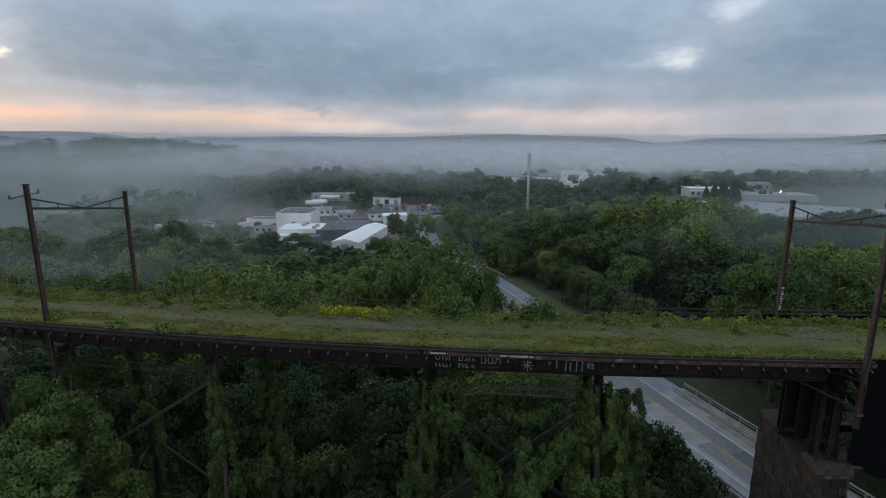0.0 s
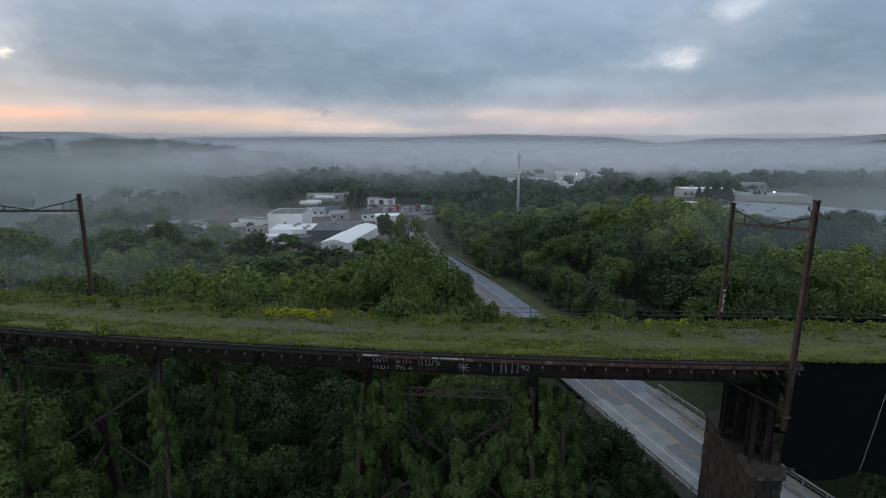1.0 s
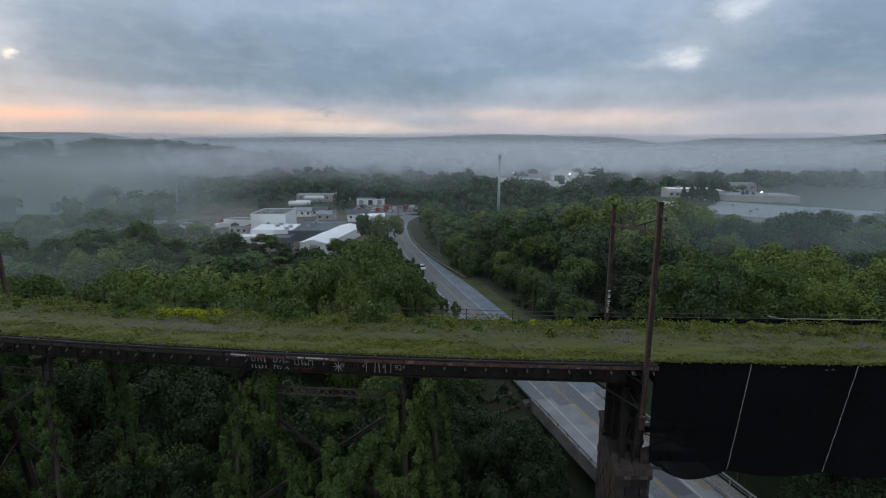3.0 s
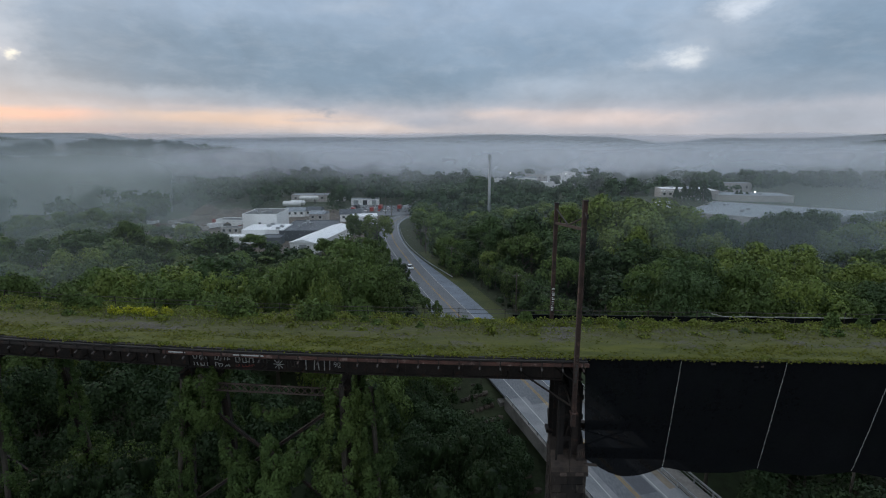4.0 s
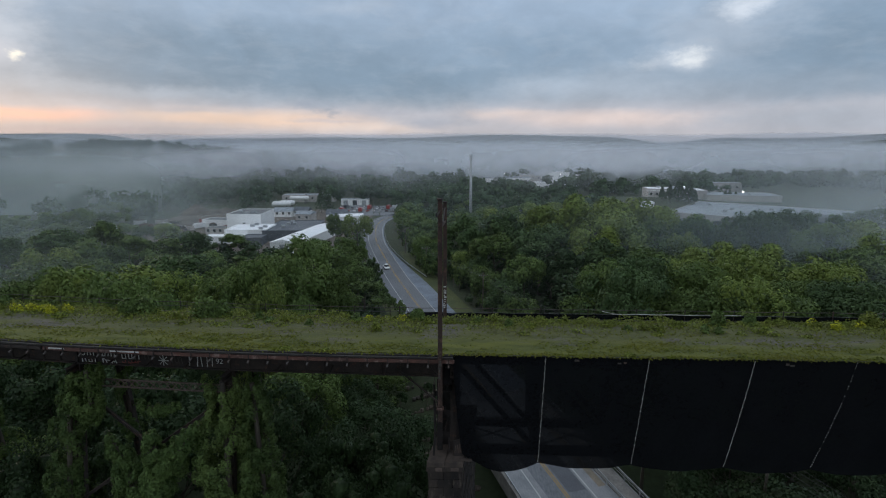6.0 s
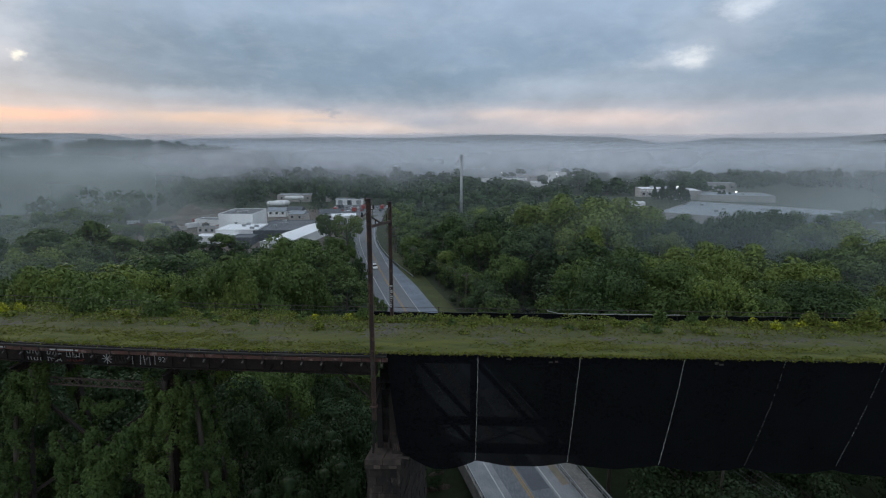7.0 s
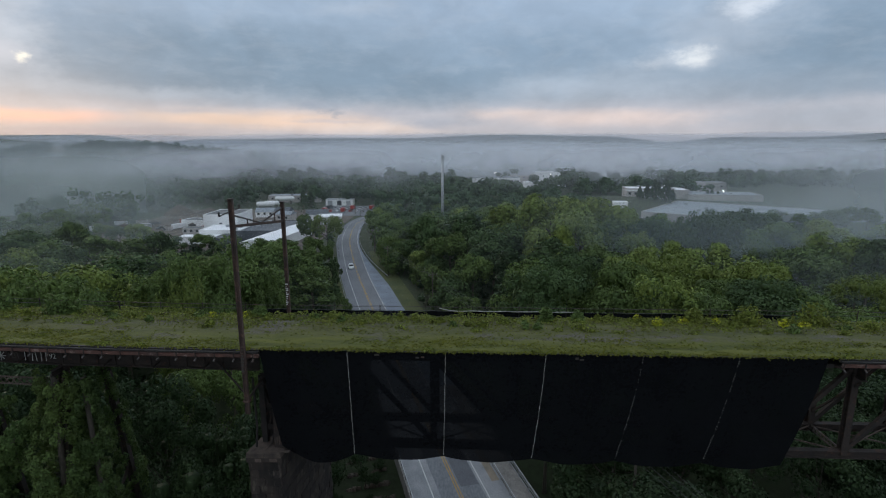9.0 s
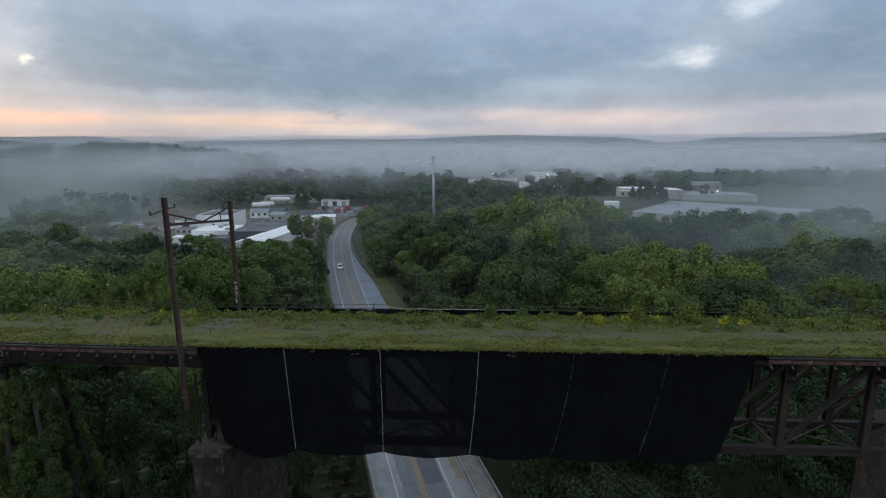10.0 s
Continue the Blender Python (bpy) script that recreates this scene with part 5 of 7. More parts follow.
# big trees told apart by eye, then the wood that fills the gaps between them
FIXED = [
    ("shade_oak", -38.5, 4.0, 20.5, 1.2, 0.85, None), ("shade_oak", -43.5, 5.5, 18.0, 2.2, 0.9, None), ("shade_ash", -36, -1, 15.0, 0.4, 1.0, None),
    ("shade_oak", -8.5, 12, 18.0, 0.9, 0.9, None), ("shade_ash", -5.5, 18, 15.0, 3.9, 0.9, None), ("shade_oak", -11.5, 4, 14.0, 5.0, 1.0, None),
    ("maple", -28.5, 60, 27.2, 0.7, 1.3, "large green deciduous tree beside the road"), ("maple", -34.5, 58, 25.0, 4.7, 1.0, None), ("walnut", -21.8, 60, 22.0, 2.7, 0.8, "green deciduous tree leaning over the road"), ("plane", -29, 45, 23.5, 1.9, 0.75, "light green tree just behind the viaduct"), ("maple", -21.8, 45, 21.0, 3.6, 0.6, "light green tree just behind the viaduct"),
    ("maple", -38.5, 112, 18.0, 0.7, 1.15, None), ("walnut", -44.5, 127, 15.5, 5.1, 1.1, None), ("maple", -51, 140, 12.5, 2.6, 1.1, None), ("walnut", -31, 88, 17.0, 3.7, 1.0, None), ("walnut", -25.5, 108, 12.5, 1.7, 0.95, None), ("maple", -28, 119, 12.0, 5.7, 0.95, None), ("maple", -32.0, 131, 11.0, 0.6, 0.95, None), ("walnut", -35.2, 143, 11.0, 3.1, 0.95, None), ("maple", -38.5, 157, 10.0, 2.2, 1.0, None), ("walnut", -42, 170, 9.0, 0.9, 0.95, None),
    ("oak", -48, 106, 15.0, 4.1, 1.2, None), ("plane", -38.5, 181, 15.5, 1.1, 1.0, "yellow-green tree beside the road bend"), ("walnut", -47, 186, 17.0, 2.1, 0.95, "dark green tree beside the road bend"),
    ("maple", -21, 197, 14.5, 2.0, 1.25, "rounded yellow-green tree inside the road bend"), ("maple", -12, 176, 16.5, 0.2, 1.2, None),
    ("plane", 48, 141, 27.5, 0.9, 1.65, "broad light green tree rising above the woods"), ("plane", 60, 147, 26.0, 2.9, 1.6, "broad light green tree rising above the woods"), ("plane", 38, 147, 24.5, 4.0, 1.35, None),
    ("plane", 72, 146, 23.5, 2.2, 1.45, None), ("plane", 55, 133, 24.5, 5.2, 1.4, None), ("walnut", 14, 122, 20.0, 3.0, 1.1, None),
    ("maple", 31, 60, 24.0, 3.3, 1.15, None), ("plane", 55, 62, 25.0, 1.3, 1.2, None), ("maple", 46, 57, 23.0, 1.4, 1.1, None), ("plane", 75, 66, 22.0, 0.4, 1.25, None), ("walnut", 20.5, 100, 17.5, 4.4, 0.85, None),
    ("oak", 88, 119, 25.5, 0.3, 1.0, "dark round tree before the grey warehouse"), ("oak", 97, 124, 23.0, 1.3, 0.95, "dark round tree before the grey warehouse"), ("oak", 112, 138, 22.5, 2.3, 1.05, "dark round tree before the grey warehouse"),
    ("ash", 122, 150, 21.0, 3.3, 1.0, "dark round tree before the grey warehouse"), ("ash", 133, 158, 20.0, 4.3, 1.0, "dark round tree before the grey warehouse"), ("oak", 80, 133, 21.0, 5.3, 1.0, "dark round tree before the grey warehouse"),
    ("oak", 104, 148, 19.0, 2.8, 1.0, None), ("ash", 146, 160, 19.5, 4.8, 1.1, None), ("maple", 92, 158, 18.0, 5.8, 1.2, None), ("oak", 84, 172, 17.0, 2.1, 1.1, None),
    ("maple", -164, 190, 10.5, 0.4, 1.2, None), ("walnut", -153, 187, 9.5, 1.4, 1.2, None), ("maple", -142, 190, 10.0, 2.4, 1.2, None), ("oak", -131, 186, 9.5, 3.4, 1.2, None), ("walnut", -121, 184, 9.0, 4.4, 1.15, None), ("maple", -111, 181, 8.0, 5.4, 1.1, None),
    ("maple", 84, 190, 17.0, 0.8, 1.3, None), ("oak", 120, 166, 18.5, 1.0, 1.1, None), ("ash", 132, 171, 18.5, 2.0, 1.1, None), ("oak", 144, 174, 18.0, 3.0, 1.15, None), ("ash", 157, 172, 18.5, 4.0, 1.15, None), ("oak", 169, 178, 18.0, 5.0, 1.15, None), ("oak", 181, 186, 18.0, 6.0, 1.1, None), ("ash", 194, 192, 18.0, 0.5, 1.1, None), ("walnut", 78, 212, 16.5, 1.8, 1.1, None),
]


CANOPY = ((-69, 51, 25.5), (-57, 78, 19), (-52, 100, 18), (-29, 75, 20), (-34, 57, 24), (-39, 60, 23), (-45, 73, 21.5), (-90, 70, 20), (-80, 100, 17), (20, 100, 17.5), (16, 124, 19.5), (29, 59, 23.5), (47, 56, 23), (55, 61, 24.5), (74, 65, 21.5),
          (95, 62, 20), (51, 84, 17.5), (62, 101, 16.5), (59, 128, 22.5), (50, 144, 26), (88, 120, 23), (124, 158, 19), (40, 185, 14), (75, 185, 15.5), (100, 180, 14.5))


def canopy_top(x, y):
    """How high the wood stands at a place."""
    w = [1.0 / ((x - a) ** 2 + (y - b) ** 2 + 30.0) ** 1.5 for a, b, _ in CANOPY]
    return sum(k * c for k, (_, _, c) in zip(w, CANOPY)) / sum(w)


def plant():
    rng = np.random.default_rng(21)
    spots = []
    for kind, x, y, top, turn, wide_, label in FIXED:
        tree(kind, x, y, top, turn, wide_, y < 125 or kind == "plane", label=label)
        spots.append((x, y, 4.0))
    kinds = list(CROWNS)[:6]

    def free(x, y, gap):
        return all((x - a) ** 2 + (y - b) ** 2 > gap * gap for a, b, _ in spots)

    # in front of, under and just behind the viaduct
    for y in np.arange(-7, 62, 9.8):
        for x in np.arange(-84, 86, 10.2):
            px, py = x + rng.uniform(-2.8, 2.8), y + rng.uniform(-2.6, 2.6)
            d = road_distance(px, py)
            west = px < ROAD[np.argmin(np.abs(ROAD[:, 1] - py))][0]
            if d < 12.5 or (west and d < 16 and py < 58):
                continue
            off = py - edge_y(px)
            top = rng.uniform(8.0, 19.0) if px < -12 else rng.uniform(9.0, 13.5)
            if -2.5 < off < 12.5 and (abs(px - 0.6) < 7 or abs(px - 58) < 7 or -33 < px < -12):
                continue
            if px > 2 and py < 20:
                top = rng.uniform(4, 9.5)
            if -16 < px < 6 and py > 14:
                top = min(top, 8.5)
            elif py > 45 and (px > 22 or px < -24):
                top = canopy_top(px, py) * rng.uniform(0.86, 1.03)
            elif py > 30:
                top = min(top, 15.0)
            if not free(px, py, 5.4):
                continue
            spots.append((px, py, 0))
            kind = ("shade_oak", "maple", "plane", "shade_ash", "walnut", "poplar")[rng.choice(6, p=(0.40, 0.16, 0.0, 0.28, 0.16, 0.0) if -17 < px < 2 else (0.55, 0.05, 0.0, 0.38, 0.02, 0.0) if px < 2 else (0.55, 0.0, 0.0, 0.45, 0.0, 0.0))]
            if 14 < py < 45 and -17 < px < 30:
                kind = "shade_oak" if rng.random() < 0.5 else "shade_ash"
            if py > 45 and (px > 22 or px < -24):
                kind = ("oak", "maple", "plane", "ash", "walnut", "poplar")[rng.choice(6, p=(0.14, 0.36, 0.16, 0.08, 0.22, 0.04) if px > 40 else (0.22, 0.32, 0.06, 0.14, 0.24, 0.02))]
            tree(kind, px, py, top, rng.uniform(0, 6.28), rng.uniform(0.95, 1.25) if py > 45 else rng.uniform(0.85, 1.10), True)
    # low scrub on the bank beside the road bridge
    for y in np.arange(6, 58, 4.6):
        k = int(np.argmin(np.abs(ROAD[:, 1] - y)))
        for off in (-8.8, -11.8, -15.5):
            p = ROAD[k] + SIDE[k] * (off + rng.uniform(-1.2, 1.2))
            if abs(p[0] - 1.2) < 3.4 and p[1] < 13:
                continue
            base = float(ground_z(p[0], p[1]))
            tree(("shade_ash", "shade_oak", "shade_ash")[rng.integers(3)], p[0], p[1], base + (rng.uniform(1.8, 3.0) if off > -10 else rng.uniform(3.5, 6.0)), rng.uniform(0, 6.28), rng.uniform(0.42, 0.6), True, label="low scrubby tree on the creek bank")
    # the woods beyond, on both sides of the road
    later = []
    for y in np.arange(66, 262, 12.8):
        for x in np.arange(-200, 215, 12.8):
            px, py = x + rng.uniform(-4.2, 4.2), y + rng.uniform(-4.2, 4.2)
            d = road_distance(px, py)
            left = px < np.interp(py, ROAD[:along(200, 262)[-1], 1], ROAD[:along(200, 262)[-1], 0])
            if abs(px + 4) > 0.92 * (py + 45) + 12:
                continue
            if left and (d < 12.5 or (py > 178 and -165 < px < -60) or (py > 160 and px > -60) or (py > 150 and -75 < px < -50) or (py > 178 and px > -165)):
                continue
            if not left and (d < (17.5 if py < 135 else 12.5)):
                continue
            if not left and px > 92 and py > 172:
                continue
            if not free(px, py, 9.2):
                continue
            spots.append((px, py, 0))
            top = rng.choice((10.5, 13.0, 16.0, 18.5)) + rng.uniform(-1, 1) + (1.5 if (not left and px > 55 and py > 150) else 0)
            if left and py > 125:
                top -= 1.5
            if left and py > 146 and px < -50:
                top = rng.uniform(10.0, 13.0) if px < -112 else rng.uniform(7.5, 10.5)
            if left and py > 118 and -76 < px < -42:
                top = min(top, 9.5)
            if not left and d < 26:
                top -= 2.5
            if not left and py > 150 and px < 62:
                top = min(top, 12.5)
            if not left and px > 92 and py > 140:
                top = rng.uniform(9.5, 13.5)
            elif not left and px > 55 and py > 185:
                top = min(top, 14.5)
            if not left and py < 195 and px < 140:
                top = canopy_top(px, py) * rng.uniform(0.84, 1.03)
                if d < 22:
                    top = min(top, 12.0)
            if left and py < 112 and d > 24:
                top = canopy_top(px, py) * rng.uniform(0.84, 1.0)
            if left:
                share = (0.12, 0.40, 0.06, 0.10, 0.26, 0.06)
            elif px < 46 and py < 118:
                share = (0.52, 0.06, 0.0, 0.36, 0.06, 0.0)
            elif py < 128:
                share = (0.04, 0.20, 0.40, 0.04, 0.08, 0.24)
            elif py < 182:
                share = (0.05, 0.36, 0.32, 0.03, 0.14, 0.10) if px > 40 else (0.34, 0.20, 0.06, 0.20, 0.18, 0.02)
            else:
                share = (0.05, 0.42, 0.32, 0.02, 0.15, 0.04) if 30 < px < 108 else (0.20, 0.36, 0.10, 0.12, 0.18, 0.04)
            kind = kinds[rng.choice(6, p=share)]
            # over half of the oaks and ashes here take the darker-leaved copies
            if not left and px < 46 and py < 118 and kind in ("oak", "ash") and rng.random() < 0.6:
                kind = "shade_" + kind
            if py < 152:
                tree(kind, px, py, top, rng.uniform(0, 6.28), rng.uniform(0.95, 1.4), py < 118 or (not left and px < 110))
            else:
                later.append((kind, px, py, top, rng.uniform(0, 6.28), rng.uniform(1.0, 1.5)))
    for y in np.arange(62, 205, 7.5):
        k = int(np.argmin(np.abs(ROAD[:, 1] - y)))
        for off in (-9.0, 15.6, 18.6) if y < 140 else (-9.5, 10.2):
            p = ROAD[k] + SIDE[k] * (off + rng.uniform(-1.0, 1.6))
            tree(("maple", "walnut", "ash")[rng.integers(3)], p[0], p[1] + rng.uniform(-1, 1), (rng.uniform(5.0, 8.0) if off < 0 else rng.uniform(3.5, 7.0)), rng.uniform(0, 6.28), rng.uniform(0.40, 0.55), False,
                 label="low bushy tree at the edge of the verge")
    for y in np.arange(80, 172, 5.6):
        k = int(np.argmin(np.abs(ROAD[:, 1] - y)))
        p = ROAD[k] + SIDE[k] * ((19.5 if y < 135 else 14.0) + rng.uniform(-0.8, 2.4))
        tree(("walnut", "maple", "oak", "ash", "maple")[rng.integers(5)], p[0], p[1], rng.uniform(9.0, 12.5), rng.uniform(0, 6.28), rng.uniform(0.75, 0.95), True, base=float(ground_z(p[0], p[1])) - 3.2,
             label="green tree at the edge of the wood, leafy to the ground")
    for mat in (LEAF_WOOD, LEAF_MID, LEAF_LIGHT):
        Vs, Fs, n = [], [], 0
        for kind, px, py, top, turn, w in later:
            me = CROWNS[kind][2]
            if me.materials[0] != mat:
                continue
            V = np.empty(len(me.vertices) * 3, np.float32)
            me.vertices.foreach_get("co", V)
            F = np.empty(len(me.loops), np.int32)
            me.loops.foreach_get("vertex_index", F)
            V = V.reshape(-1, 3)
            c, s, h = math.cos(turn), math.sin(turn), top / 15.2
            w *= min(1.0, 0.25 + 0.85 * h)
            Vs.append(np.stack([(V[:, 0] * c - V[:, 1] * s) * w + px, (V[:, 0] * s + V[:, 1] * c) * w + py, (V[:, 2] + CROWN_BASE) * h], 1))
            Fs.append(F.reshape(-1, 4) + n)
            n += len(V)
        single("woods", quads("woods", np.concatenate(Vs), np.concatenate(Fs)), mat, "joined green woodland canopy up the valley", "woods", kind="stuff")


plant()


def bank_rocks():
    """Loose stones on the slope beside the road bridge."""
    rng = np.random.default_rng(14)
    Vs, Fs, n = [], [], 0
    for _ in range(420):
        y = rng.uniform(16, 62)
        k = int(np.argmin(np.abs(ROAD[:, 1] - y)))
        p = ROAD[k] + SIDE[k] * rng.uniform(-13.5, -7.0)
        r = rng.uniform(0.2, 0.75)
        V = BOX_V * r * rng.uniform(0.7, 1.5, (8, 3)) + np.array((p[0], p[1], float(ground_z(p[0], p[1])) + r * 0.2))
        Vs.append(V)
        Fs.append(BOX_F + n)
        n += 8
    return single("bank_rocks", quads("bank_rocks", np.concatenate(Vs), np.concatenate(Fs)), RUBBLE, "loose grey stones on the creek bank", "rocks", kind="stuff")


bank_rocks()


def undergrowth():
    """Bushes that cover the floor of the woods between the trunks."""
    rng = np.random.default_rng(12)
    forms = [crown_arrays(np.random.default_rng(70 + i), 4.2, 4.4, 6, 60, 0.8, 0.8, (0.30, 0.50)) for i in range(4)]
    Vs, Fs, n = [], [], 0
    for y in np.arange(62, 176, 6.4):
        for x in np.arange(-130, 150, 6.4):
            px, py = x + rng.uniform(-2.5, 2.5), y + rng.uniform(-2.5, 2.5)
            if abs(px + 4) > 0.92 * (py + 45) + 8 or (py > 150 and -62 < px < -20):
                continue
            d = road_distance(px, py)
            right = px > np.interp(py, ROAD[:along(200, 262)[-1], 1], ROAD[:along(200, 262)[-1], 0])
            if d < (17.0 if right and py < 140 else 11.0):
                continue
            V, F = forms[rng.integers(4)]
            Vs.append(V * rng.uniform(0.8, 1.25) + np.array((px, py, float(ground_z(px, py)) - 0.4)))
            Fs.append(F + n)
            n += len(V)
    return single("undergrowth", quads("undergrowth", np.concatenate(Vs), np.concatenate(Fs)), LEAF_DARK, "dark green bushes covering the woodland floor", "undergrowth", kind="stuff")


undergrowth()


def far_woods():
    """Uncounted crowns of the woods farther up the valley and on the hill."""
    rng = np.random.default_rng(8)
    forms = [crown_arrays(np.random.default_rng(90 + i), 6.6, 11.5, 8, 72, 1.6, 0.9, (0.38, 0.58), heart=1.0) for i in range(6)]
    Vs, Fs, n = [], [], 0
    tries = 0
    while len(Vs) < 1700 and tries < 60000:
        tries += 1
        y = 322 + 260 * rng.random() if len(Vs) % 2 else 250 + 1150 * rng.random() ** 1.6
        x = rng.uniform(-0.95, 0.95) * (y + 60)
        if -168 < x < -28 and y < 322 or (-60 < x < 60 and y < 340 and road_distance(x, y) < 16):
            continue
        if -140 < x < -92 and y < 372 or -82 < x < -30 and y < 350:
            continue
        if x > 84 and y < 330 or (150 < x < 330 and y < 440 and rng.random() < 0.8):
            continue
        if 20 < x < 210 and 430 < y < 585:
            continue
        V, F = forms[rng.integers(6)]
        s = rng.uniform(0.7, 1.35)
        a = rng.uniform(0, 6.28)
        R = np.array(((math.cos(a), -math.sin(a), 0), (math.sin(a), math.cos(a), 0), (0, 0, 1)))
        z = float(ground_z(x, y)) - 0.5
        Vs.append((V * s) @ R.T + np.array((x, y, z)))
        Fs.append(F + n)
        n += len(V)
    for x0, x1, y0, y1, count in ((98, 165, 345, 425, 30), (-40, 84, 250, 330, 80), (70, 86, 200, 260, 8)):
        for _ in range(count):
            x, y = rng.uniform(x0, x1), rng.uniform(y0, y1)
            if road_distance(x, y) < 14:
                continue
            V, F = forms[rng.integers(6)]
            Vs.append(V * rng.uniform(0.7, 1.1) + np.array((x, y, float(ground_z(x, y)) - 0.5)))
            Fs.append(F + n)
            n += len(V)
    for _ in range(520):
        y = rng.uniform(560, 1000)
        x = rng.uniform(-0.85, 0.95) * (y + 60)
        V, F = forms[rng.integers(6)]
        Vs.append(V * rng.uniform(0.9, 1.5) + np.array((x, y, float(ground_z(x, y)) - 0.5)))
        Fs.append(F + n)
        n += len(V)
    for _ in range(420):
        x, y = rng.normal(-640, 210), rng.normal(940, 110)
        V, F = forms[rng.integers(6)]
        Vs.append(V * rng.uniform(0.6, 1.1) + np.array((x, y, float(ground_z(x, y)) - 0.5)))
        Fs.append(F + n)
        n += len(V)
    me = quads("far_woods", np.concatenate(Vs), np.concatenate(Fs))
    return single("far_woods", me, WOODS, "dense dark green woods filling the misty valley", "woods", kind="stuff")


far_woods()


def spruce(x, y, h, z=0.0):
    rng = np.random.default_rng(int(x * 3 + y))
    t = thing("spruce", (x, y, z), "dark pointed spruce beside the white warehouse", "conifer tree", group="spruces")
    C, D = [], []
    for i in range(420):
        f = rng.random() ** 0.7
        a = rng.uniform(0, 6.28)
        r = (1 - f) * h * 0.34 * rng.uniform(0.5, 1.1) + 0.1
        C.append((math.cos(a) * r, math.sin(a) * r, 1.0 + f * (h - 1.0)))
        D.append((math.cos(a), math.sin(a), 0.6))
    part("crown", quads("crown", *leaf_quads(np.array(C), np.array(D), 0.9, rng)), LEAF_DARK, t, local=True)
    part("trunk", Shape().tube([(0, 0, -0.2), (0, 0, h * 0.9)], [0.3, 0.05], 6), BARK, t, local=True)


for x, y, h in ((122.8, 258.6, 8.5), (126.2, 256.5, 11.5), (129.6, 260, 10), (132.3, 256, 12), (135, 259.3, 9), (120, 262, 6.5), (138.4, 262, 6.5), (184.2, 317, 6), (187.5, 318, 6.5), (190.8, 316.5, 5), (-84, 305, 15), (-80, 309, 13)):
    spruce(x, y, h, float(ground_z(x, y)) if x > 0 else 0.0)


# ---- vines on the tower ----
def vines():
    rng = np.random.default_rng(31)

    def curtain(name, path, radius, n, size, label):
        """A shaggy mantle of leaves round a line from top to foot."""
        P = [Vector(p) for p in path]
        C, D = [], []
        core = Shape()
        for i in range(max(6, n // 30)):
            f = rng.random() ** 0.85
            k = min(int(f * (len(P) - 1)), len(P) - 2)
            u = f * (len(P) - 1) - k
            c = P[k].lerp(P[k + 1], u)
            r = radius[k] * (1 - u) + radius[k + 1] * u
            a = rng.uniform(0, 6.28)
            lump = 0.72 + 0.6 * noise.noise(Vector((math.cos(a) * 1.1 + c.x, math.sin(a) * 1.1, c.z * 0.38)))
            mid = np.array((c.x + math.cos(a) * r * lump, c.y + math.sin(a) * r * lump, c.z))
            g = rng.uniform(0.26, 0.46) * min(1.0, 0.5 + 0.35 * r)
            # a hanging tress: leaves on its outer and upper side, longer than it is wide
            m = int(rng.uniform(90, 150))
            d = rng.normal(size=(m, 3))
            d /= np.linalg.norm(d, axis=1)[:, None]
            d = d * 0.8 + np.array((math.cos(a) * 0.55, math.sin(a) * 0.55, 0.30))
            d /= np.linalg.norm(d, axis=1)[:, None]
            C.append(mid + d * (g * rng.uniform(0.75, 1.15, (m, 1))) * np.array((1.0, 1.0, rng.uniform(1.3, 2.2))))
            D.append(d)
        V, F = leaf_quads(np.concatenate(C), np.concatenate(D), size * 0.46, rng, long=1.5, flat=0.9)
        t = thing(name, P[-1], label, "climbing vine", group="vines on the trestle")
        part("foliage", quads("foliage", V, F), LEAF_MID if "bright" in label else LEAF_VINE, t)
        core.tube([p + Vector((0, 0.25, 0)) for p in P], [0.16 + r * 0.03 for r in radius], 8)
        part("stem_mass", core, BARK, t)
        return t

    at = on_bridge
    curtain("vine", [at(-30.2, 1.6, 26.6), at(-30.6, 0.9, 20), at(-30.8, 0.0, 13), at(-31.2, -1.5, -5)], [0.9, 1.25, 1.4, 2.2], 6500, 0.28, "thick green vine mantle hanging on a trestle leg")
    curtain("vine", [at(-28.6, 1.5, 27.0), at(-28.3, 1.2, 24.6), at(-28.2, 1.2, 22.6)], [1.5, 1.3, 0.5], 2600, 0.28, "bright vine tuft hanging below the girder")
    curtain("vine", [at(-17.2, 1.5, 26.8), at(-17.0, 0.9, 20), at(-16.6, 0.0, 12), at(-16.4, -1.5, -5)], [1.6, 2.2, 2.6, 3.2], 17000, 0.28, "thick bright green vine mantle hanging on a trestle leg")
    curtain("vine", [at(-15.0, 1.9, 26.4), at(-14.6, 1.6, 20), at(-14.2, 1.4, 12), at(-13.8, 1.0, -5)], [1.0, 1.5, 1.8, 2.2], 8000, 0.28, "dark vine curtain hanging from the girder")
    curtain("vine", [at(-25.6, 0.6, 20.3), at(-24.6, 0.2, 16), at(-24.6, -0.3, 10), at(-24.5, -1, -5)], [0.5, 1.3, 1.7, 2.1], 5600, 0.28, "vine mound over the trestle bracing")
    curtain("vine", [at(-19.0, 0.9, 23.2), at(-20.6, 0.5, 21.2), at(-22.4, 0.2, 18.6), at(-24.0, -0.2, 15.5)], [0.5, 1.1, 1.5, 1.8], 5200, 0.28, "vines trailing along a diagonal brace")
    curtain("vine", [at(-27.0, 1.2, 21.4), at(-25.6, 0.8, 19.6), at(-24.2, 0.2, 17.0)], [0.3, 1.0, 1.7], 2600, 0.27, "vines trailing along a diagonal brace")
    curtain("vine", [at(-22.9, 0.3, 22.6), at(-22.3, 0.3, 20.5), at(-22.8, 0.1, 18.0)], [0.5, 1.1, 1.2], 2200, 0.27, "vine mound over the trestle bracing")
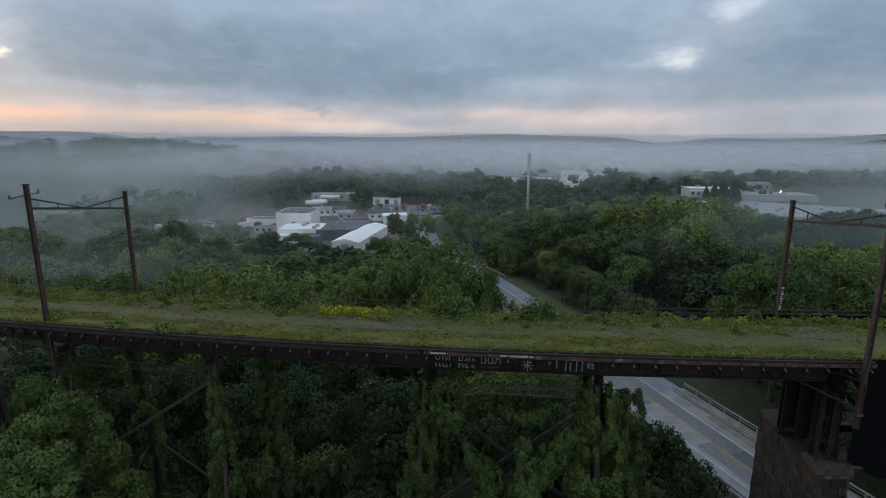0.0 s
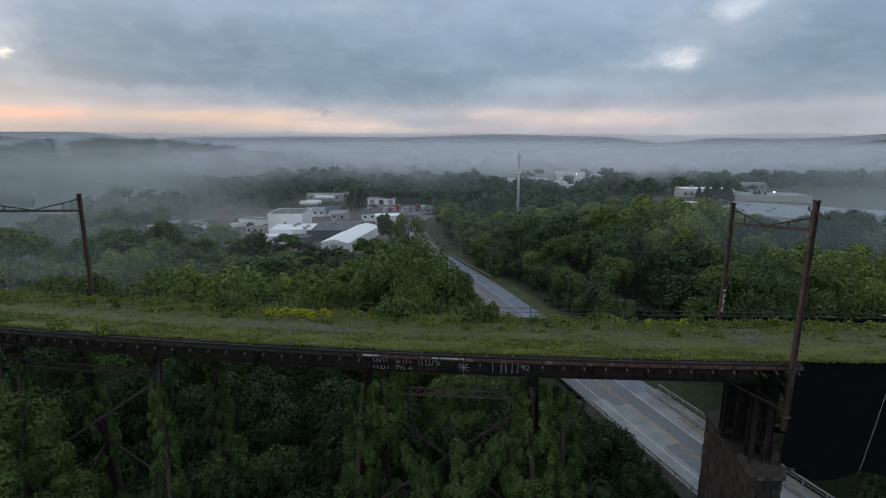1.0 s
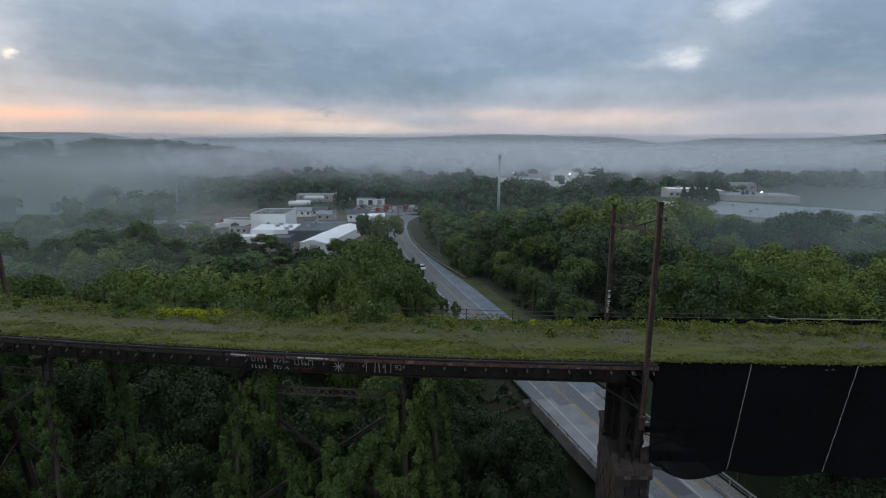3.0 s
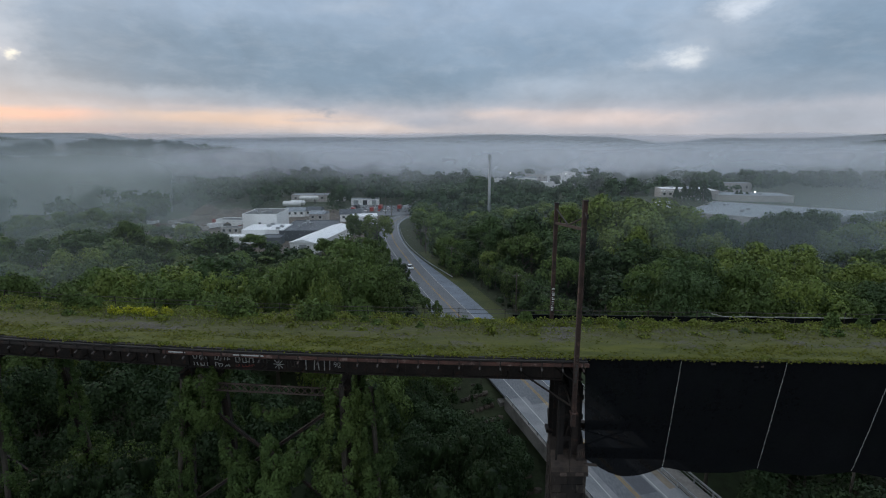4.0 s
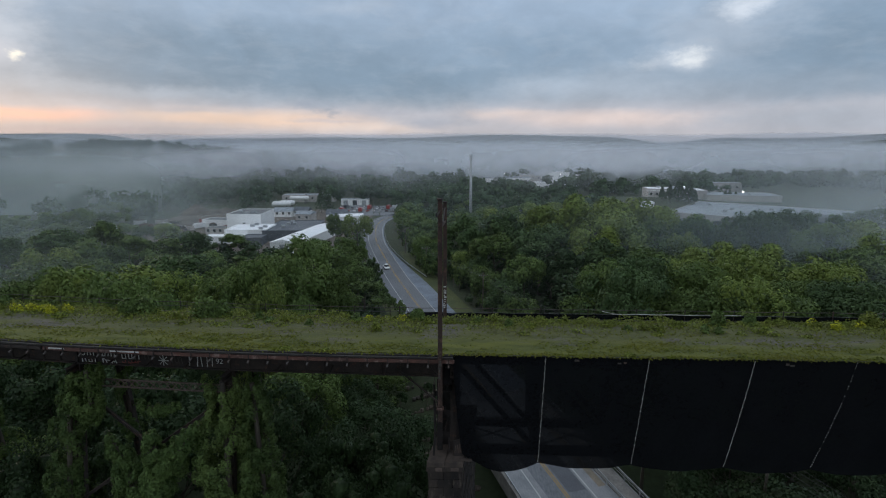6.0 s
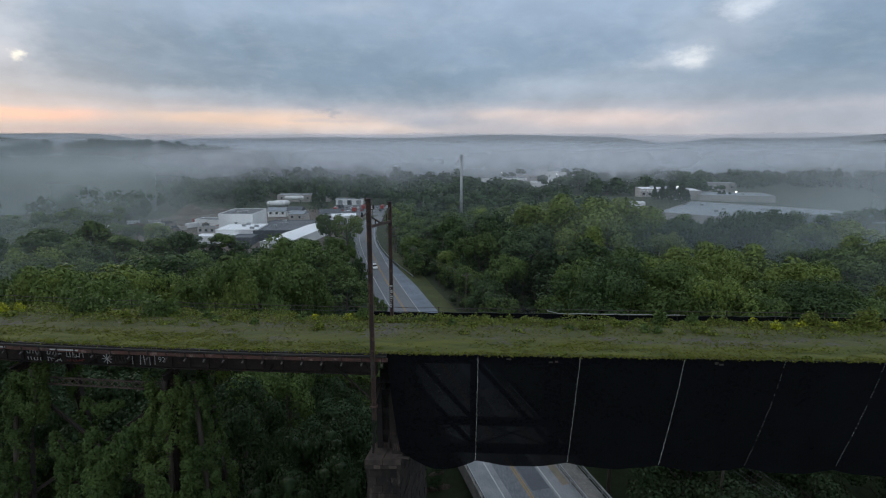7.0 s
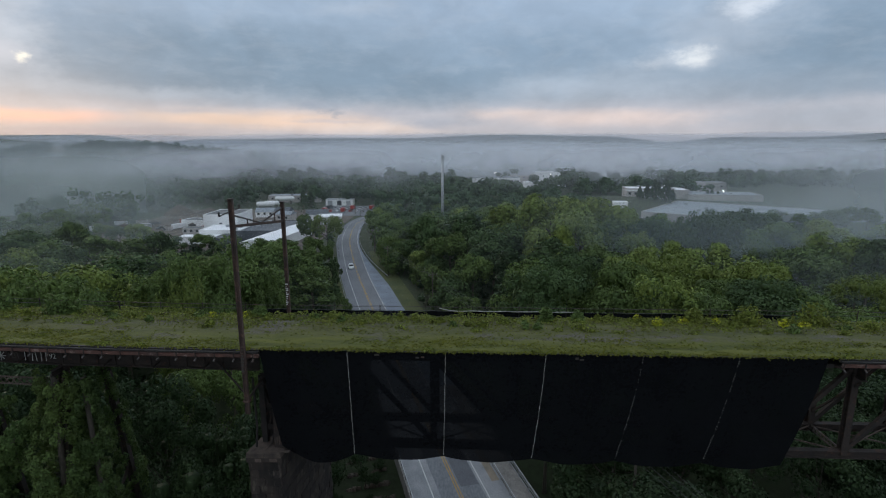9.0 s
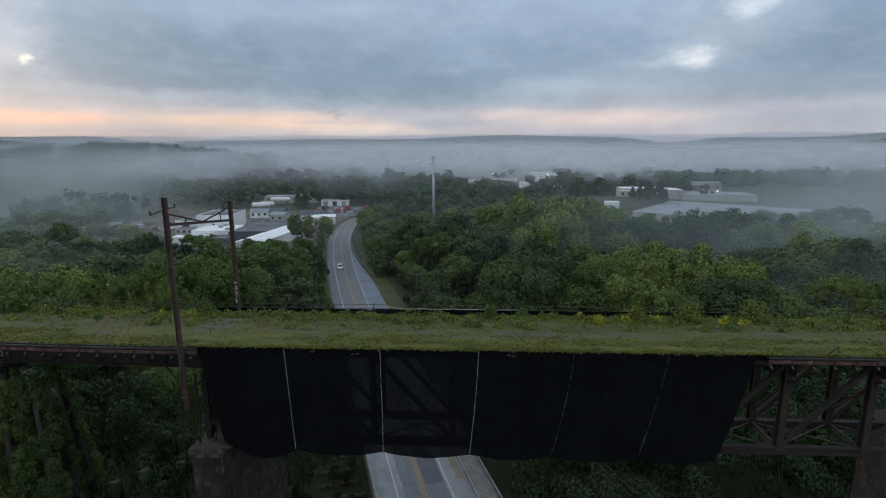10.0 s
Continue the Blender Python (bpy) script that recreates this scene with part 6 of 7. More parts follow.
    for x in (-30.1, -17.0):
        curtain("vine", [at(x, WIDE - GIRDER, 26.6), at(x, WIDE - 1.6, 19), at(x, WIDE - 0.6, 11), at(x, WIDE + 1, -5)], [0.6, 1.0, 1.3, 2.0], 3600, 0.30, "dark vine column on a rear trestle leg")
    curtain("vine", [at(-24.6, 1.6, 24.4), at(-22.6, 1.5, 23.9), at(-21.0, 1.5, 24.5)], [0.2, 0.5, 0.2], 1100, 0.24, "light vine strand along the laced strut")
    curtain("vine", [at(-47.6, 1.4, 25.4), at(-46.9, 0.8, 20), at(-46.6, 0.0, 12), at(-46.6, -1, -5)], [0.5, 1.2, 1.6, 2.4], 5400, 0.28, "green vine mantle on a trestle leg")
    curtain("vine", [at(-46.2, 6.6, 27.2), at(-46.1, 7.4, 21), at(-46.0, 8.4, 13), at(-46, 10.5, -5)], [0.8, 1.1, 1.3, 1.8], 4600, 0.28, "dark vine column behind the girder")
    curtain("vine", [at(-61.9, 2.3, 25.4), at(-61.8, 1.4, 20), at(-61.8, 0.5, 12), at(-61.8, -1.2, -5)], [0.7, 1.0, 1.4, 2.2], 4000, 0.28, "green vine mantle on a trestle leg")
    curtain("vine", [at(-60.1, 7.0, 26.4), at(-60.0, 7.8, 20), at(-60.0, 8.8, 12), at(-60, 10.6, -5)], [0.6, 1.0, 1.3, 1.8], 3600, 0.28, "dark vine column behind the girder")


vines()


# ---- growth on the deck ----
def deck_growth():
    rng = np.random.default_rng(17)
    n = 46000
    X = rng.uniform(-95, 75, n)
    O = np.where(rng.random(n) < 0.5, rng.uniform(0.2, 3.4, n), rng.beta(1.8, 0.9, n) * (WIDE - 0.4) + 0.2)
    dens = np.array([noise.noise(Vector((x * 0.10, o * 0.55, 7))) for x, o in zip(X, O)])
    keep = dens > rng.uniform(-0.6, 0.3, n)
    X, O = X[keep], O[keep]
    P = np.array([on_bridge(x, o, 30.04 + 0.10 * math.sin(math.pi * o / WIDE) - 0.045 * o) for x, o in zip(X, O)])
    h = rng.uniform(0.03, 0.09, len(P)) * np.where(O > 5.5, 1.7, 1.0)
    a = rng.uniform(0, 6.28, len(P))
    w = rng.uniform(0.03, 0.09, len(P))
    t = np.stack([np.cos(a), np.sin(a), np.zeros(len(P))], 1) * w[:, None]
    lean = rng.normal(size=(len(P), 3)) * 0.13
    up = np.stack([lean[:, 0], lean[:, 1], h], 1)
    V = np.stack([P - t, P + t, P + t * 0.6 + up, P - t * 0.5 + up * 0.9], 1).reshape(-1, 3)
    single("grass", quads("grass", V, np.arange(len(V)).reshape(-1, 4)), TUFTS, "yellow-green grass and moss tufts on old ballast", "grass", kind="stuff")

    n = 9000
    X, O = rng.uniform(-95, 75, n), rng.normal(0.16, 0.16, n)
    drift = np.array([noise.noise(Vector((x * 0.5, 0, 2))) + 0.6 * noise.noise(Vector((x * 2.1, 0, 5))) for x in X])
    keep = (drift > rng.uniform(-0.5, 0.5, n)) | ((X > 1) & (X < 42.5))
    X, O, drift = X[keep], np.where((X[keep] > 1) & (X[keep] < 42.5), O[keep] + 0.04, O[keep]), drift[keep]
    Z = 30.05 + np.clip(0.06 + 0.10 * drift, 0.01, 0.2) * rng.uniform(0.2, 1.0, len(X))
    P = np.array([on_bridge(x, o, z) for x, o, z in zip(X, O, Z)])
    V, F = leaf_quads(P, np.tile((0.0, -0.3, 1.0), (len(P), 1)), 0.10, rng, 1.9, 0.7)
    single("edge_moss", quads("edge_moss", V, F), TUFTS, "ragged moss and grass along the deck edge", "moss", kind="stuff")

    n = 36000
    X = rng.uniform(-95, 75, n)
    O = 5.2 + 4.0 * rng.beta(1.6, 0.9, n)
    top = np.array([max(0.0, 0.30 + 0.75 * noise.noise(Vector((x * 0.45, o * 0.5, 3))) + 0.35 * noise.noise(Vector((x * 1.7, o, 8)))) for x, o in zip(X, O)]) * np.clip((O - 4.6) / 2.2, 0.25, 1.0)
    Z = 30.06 + 0.10 * np.sin(np.pi * O / WIDE) - 0.045 * O + top * rng.uniform(0.15, 1.0, n)
    P = np.array([on_bridge(x, o, z) for x, o, z in zip(X, O, Z)])[top > 0.05]
    V, F = leaf_quads(P, np.tile((0.0, -0.2, 1.0), (len(P), 1)), 0.095, rng, 1.9, 0.5)
    single("weeds", quads("weeds", V, F), LEAF_WEED, "straggling yellow-green weeds along the deck", "weeds", kind="stuff")

    def weed(x, o, r, h, mat, label, cat, n, size):
        C = rng.normal(size=(n, 3))
        C /= np.linalg.norm(C, axis=1)[:, None]
        C[:, 2] = np.abs(C[:, 2])
        D = C.copy()
        C *= rng.uniform(0.35, 1.05, (n, 1)) * np.array((r, r * 0.8, h))
        V, F = leaf_quads(C, D, size, rng, 1.6, 0.5)
        t = thing("weed", on_bridge(x, o, 30.06 + 0.10 * math.sin(math.pi * o / WIDE) - 0.045 * o), label, cat, group="weeds on the deck")
        part("foliage", quads("foliage", V, F), mat, t, local=True)
        s = Shape()
        for _ in range(5):
            b = rng.uniform(0, 6.28)
            s.tube([(0, 0, -0.05), (math.cos(b) * r * 0.4, math.sin(b) * r * 0.4, h * 0.7)], [0.025, 0.01], 4)
        part("stem", s, BARK, t, local=True)
        return t

    x = -88.0
    while x < 72:
        o = rng.uniform(5.6, 9.1)
        big = rng.random()
        weed(x, o, rng.uniform(0.35, 0.8), rng.uniform(0.30, 0.75), LEAF_WEED if big < 0.6 else LEAF_MID, "low green weed clump rooted in ballast", "weed", 130, 0.15)
        x += rng.uniform(1.0, 2.4)
    x = -80.0
    while x < 70:
        weed(x, rng.uniform(0.15, 0.5) if rng.random() < 0.35 else rng.uniform(4.6, 6.4), rng.uniform(0.35, 0.8), rng.uniform(0.10, 0.25), LEAF_WEED, "small weed clump on mossy ballast", "weed", 70, 0.13)
        x += rng.uniform(2.0, 4.5)
    for x0, x1, count, o in ((-40.3, -34.6, 15, 7.2), (-8, -2, 2, 7.9), (30, 46, 7, 7.8)):
        for i in range(count):
            x = x0 + (x1 - x0) * (i + rng.uniform(0.1, 0.9)) / count
            weed(x, o + rng.uniform(-0.6, 0.6), rng.uniform(0.35, 0.6), rng.uniform(0.45, 0.75), FLOWER, "goldenrod clump in yellow flower", "flowering weed", 130, 0.13)
    for x, o, r, h in ((-21.6, 7.7, 1.35, 2.1), (-20.4, 8.3, 0.9, 1.5), (-28.0, 8.2, 1.3, 2.0), (-29.6, 8.4, 1.0, 1.6), (-45.3, 8.0, 1.1, 1.9), (-43.6, 8.3, 1.3, 1.5), (-2.5, 8.6, 0.7, 1.0),
                       (23.2, 8.2, 0.7, 1.3), (26.0, 8.4, 0.6, 0.9), (40.5, 8.5, 1.3, 1.6), (46, 8.6, 1.5, 1.8), (36, 8.6, 0.9, 1.2)):
        weed(x, o, r, h, LEAF_MID if x < 30 else LEAF_WEED, "bushy green sapling growing at the deck edge", "sapling", 620, 0.17)
    for x, o in ((-61.3, 1.1), (-50.6, 0.2), (-55, 0.5)):
        weed(x, o, 0.9, 0.7, LEAF_LIGHT, "bright weed clump spilling over the edge timber", "weed", 260, 0.16)
    t = thing("scrap_bracket", on_bridge(46.5, 0.1, 30.0), "bent rusty steel bracket on the deck edge", "scrap metal")
    part("arm", Shape().beam((0, 0, 0), (0.9, 0, 0.75), 0.05, 0.06), RUST, t, local=True)
    part("arm", Shape().beam((0.9, 0, 0.75), (0.95, 0, 0.3), 0.04, 0.05), RUST, t, local=True)


deck_growth()


# ================= valley buildings =================
def building(name, cx, cy, w, d, h, turn, wall, roof, label, category="industrial building", windows=0, gable=0.0, base=0.0, doors=0, group=""):
    """Walls, a roof with a rim or a gable, and openings in the wall that faces the viaduct."""
    t = thing(name, (cx, cy, base), label, category, group)
    t.rotation_euler = (0, 0, radians(turn))
    part("wall", Shape().box(-w / 2, w / 2, -d / 2, d / 2, -5.0 if base else -1.0, h), wall, t, local=True)
    if gable:
        s = Shape().add([(-w / 2 - 0.4, -d / 2 - 0.4, h), (w / 2 + 0.4, -d / 2 - 0.4, h), (w / 2 + 0.4, d / 2 + 0.4, h), (-w / 2 - 0.4, d / 2 + 0.4, h),
                         (-w / 2 - 0.4 if w >= d else 0, 0 if w >= d else -d / 2 - 0.4, h + gable), (w / 2 + 0.4 if w >= d else 0, 0 if w >= d else d / 2 + 0.4, h + gable)],
                        [(0, 1, 5, 4), (2, 3, 4, 5), (0, 4, 3), (1, 2, 5), (0, 3, 2, 1)] if w >= d else [(1, 2, 5, 4), (3, 0, 4, 5), (0, 1, 4), (2, 3, 5), (0, 3, 2, 1)])
        part("roof", s, roof, t, local=True)
    else:
        r = part("roof", Shape().box(-w / 2 + 0.05, w / 2 - 0.05, -d / 2 + 0.05, d / 2 - 0.05, h + 0.004, h + 0.12), roof, t, local=True)
        rim = Shape()
        for x0, x1, y0, y1 in ((-w / 2 - 0.1, w / 2 + 0.1, -d / 2 - 0.1, -d / 2 + 0.15), (-w / 2 - 0.1, w / 2 + 0.1, d / 2 - 0.15, d / 2 + 0.1),
                               (-w / 2 - 0.1, -w / 2 + 0.15, -d / 2 + 0.15, d / 2 - 0.15), (w / 2 - 0.15, w / 2 + 0.1, -d / 2 + 0.15, d / 2 - 0.15)):
            rim.box(x0, x1, y0, y1, h - 0.1, h + 0.35)
        part("parapet", rim, wall, r, local=True)
        if w * d > 250:
            rr = np.random.default_rng(int(abs(cx) * 7 + cy))
            for _ in range(4 if w * d < 2500 else 9):
                x, y = rr.uniform(-w * 0.4, w * 0.4), rr.uniform(-d * 0.4, d * 0.4)
                part("roof_unit", Shape().box(x - 0.9, x + 0.9, y - 0.7, y + 0.7, h + 0.13, h + 1.2), GALV, r, local=True)
    for i in range(windows):
        x = -w / 2 + w * (i + 0.5) / windows
        f = part("window", Shape().box(x - 0.75, x + 0.75, -d / 2 - 0.06, -d / 2 - 0.003, h * 0.45, h * 0.45 + 1.5), GALV, t, local=True)
        part("pane", Shape().box(x - 0.62, x + 0.62, -d / 2 - 0.075, -d / 2 - 0.062, h * 0.45 + 0.12, h * 0.45 + 1.38), WINDOW_DARK, f, local=True)
    for i in range(doors):
        x = -w / 2 + w * (i + 0.5) / doors
        part("loading_door", Shape().box(x - 1.6, x + 1.6, -d / 2 - 0.05, -d / 2 - 0.003, 0.1, 3.6), CAR_DARK if i % 2 else GALV, t, local=True)
    return t


building("industrial_building", -102.8, 233.2, 17, 22, 9.8, 2, WHITE_WALL, SLATE_ROOF, "white flat-roofed factory block above its annexes", windows=1)
building("industrial_building", -95.3, 212.6, 19, 18, 5.0, 3, WHITE_WALL, WHITE_ROOF, "low white-roofed factory annexe")
building("industrial_building", -102, 199.5, 17, 7, 3.2, 3, WHITE_WALL, WHITE_ROOF, "small white-roofed shed by the factory")
building("industrial_building", -76.5, 221, 23, 33, 4.6, 3, DARK_ROOF, DARK_ROOF, "low dark-roofed workshop beside the factory")
building("industrial_building", -88, 196.5, 9, 9, 3.4, 3, DARK_ROOF, DARK_ROOF, "low dark-roofed lean-to by the factory")
building("industrial_building", -65.2, 199, 11.5, 45, 4.4, -9, WHITE_WALL, WHITE_ROOF, "long white metal warehouse with low gable", gable=1.5, doors=1)
building("industrial_building", -124, 246, 18, 9, 4.0, -10, WHITE_WALL, SLATE_ROOF, "long low white storage shed")
building("industrial_building", -117, 224, 9, 7, 3.0, 0, TAN_WALL, SLATE_ROOF, "low tan yard office", windows=3)
building("house", -103, 288, 11, 8, 3.4, 5, WHITE_WALL, GREY_ROOF, "white gabled house beyond the factory", "house", windows=3, gable=2.2)
building("house", -92, 290, 9, 8, 3.4, -8, WHITE_WALL, DARK_ROOF, "white gabled house beyond the factory", "house", windows=3, gable=2.4)
building("house", -84, 268, 9, 9, 4.5, -8, TAN_WALL, GREY_ROOF, "pale box-shaped house beyond the factory", "house", windows=2, gable=1.6)
building("house", -66, 270, 12, 9, 4.2, 10, WHITE_WALL, DARK_ROOF, "white gabled house by the road", "house", windows=3, gable=2.6)
building("industrial_building", -56, 260, 13, 9, 4.5, 12, WHITE_WALL, WHITE_ROOF, "pale metal shed at the road bend", gable=1.0, doors=1)
building("industrial_building", -110, 375, 40, 14, 5, 3, TAN_WALL, GREY_ROOF, "tan depot building behind the tanks", windows=6)
building("industrial_building", -70, 352, 20, 10, 4, 4, WHITE_WALL, GREY_ROOF, "white garage by the parking lot", doors=3)
building("warehouse", 153.6, 220, 73, 61, 5.8, -38, TAN_WALL, GREY_ROOF, "huge flat grey-roofed warehouse in mist", "warehouse", doors=5, base=6.2)
building("warehouse", 132.7, 285, 27, 14, 3.6, -6, TAN_WALL, WHITE_ROOF, "long pale warehouse in mist", "warehouse", base=14.4)
building("warehouse", 124.0, 277.6, 13.6, 7, 3.8, -6, TAN_WALL, WHITE_ROOF, "small tan office wing of the warehouse", "warehouse", windows=4, base=13.2)
building("warehouse", 193, 318, 45, 24, 3.0, -10, TAN_WALL, GREY_ROOF, "long low pale warehouse in mist", "warehouse", base=8.4)
building("warehouse", 160, 330, 28, 22, 4.0, -8, TAN_WALL, WHITE_ROOF, "long white-roofed hall in mist", "warehouse", base=9.5)
building("warehouse", 208, 366, 22, 10, 6.4, -4, TAN_WALL, GREY_ROOF, "pinkish storage hall in mist", "warehouse", windows=3, base=9.0)
building("warehouse", 94, 472, 24, 12, 8.0, 4, WHITE_WALL, WHITE_ROOF, "white hall among trees", "warehouse", windows=4)
building("warehouse", 140, 500, 36, 14, 7.0, 0, WHITE_WALL, WHITE_ROOF, "white low hall among trees", "warehouse", windows=6)
building("warehouse", 165, 590, 60, 22, 9.0, 0, WHITE_WALL, GREY_ROOF, "pale apartment block in mist", "apartment block", windows=10)
building("warehouse", 105, 600, 40, 18, 8.0, 0, TAN_WALL, GREY_ROOF, "tan apartment block in mist", "apartment block", windows=8)
building("warehouse", 60, 620, 50, 16, 8.0, 0, TAN_WALL, GREY_ROOF, "tan apartment block in mist", "apartment block", windows=8)
building("shed", 98, 226, 6.6, 5.2, 3.4, -8, WHITE_WALL, WHITE_ROOF, "white canopy shed beside parked cars", "shed", base=12.6)
# the far town behind the phone mast
for x, y, w, d, h, wall, roof, label in ((118, 560, 30, 14, 9, WHITE_WALL, WHITE_ROOF, "white-roofed hall of the far town"), (88, 545, 22, 12, 7, TAN_WALL, GREY_ROOF, "low tan hall of the far town"),
                                         (128, 520, 14, 10, 6, WHITE_WALL, GREY_ROOF, "small white building of the far town"), (190, 560, 24, 10, 6, WHITE_WALL, GREY_ROOF, "small white building of the far town"),
                                         (160, 540, 16, 9, 5, WHITE_WALL, WHITE_ROOF, "small white building of the far town"), (75, 500, 12, 8, 6, WHITE_WALL, DARK_ROOF, "small white building of the far town")):
    building("hall", x, y, w, d, h, 3, wall, roof, label, "building", windows=4, base=float(ground_z(x, y)) + 4.0, group="far town buildings")
for i in range(11):
    x = 34 + i * 4.6
    building("house", x, 500 + (i * 37 % 11), 3.4 + (i * 7 % 3), 6, 4.2, (i * 53 % 20) - 10, WHITE_WALL, GREY_ROOF, "small white house in a far row", "house", gable=1.4, base=float(ground_z(x, 505)) + 6.0, group="far town buildings")
rng = np.random.default_rng(61)
for i in range(8):
    x, y = -700 + rng.uniform(-150, 320), 800 + rng.uniform(-90, 120)
    building("house", x, y, rng.uniform(11, 20), 9, rng.uniform(5, 7), rng.uniform(-30, 30), TAN_WALL, GREY_ROOF, "pale house on the misty hillside", "house", windows=3, gable=2.6,
             base=float(ground_z(x, y)) + 5.0, group="hillside houses")


def tank(x, y, length, r, z, turn):
    t = thing("storage_tank", (x, y, 0), "white horizontal gas storage tank on saddles", "storage tank", group="gas tanks")
    t.rotation_euler = (0, 0, radians(turn))
    part("shell", Shape().tube([(-length / 2, 0, z)] + [(-length / 2 + r * 0.8 * (1 - math.cos(a)), 0, z) for a in (0.5, 1.0, 1.5)] + [(length / 2 - r * 0.8 * (1 - math.cos(a)), 0, z) for a in (1.5, 1.0, 0.5)] + [(length / 2, 0, z)],
                                [r * 0.1, r * 0.5, r * 0.85, r, r, r * 0.85, r * 0.5, r * 0.1], 14), TANK_WHITE, t, local=True, smooth=True)
    for x2 in (-length * 0.3, length * 0.3):
        part("saddle", Shape().box(x2 - 0.3, x2 + 0.3, -r * 0.8, r * 0.8, -0.2, z - r * 0.5), CONCRETE, t, local=True)
    part("valve_stack", Shape().tube([(-length * 0.25, 0, z + r), (-length * 0.25, 0, z + r + 1.2)], 0.15, 6), GALV, t, local=True)
    return t


tank(-118, 329, 13, 1.9, 3.0, 2)
tank(-116, 336, 11, 1.7, 3.0, 2)
tank(-113, 356, 15, 1.7, 4.2, -3)


def rubble_pile(x, y, r, h, seed):
    n = 28
    V, F = [], []
    for j in range(9):
        f = j / 8
        for i in range(n):
            a = 2 * math.pi * i / n
            k = r * (1 - f) * (1 + 0.18 * noise.noise(Vector((math.cos(a) * 2, math.sin(a) * 2, seed))))
            V.append((x + k * math.cos(a) * 1.4, y + k * math.sin(a), h * f ** 0.8 + 0.5 * noise.noise(Vector((math.cos(a) * k, math.sin(a) * k, seed))) - 0.3))
    for j in range(8):
        for i in range(n):
            F.append((j * n + i, j * n + (i + 1) % n, (j + 1) * n + (i + 1) % n, (j + 1) * n + i))
    return single("rubble_pile", quads("rubble_pile", V, F), RUBBLE, "brown rubble and gravel heap in the yard", "rubble heap", group="yard heaps", smooth=True)


rubble_pile(-162, 296, 8, 7.0, 1)
rubble_pile(-146, 302, 7, 4.0, 2)
rubble_pile(-152, 268, 5, 2.4, 3)
rubble_pile(-150, 250, 4, 2.0, 4)


def skip_container(x, y, turn, mat, word):
    t = thing("scrap_container", (x, y, 0), "%s steel scrap container standing in the works yard" % word, "container", group="yard containers")
    t.rotation_euler = (0, 0, radians(turn))
    s = Shape().box(-3, 3, -1.2, 1.2, 0.15, 0.3)
    for x0, x1, y0, y1 in ((-3, 3, -1.2, -1.12), (-3, 3, 1.12, 1.2), (-3, -2.92, -1.12, 1.12), (2.92, 3, -1.12, 1.12)):
        s.box(x0, x1, y0, y1, 0.3, 2.3)
    part("body", s, mat, t, local=True)
    for i in range(7):
        part("rib", Shape().box(-2.8 + i * 0.9, -2.65 + i * 0.9, -1.3, -1.203, 0.2, 2.3), mat, t, local=True)
    part("load", Shape().add([(-2.8, -1.1, 2.0), (2.8, -1.1, 2.1), (2.8, 1.1, 2.0), (-2.8, 1.1, 2.2), (-0.8, 0.2, 3.1), (1.2, -0.1, 2.8)],
                             [(0, 1, 5, 4), (1, 2, 5), (2, 3, 4, 5), (3, 0, 4)]), RUBBLE, t, local=True)


rng = np.random.default_rng(67)
for i in range(14):
    m, w = ((CAR_RED, "red"), (RUST_RED, "rusty"), (CAR_WHITE, "white"), (TAN_WALL, "tan"), (CAR_DARK, "dark"))[i % 5]
    skip_container(-172 + 11 * (i % 7) + rng.uniform(-3, 3), 238 + 17 * (i // 7) + rng.uniform(-6, 6), rng.uniform(-40, 40), m, w)
single("yard", Shape().box(-170, -48, 176, 322, -0.3, 0.01), RUBBLE, "bare gravel works yard", "yard", kind="structure")
single("parking_lot", Shape().box(-78, -30, 292, 345, -0.3, 0.02), ASPHALT, "asphalt parking lot at the bend", "parking lot", kind="structure")


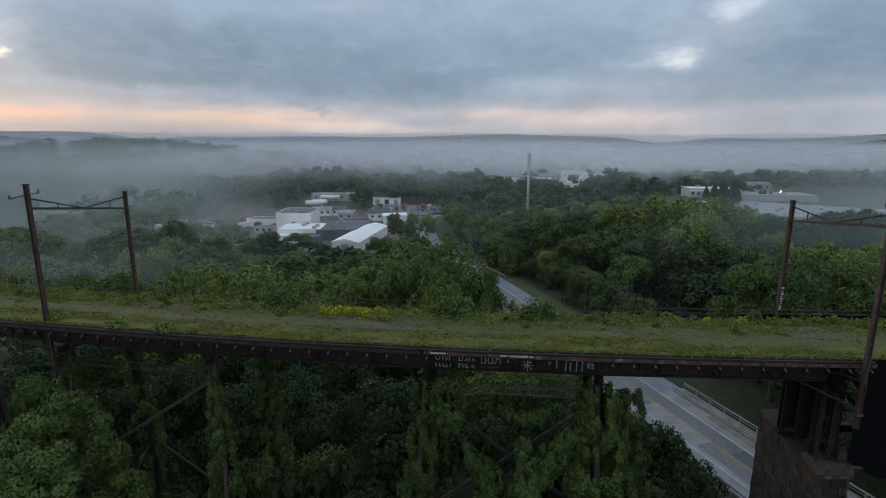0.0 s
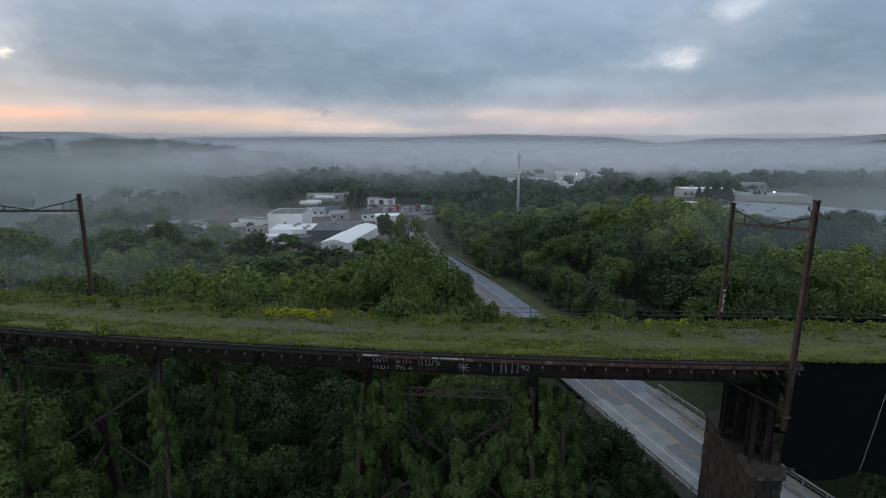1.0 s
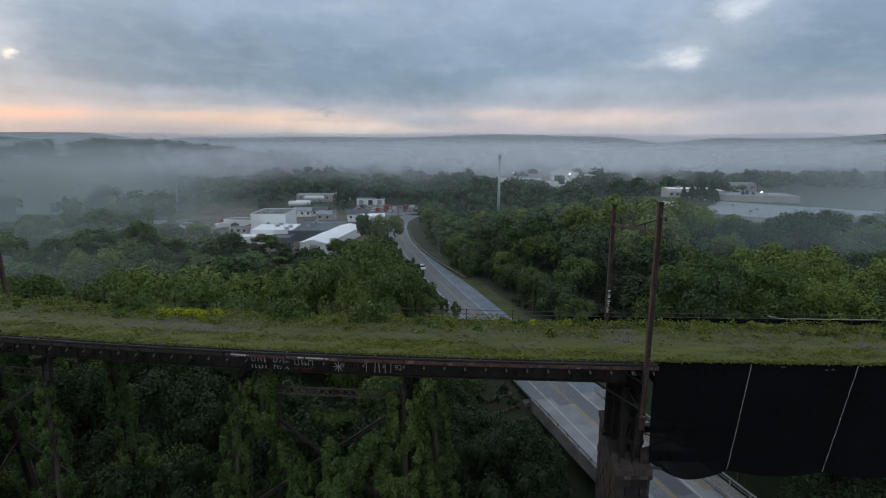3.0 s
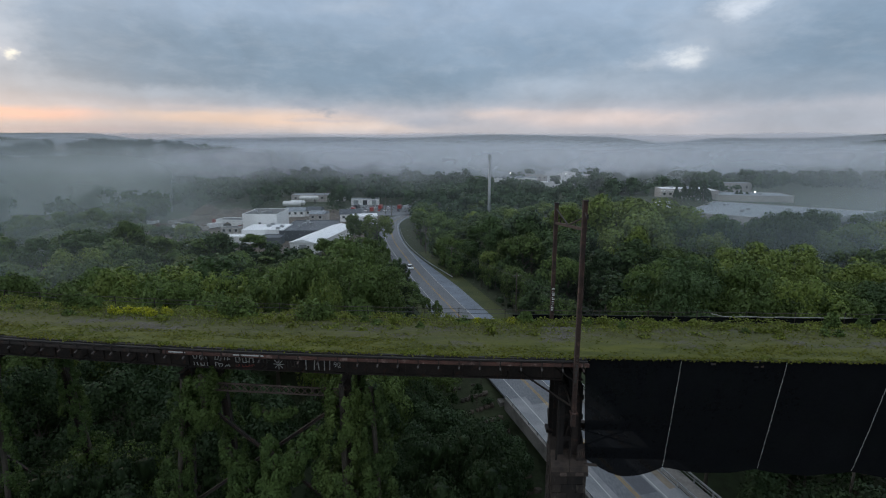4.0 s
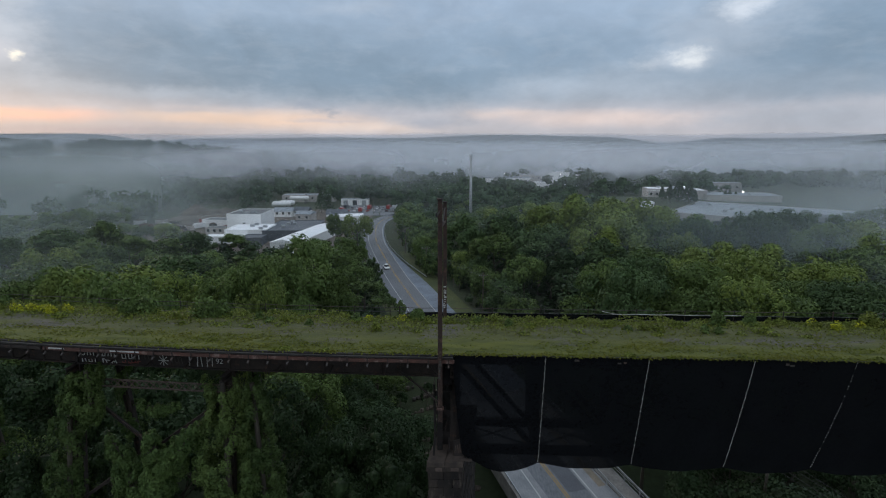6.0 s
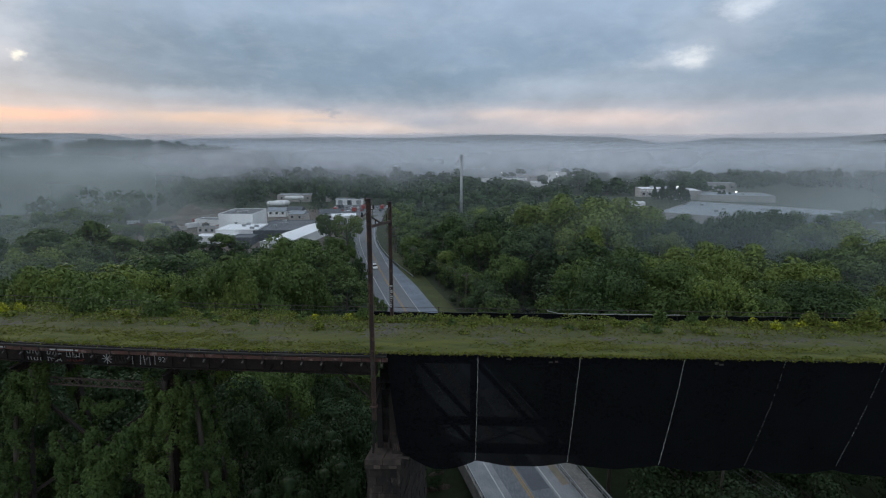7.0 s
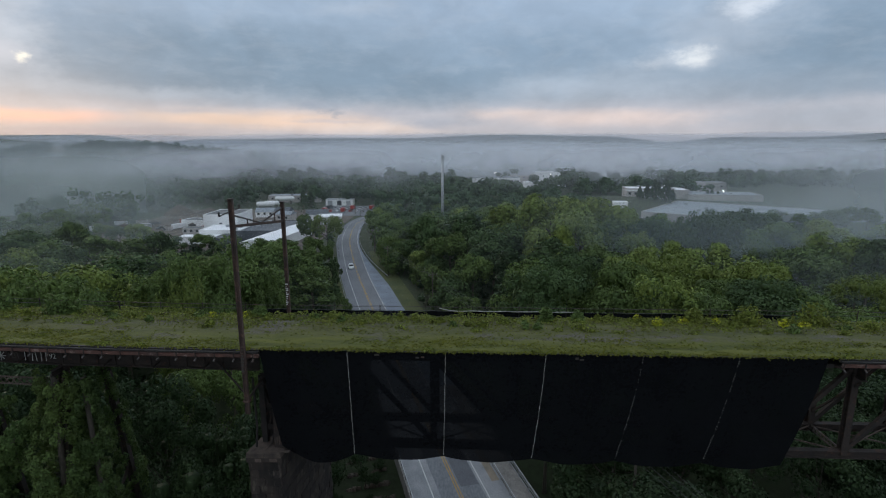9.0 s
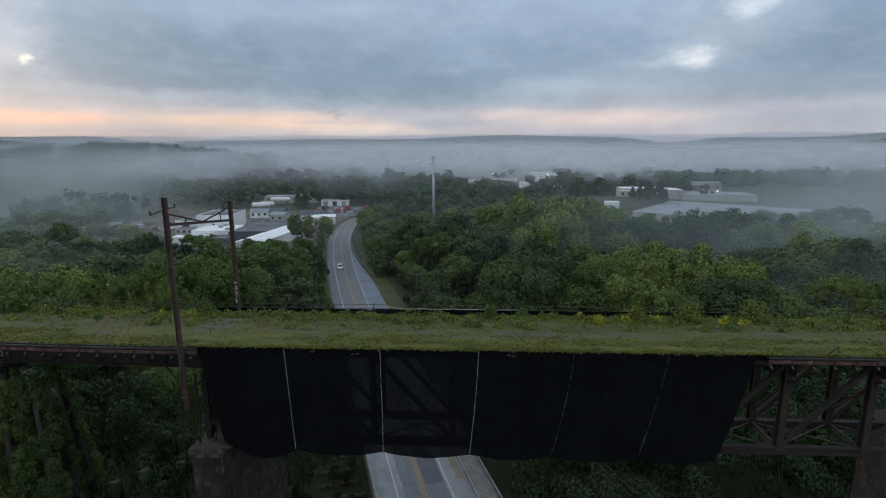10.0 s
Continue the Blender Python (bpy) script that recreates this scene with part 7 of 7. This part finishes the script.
def make_car(paint, label, x, y, turn, z=0.03, van=0.0):
    """A car: lower body, glazed cabin, wheels, lights."""
    t = thing("car", (x, y, z), label, "car" if van < 1 else "truck", group="parked vehicles")
    t.rotation_euler = (0, 0, radians(turn))
    L, W, H = (4.6, 1.8, 1.45) if not van else (7.0 + van, 2.3, 2.8)
    prof = [(-L / 2, 0.35), (L / 2, 0.35), (L / 2 - 0.05, 0.72), (L / 2 - 0.35, 0.86), (-L / 2 + 0.2, 0.92), (-L / 2, 0.75)] if not van else [(-L / 2, 0.5), (L / 2, 0.5), (L / 2, 1.4), (L / 2 - 0.5, 1.6), (-L / 2, 1.6)]
    s = Shape()
    n = len(prof)
    s.add([(px, -W / 2, pz) for px, pz in prof] + [(px, W / 2, pz) for px, pz in prof], [tuple(range(n)), tuple(range(2 * n - 1, n - 1, -1))] + [((i + 1) % n, i, n + i, n + (i + 1) % n) for i in range(n)])
    part("body", s, paint, t, local=True)
    a, b, c, e = (-1.75, -1.2, 0.45, 1.15) if not van else (-L / 2, -L / 2, L / 2 - 2.6, L / 2 - 2.5)
    cab = Shape()
    w2 = W / 2 - (0.22 if not van else 0.02)
    z0 = 0.84 if not van else 1.5
    cab.add([(a, -W / 2 + 0.05, z0), (e, -W / 2 + 0.05, z0), (e, W / 2 - 0.05, z0), (a, W / 2 - 0.05, z0), (b, -w2, H), (c, -w2, H), (c, w2, H), (b, w2, H)],
            [(0, 1, 5, 4), (1, 2, 6, 5), (2, 3, 7, 6), (3, 0, 4, 7)])
    part("windows" if not van else "cargo_box", cab, WINDOW_DARK if not van else paint, t, local=True)
    part("roof_panel", Shape().box(b, c, -w2, w2, H - 0.01, H + 0.04), paint, t, local=True)
    for wx in (-L * 0.3, L * 0.3):
        for wy in (-W / 2, W / 2):
            wheel = part("wheel", Shape().tube([(wx, wy - 0.1, 0.33), (wx, wy + 0.1, 0.33)], 0.33, 12), TYRE, t, local=True)
            part("rim", Shape().tube([(wx, wy - 0.115, 0.33), (wx, wy + 0.115, 0.33)], 0.19, 8), GALV, wheel, local=True)
    for wy in (-W * 0.36, W * 0.36):
        part("headlight", Shape().box(L / 2 - 0.05, L / 2 + 0.02, wy - 0.16, wy + 0.16, 0.62, 0.76), LINE_WHITE, t, local=True)
        part("tail_light", Shape().box(-L / 2 - 0.02, -L / 2 + 0.05, wy - 0.14, wy + 0.14, 0.66, 0.8), CAR_RED, t, local=True)
    return t


make_car(CAR_WHITE, "white saloon car on the road", -22.6, 150.5, -75)
rng = np.random.default_rng(71)
paints = (CAR_WHITE, CAR_RED, CAR_DARK, CAR_SILVER, CAR_WHITE)
words = {CAR_WHITE.name: "white", CAR_RED.name: "red", CAR_DARK.name: "dark", CAR_SILVER.name: "silver"}
for i in range(22):
    p = paints[rng.integers(5)]
    van = float(rng.random() < 0.3) * 1.5
    make_car(p, "%s %s parked in the lot by the road bend" % (words[p.name], "truck" if van else "car"), -76 + (i % 11) * 4.2 + rng.uniform(-0.5, 0.5), 312 + (i // 11) * 14 + rng.uniform(-1, 1), 90 + rng.uniform(-8, 8), van=van)
for i in range(10):
    p = paints[rng.integers(5)]
    make_car(p, "%s vehicle parked in the works yard" % words[p.name], -190 + i * 6.4 + rng.uniform(-2, 2), 232 + rng.uniform(-12, 14), rng.uniform(0, 360), van=2.0 if i % 3 == 0 else 0.0)
for i in range(5):
    make_car(CAR_WHITE, "white car parked beside the warehouse", 95 + i * 2.6, 214 + rng.uniform(-1, 1), 80, z=float(ground_z(95 + i * 2.6, 214)) + 0.02)


# ---- poles, masts, wires ----
def monopole():
    t = thing("cell_mast", (9.9, 204, 0), "tall slim grey steel phone mast above the trees", "phone mast")
    part("shaft", Shape().tube([(9.9, 204, -0.2), (9.9, 204, 39.5)], [0.85, 0.42], 12), GALV, t, smooth=True)
    arr = Shape()
    for a in (0.4, 2.5, 4.6):
        c, s = math.cos(a), math.sin(a)
        arr.beam((9.9, 204, 38.6), (9.9 + c * 0.7, 204 + s * 0.7, 38.6), 0.1, 0.1)
        part("antenna", Shape().beam((9.9 + c * 0.75, 204 + s * 0.75, 37.5), (9.9 + c * 0.75, 204 + s * 0.75, 39.9), 0.3, 0.16), GALV, t)
    part("bracket", arr, GALV, t)


monopole()


def white_tower():
    t = thing("water_tower", (67, 668, 0), "white standpipe water tower in the mist", "water tower")
    part("shell", Shape().tube([(67, 668, 0), (67, 668, 33)], 2.2, 16), TANK_WHITE, t, smooth=True)
    part("cap", Shape().tube([(67, 668, 33), (67, 668, 34)], [2.25, 0.4], 16), TANK_WHITE, t)


white_tower()


def utility_pole(x, y, h, turn=0.0):
    t = thing("utility_pole", (x, y, 0), "weathered wooden utility pole at the edge of the woods", "utility pole", group="utility poles")
    t.rotation_euler = (0, 0, turn)
    part("shaft", Shape().tube([(0, 0, -0.3), (0, 0, h)], [0.19, 0.12], 8), POLE_WOOD, t, local=True)
    arm = part("cross_arm", Shape().box(-1.3, 1.3, -0.07, 0.07, h - 0.9, h - 0.76), POLE_WOOD, t, local=True)
    for o in (-1.2, -0.5, 0.5, 1.2):
        part("insulator", Shape().tube([(o, 0, h - 0.76), (o, 0, h - 0.54)], [0.05, 0.03], 6), GALV, arm, local=True)
    return t


POLES = [(36, 18, 11.5), (25, 62, 11.5), (9.5, 101, 11), (-7.6, 140.2, 10.4), (-18, 178, 10.4), (-44, 290, 10)]
for x, y, h in POLES:
    utility_pole(x, y, h, 0.3)
utility_pole(-49, 300, 11)


def overhead_wires():
    for o, dz in ((-1.2, -0.54), (-0.5, -0.54), (0.5, -0.54), (1.2, -0.54)):
        s = Shape()
        for (x0, y0, h0), (x1, y1, h1) in zip(POLES[:4], POLES[1:5]):
            pts = []
            for i in range(13):
                u = i / 12
                pts.append((x0 + (x1 - x0) * u + o, y0 + (y1 - y0) * u + o * 0.3, h0 + (h1 - h0) * u + dz - 1.0 * math.sin(math.pi * u)))
            s.tube(pts, 0.02, 4)
        x0, y0, h0 = POLES[0]
        s.tube([(x0 + o + 22 * u, y0 + o * 0.3 - 52 * u, h0 + dz - 1.2 * math.sin(math.pi * u)) for u in (0, 0.25, 0.5, 0.75, 1)], 0.02, 4)
        single("overhead_wire", s, WIRE, "thin dark overhead power line above the trees", "power line", group="overhead wires")


overhead_wires()


def lamp_mast(x, y, h, label, z=0.0):
    h += z
    t = thing("lamp_mast", (x, y, z), label, "street lamp", group="yard lamps")
    part("pole", Shape().tube([(x, y, z - 1.0), (x, y, h)], [0.14, 0.08], 6), GALV, t)
    part("arm", Shape().beam((x, y, h), (x - 0.6, y - 1.4, h + 0.15), 0.08, 0.08), GALV, t)
    head = part("lamp_head", Shape().box(x - 0.9, x - 0.2, y - 1.8, y - 1.2, h + 0.08, h + 0.3), GALV, t)
    part("lens", Shape().box(x - 1.0, x - 0.1, y - 1.95, y - 1.80, h - 0.6, h + 0.25), LAMP, head)


lamp_mast(151, 306, 7.4, "lit yard lamp before the white warehouse", 10.2)
lamp_mast(184, 297, 7.4, "lit yard lamp before the white warehouse", 7.9)
lamp_mast(62, 560, 12, "lit street lamp far up the valley")
lamp_mast(120, 540, 12, "lit street lamp far up the valley")


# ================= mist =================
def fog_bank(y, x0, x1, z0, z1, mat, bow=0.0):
    """An upright see-through sheet standing for drifting mist and the haze of distance."""
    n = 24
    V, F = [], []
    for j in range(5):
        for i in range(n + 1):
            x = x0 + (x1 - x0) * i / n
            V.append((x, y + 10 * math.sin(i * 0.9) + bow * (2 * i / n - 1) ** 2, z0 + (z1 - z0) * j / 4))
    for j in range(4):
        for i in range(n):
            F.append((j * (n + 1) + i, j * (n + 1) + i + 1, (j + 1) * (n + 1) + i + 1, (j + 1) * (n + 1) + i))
    return single("fog_bank", quads("fog_bank", V, F), mat, "thin sheet standing for pale morning mist and distance haze", "mist", group="mist in the valley", kind="stuff", smooth=True)


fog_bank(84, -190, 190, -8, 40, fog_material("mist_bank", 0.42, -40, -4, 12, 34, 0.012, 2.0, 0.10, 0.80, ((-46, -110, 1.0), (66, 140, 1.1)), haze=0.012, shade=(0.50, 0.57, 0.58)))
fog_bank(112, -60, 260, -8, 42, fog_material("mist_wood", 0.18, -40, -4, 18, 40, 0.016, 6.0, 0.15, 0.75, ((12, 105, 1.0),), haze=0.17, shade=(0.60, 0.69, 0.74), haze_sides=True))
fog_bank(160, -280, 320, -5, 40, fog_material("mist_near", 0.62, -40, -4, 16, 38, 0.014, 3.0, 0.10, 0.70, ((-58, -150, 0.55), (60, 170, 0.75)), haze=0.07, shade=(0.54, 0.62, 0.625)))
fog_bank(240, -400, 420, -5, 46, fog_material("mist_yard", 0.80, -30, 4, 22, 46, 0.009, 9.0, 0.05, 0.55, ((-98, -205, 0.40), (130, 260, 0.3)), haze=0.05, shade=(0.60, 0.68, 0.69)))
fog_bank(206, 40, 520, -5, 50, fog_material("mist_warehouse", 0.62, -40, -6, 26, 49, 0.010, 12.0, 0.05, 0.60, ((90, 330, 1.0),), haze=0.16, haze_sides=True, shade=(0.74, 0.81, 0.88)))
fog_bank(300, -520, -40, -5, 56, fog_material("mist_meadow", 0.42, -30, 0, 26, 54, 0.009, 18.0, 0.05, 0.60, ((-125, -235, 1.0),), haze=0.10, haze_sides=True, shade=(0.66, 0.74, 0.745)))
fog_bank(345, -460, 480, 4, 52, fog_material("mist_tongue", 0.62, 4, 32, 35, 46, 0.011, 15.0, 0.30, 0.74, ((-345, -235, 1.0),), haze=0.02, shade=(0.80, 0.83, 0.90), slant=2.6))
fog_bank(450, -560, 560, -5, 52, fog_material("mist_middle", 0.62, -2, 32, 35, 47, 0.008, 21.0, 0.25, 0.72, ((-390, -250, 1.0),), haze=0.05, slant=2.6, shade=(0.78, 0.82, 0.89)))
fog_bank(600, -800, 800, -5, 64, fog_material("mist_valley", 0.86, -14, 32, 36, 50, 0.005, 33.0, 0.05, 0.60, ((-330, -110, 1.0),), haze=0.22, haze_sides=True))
# mostly an even grey veil: distance haze laid over the left hill
fog_bank(530, -800, -60, -5, 80, fog_material("haze_hillside", 0.20, -40, -10, 30, 86, 0.004, 38.0, 0.10, 0.70, ((-150, -330, 1.0),), haze=0.32, shade=(0.56, 0.63, 0.69), haze_sides=True))
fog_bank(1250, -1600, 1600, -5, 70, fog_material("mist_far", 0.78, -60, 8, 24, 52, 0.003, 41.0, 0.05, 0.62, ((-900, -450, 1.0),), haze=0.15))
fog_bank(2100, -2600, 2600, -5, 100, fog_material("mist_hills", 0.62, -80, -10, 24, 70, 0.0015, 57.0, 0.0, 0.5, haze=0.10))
# no bank at all, only an even pale veil as haze over the ridge
fog_bank(2350, -2900, 2900, -5, 100, fog_material("haze_ridge", 0.0, -80, -10, 76, 92, 0.0015, 63.0, haze=0.60, shade=(0.74, 0.79, 0.90)))

# stonework last
masonry_pier(-0.92, 1.62, 20.6, 38, "tall weathered masonry pier under the viaduct")
masonry_pier(56.8, 59.6, 20.6, 38, "tall weathered masonry pier under the viaduct")
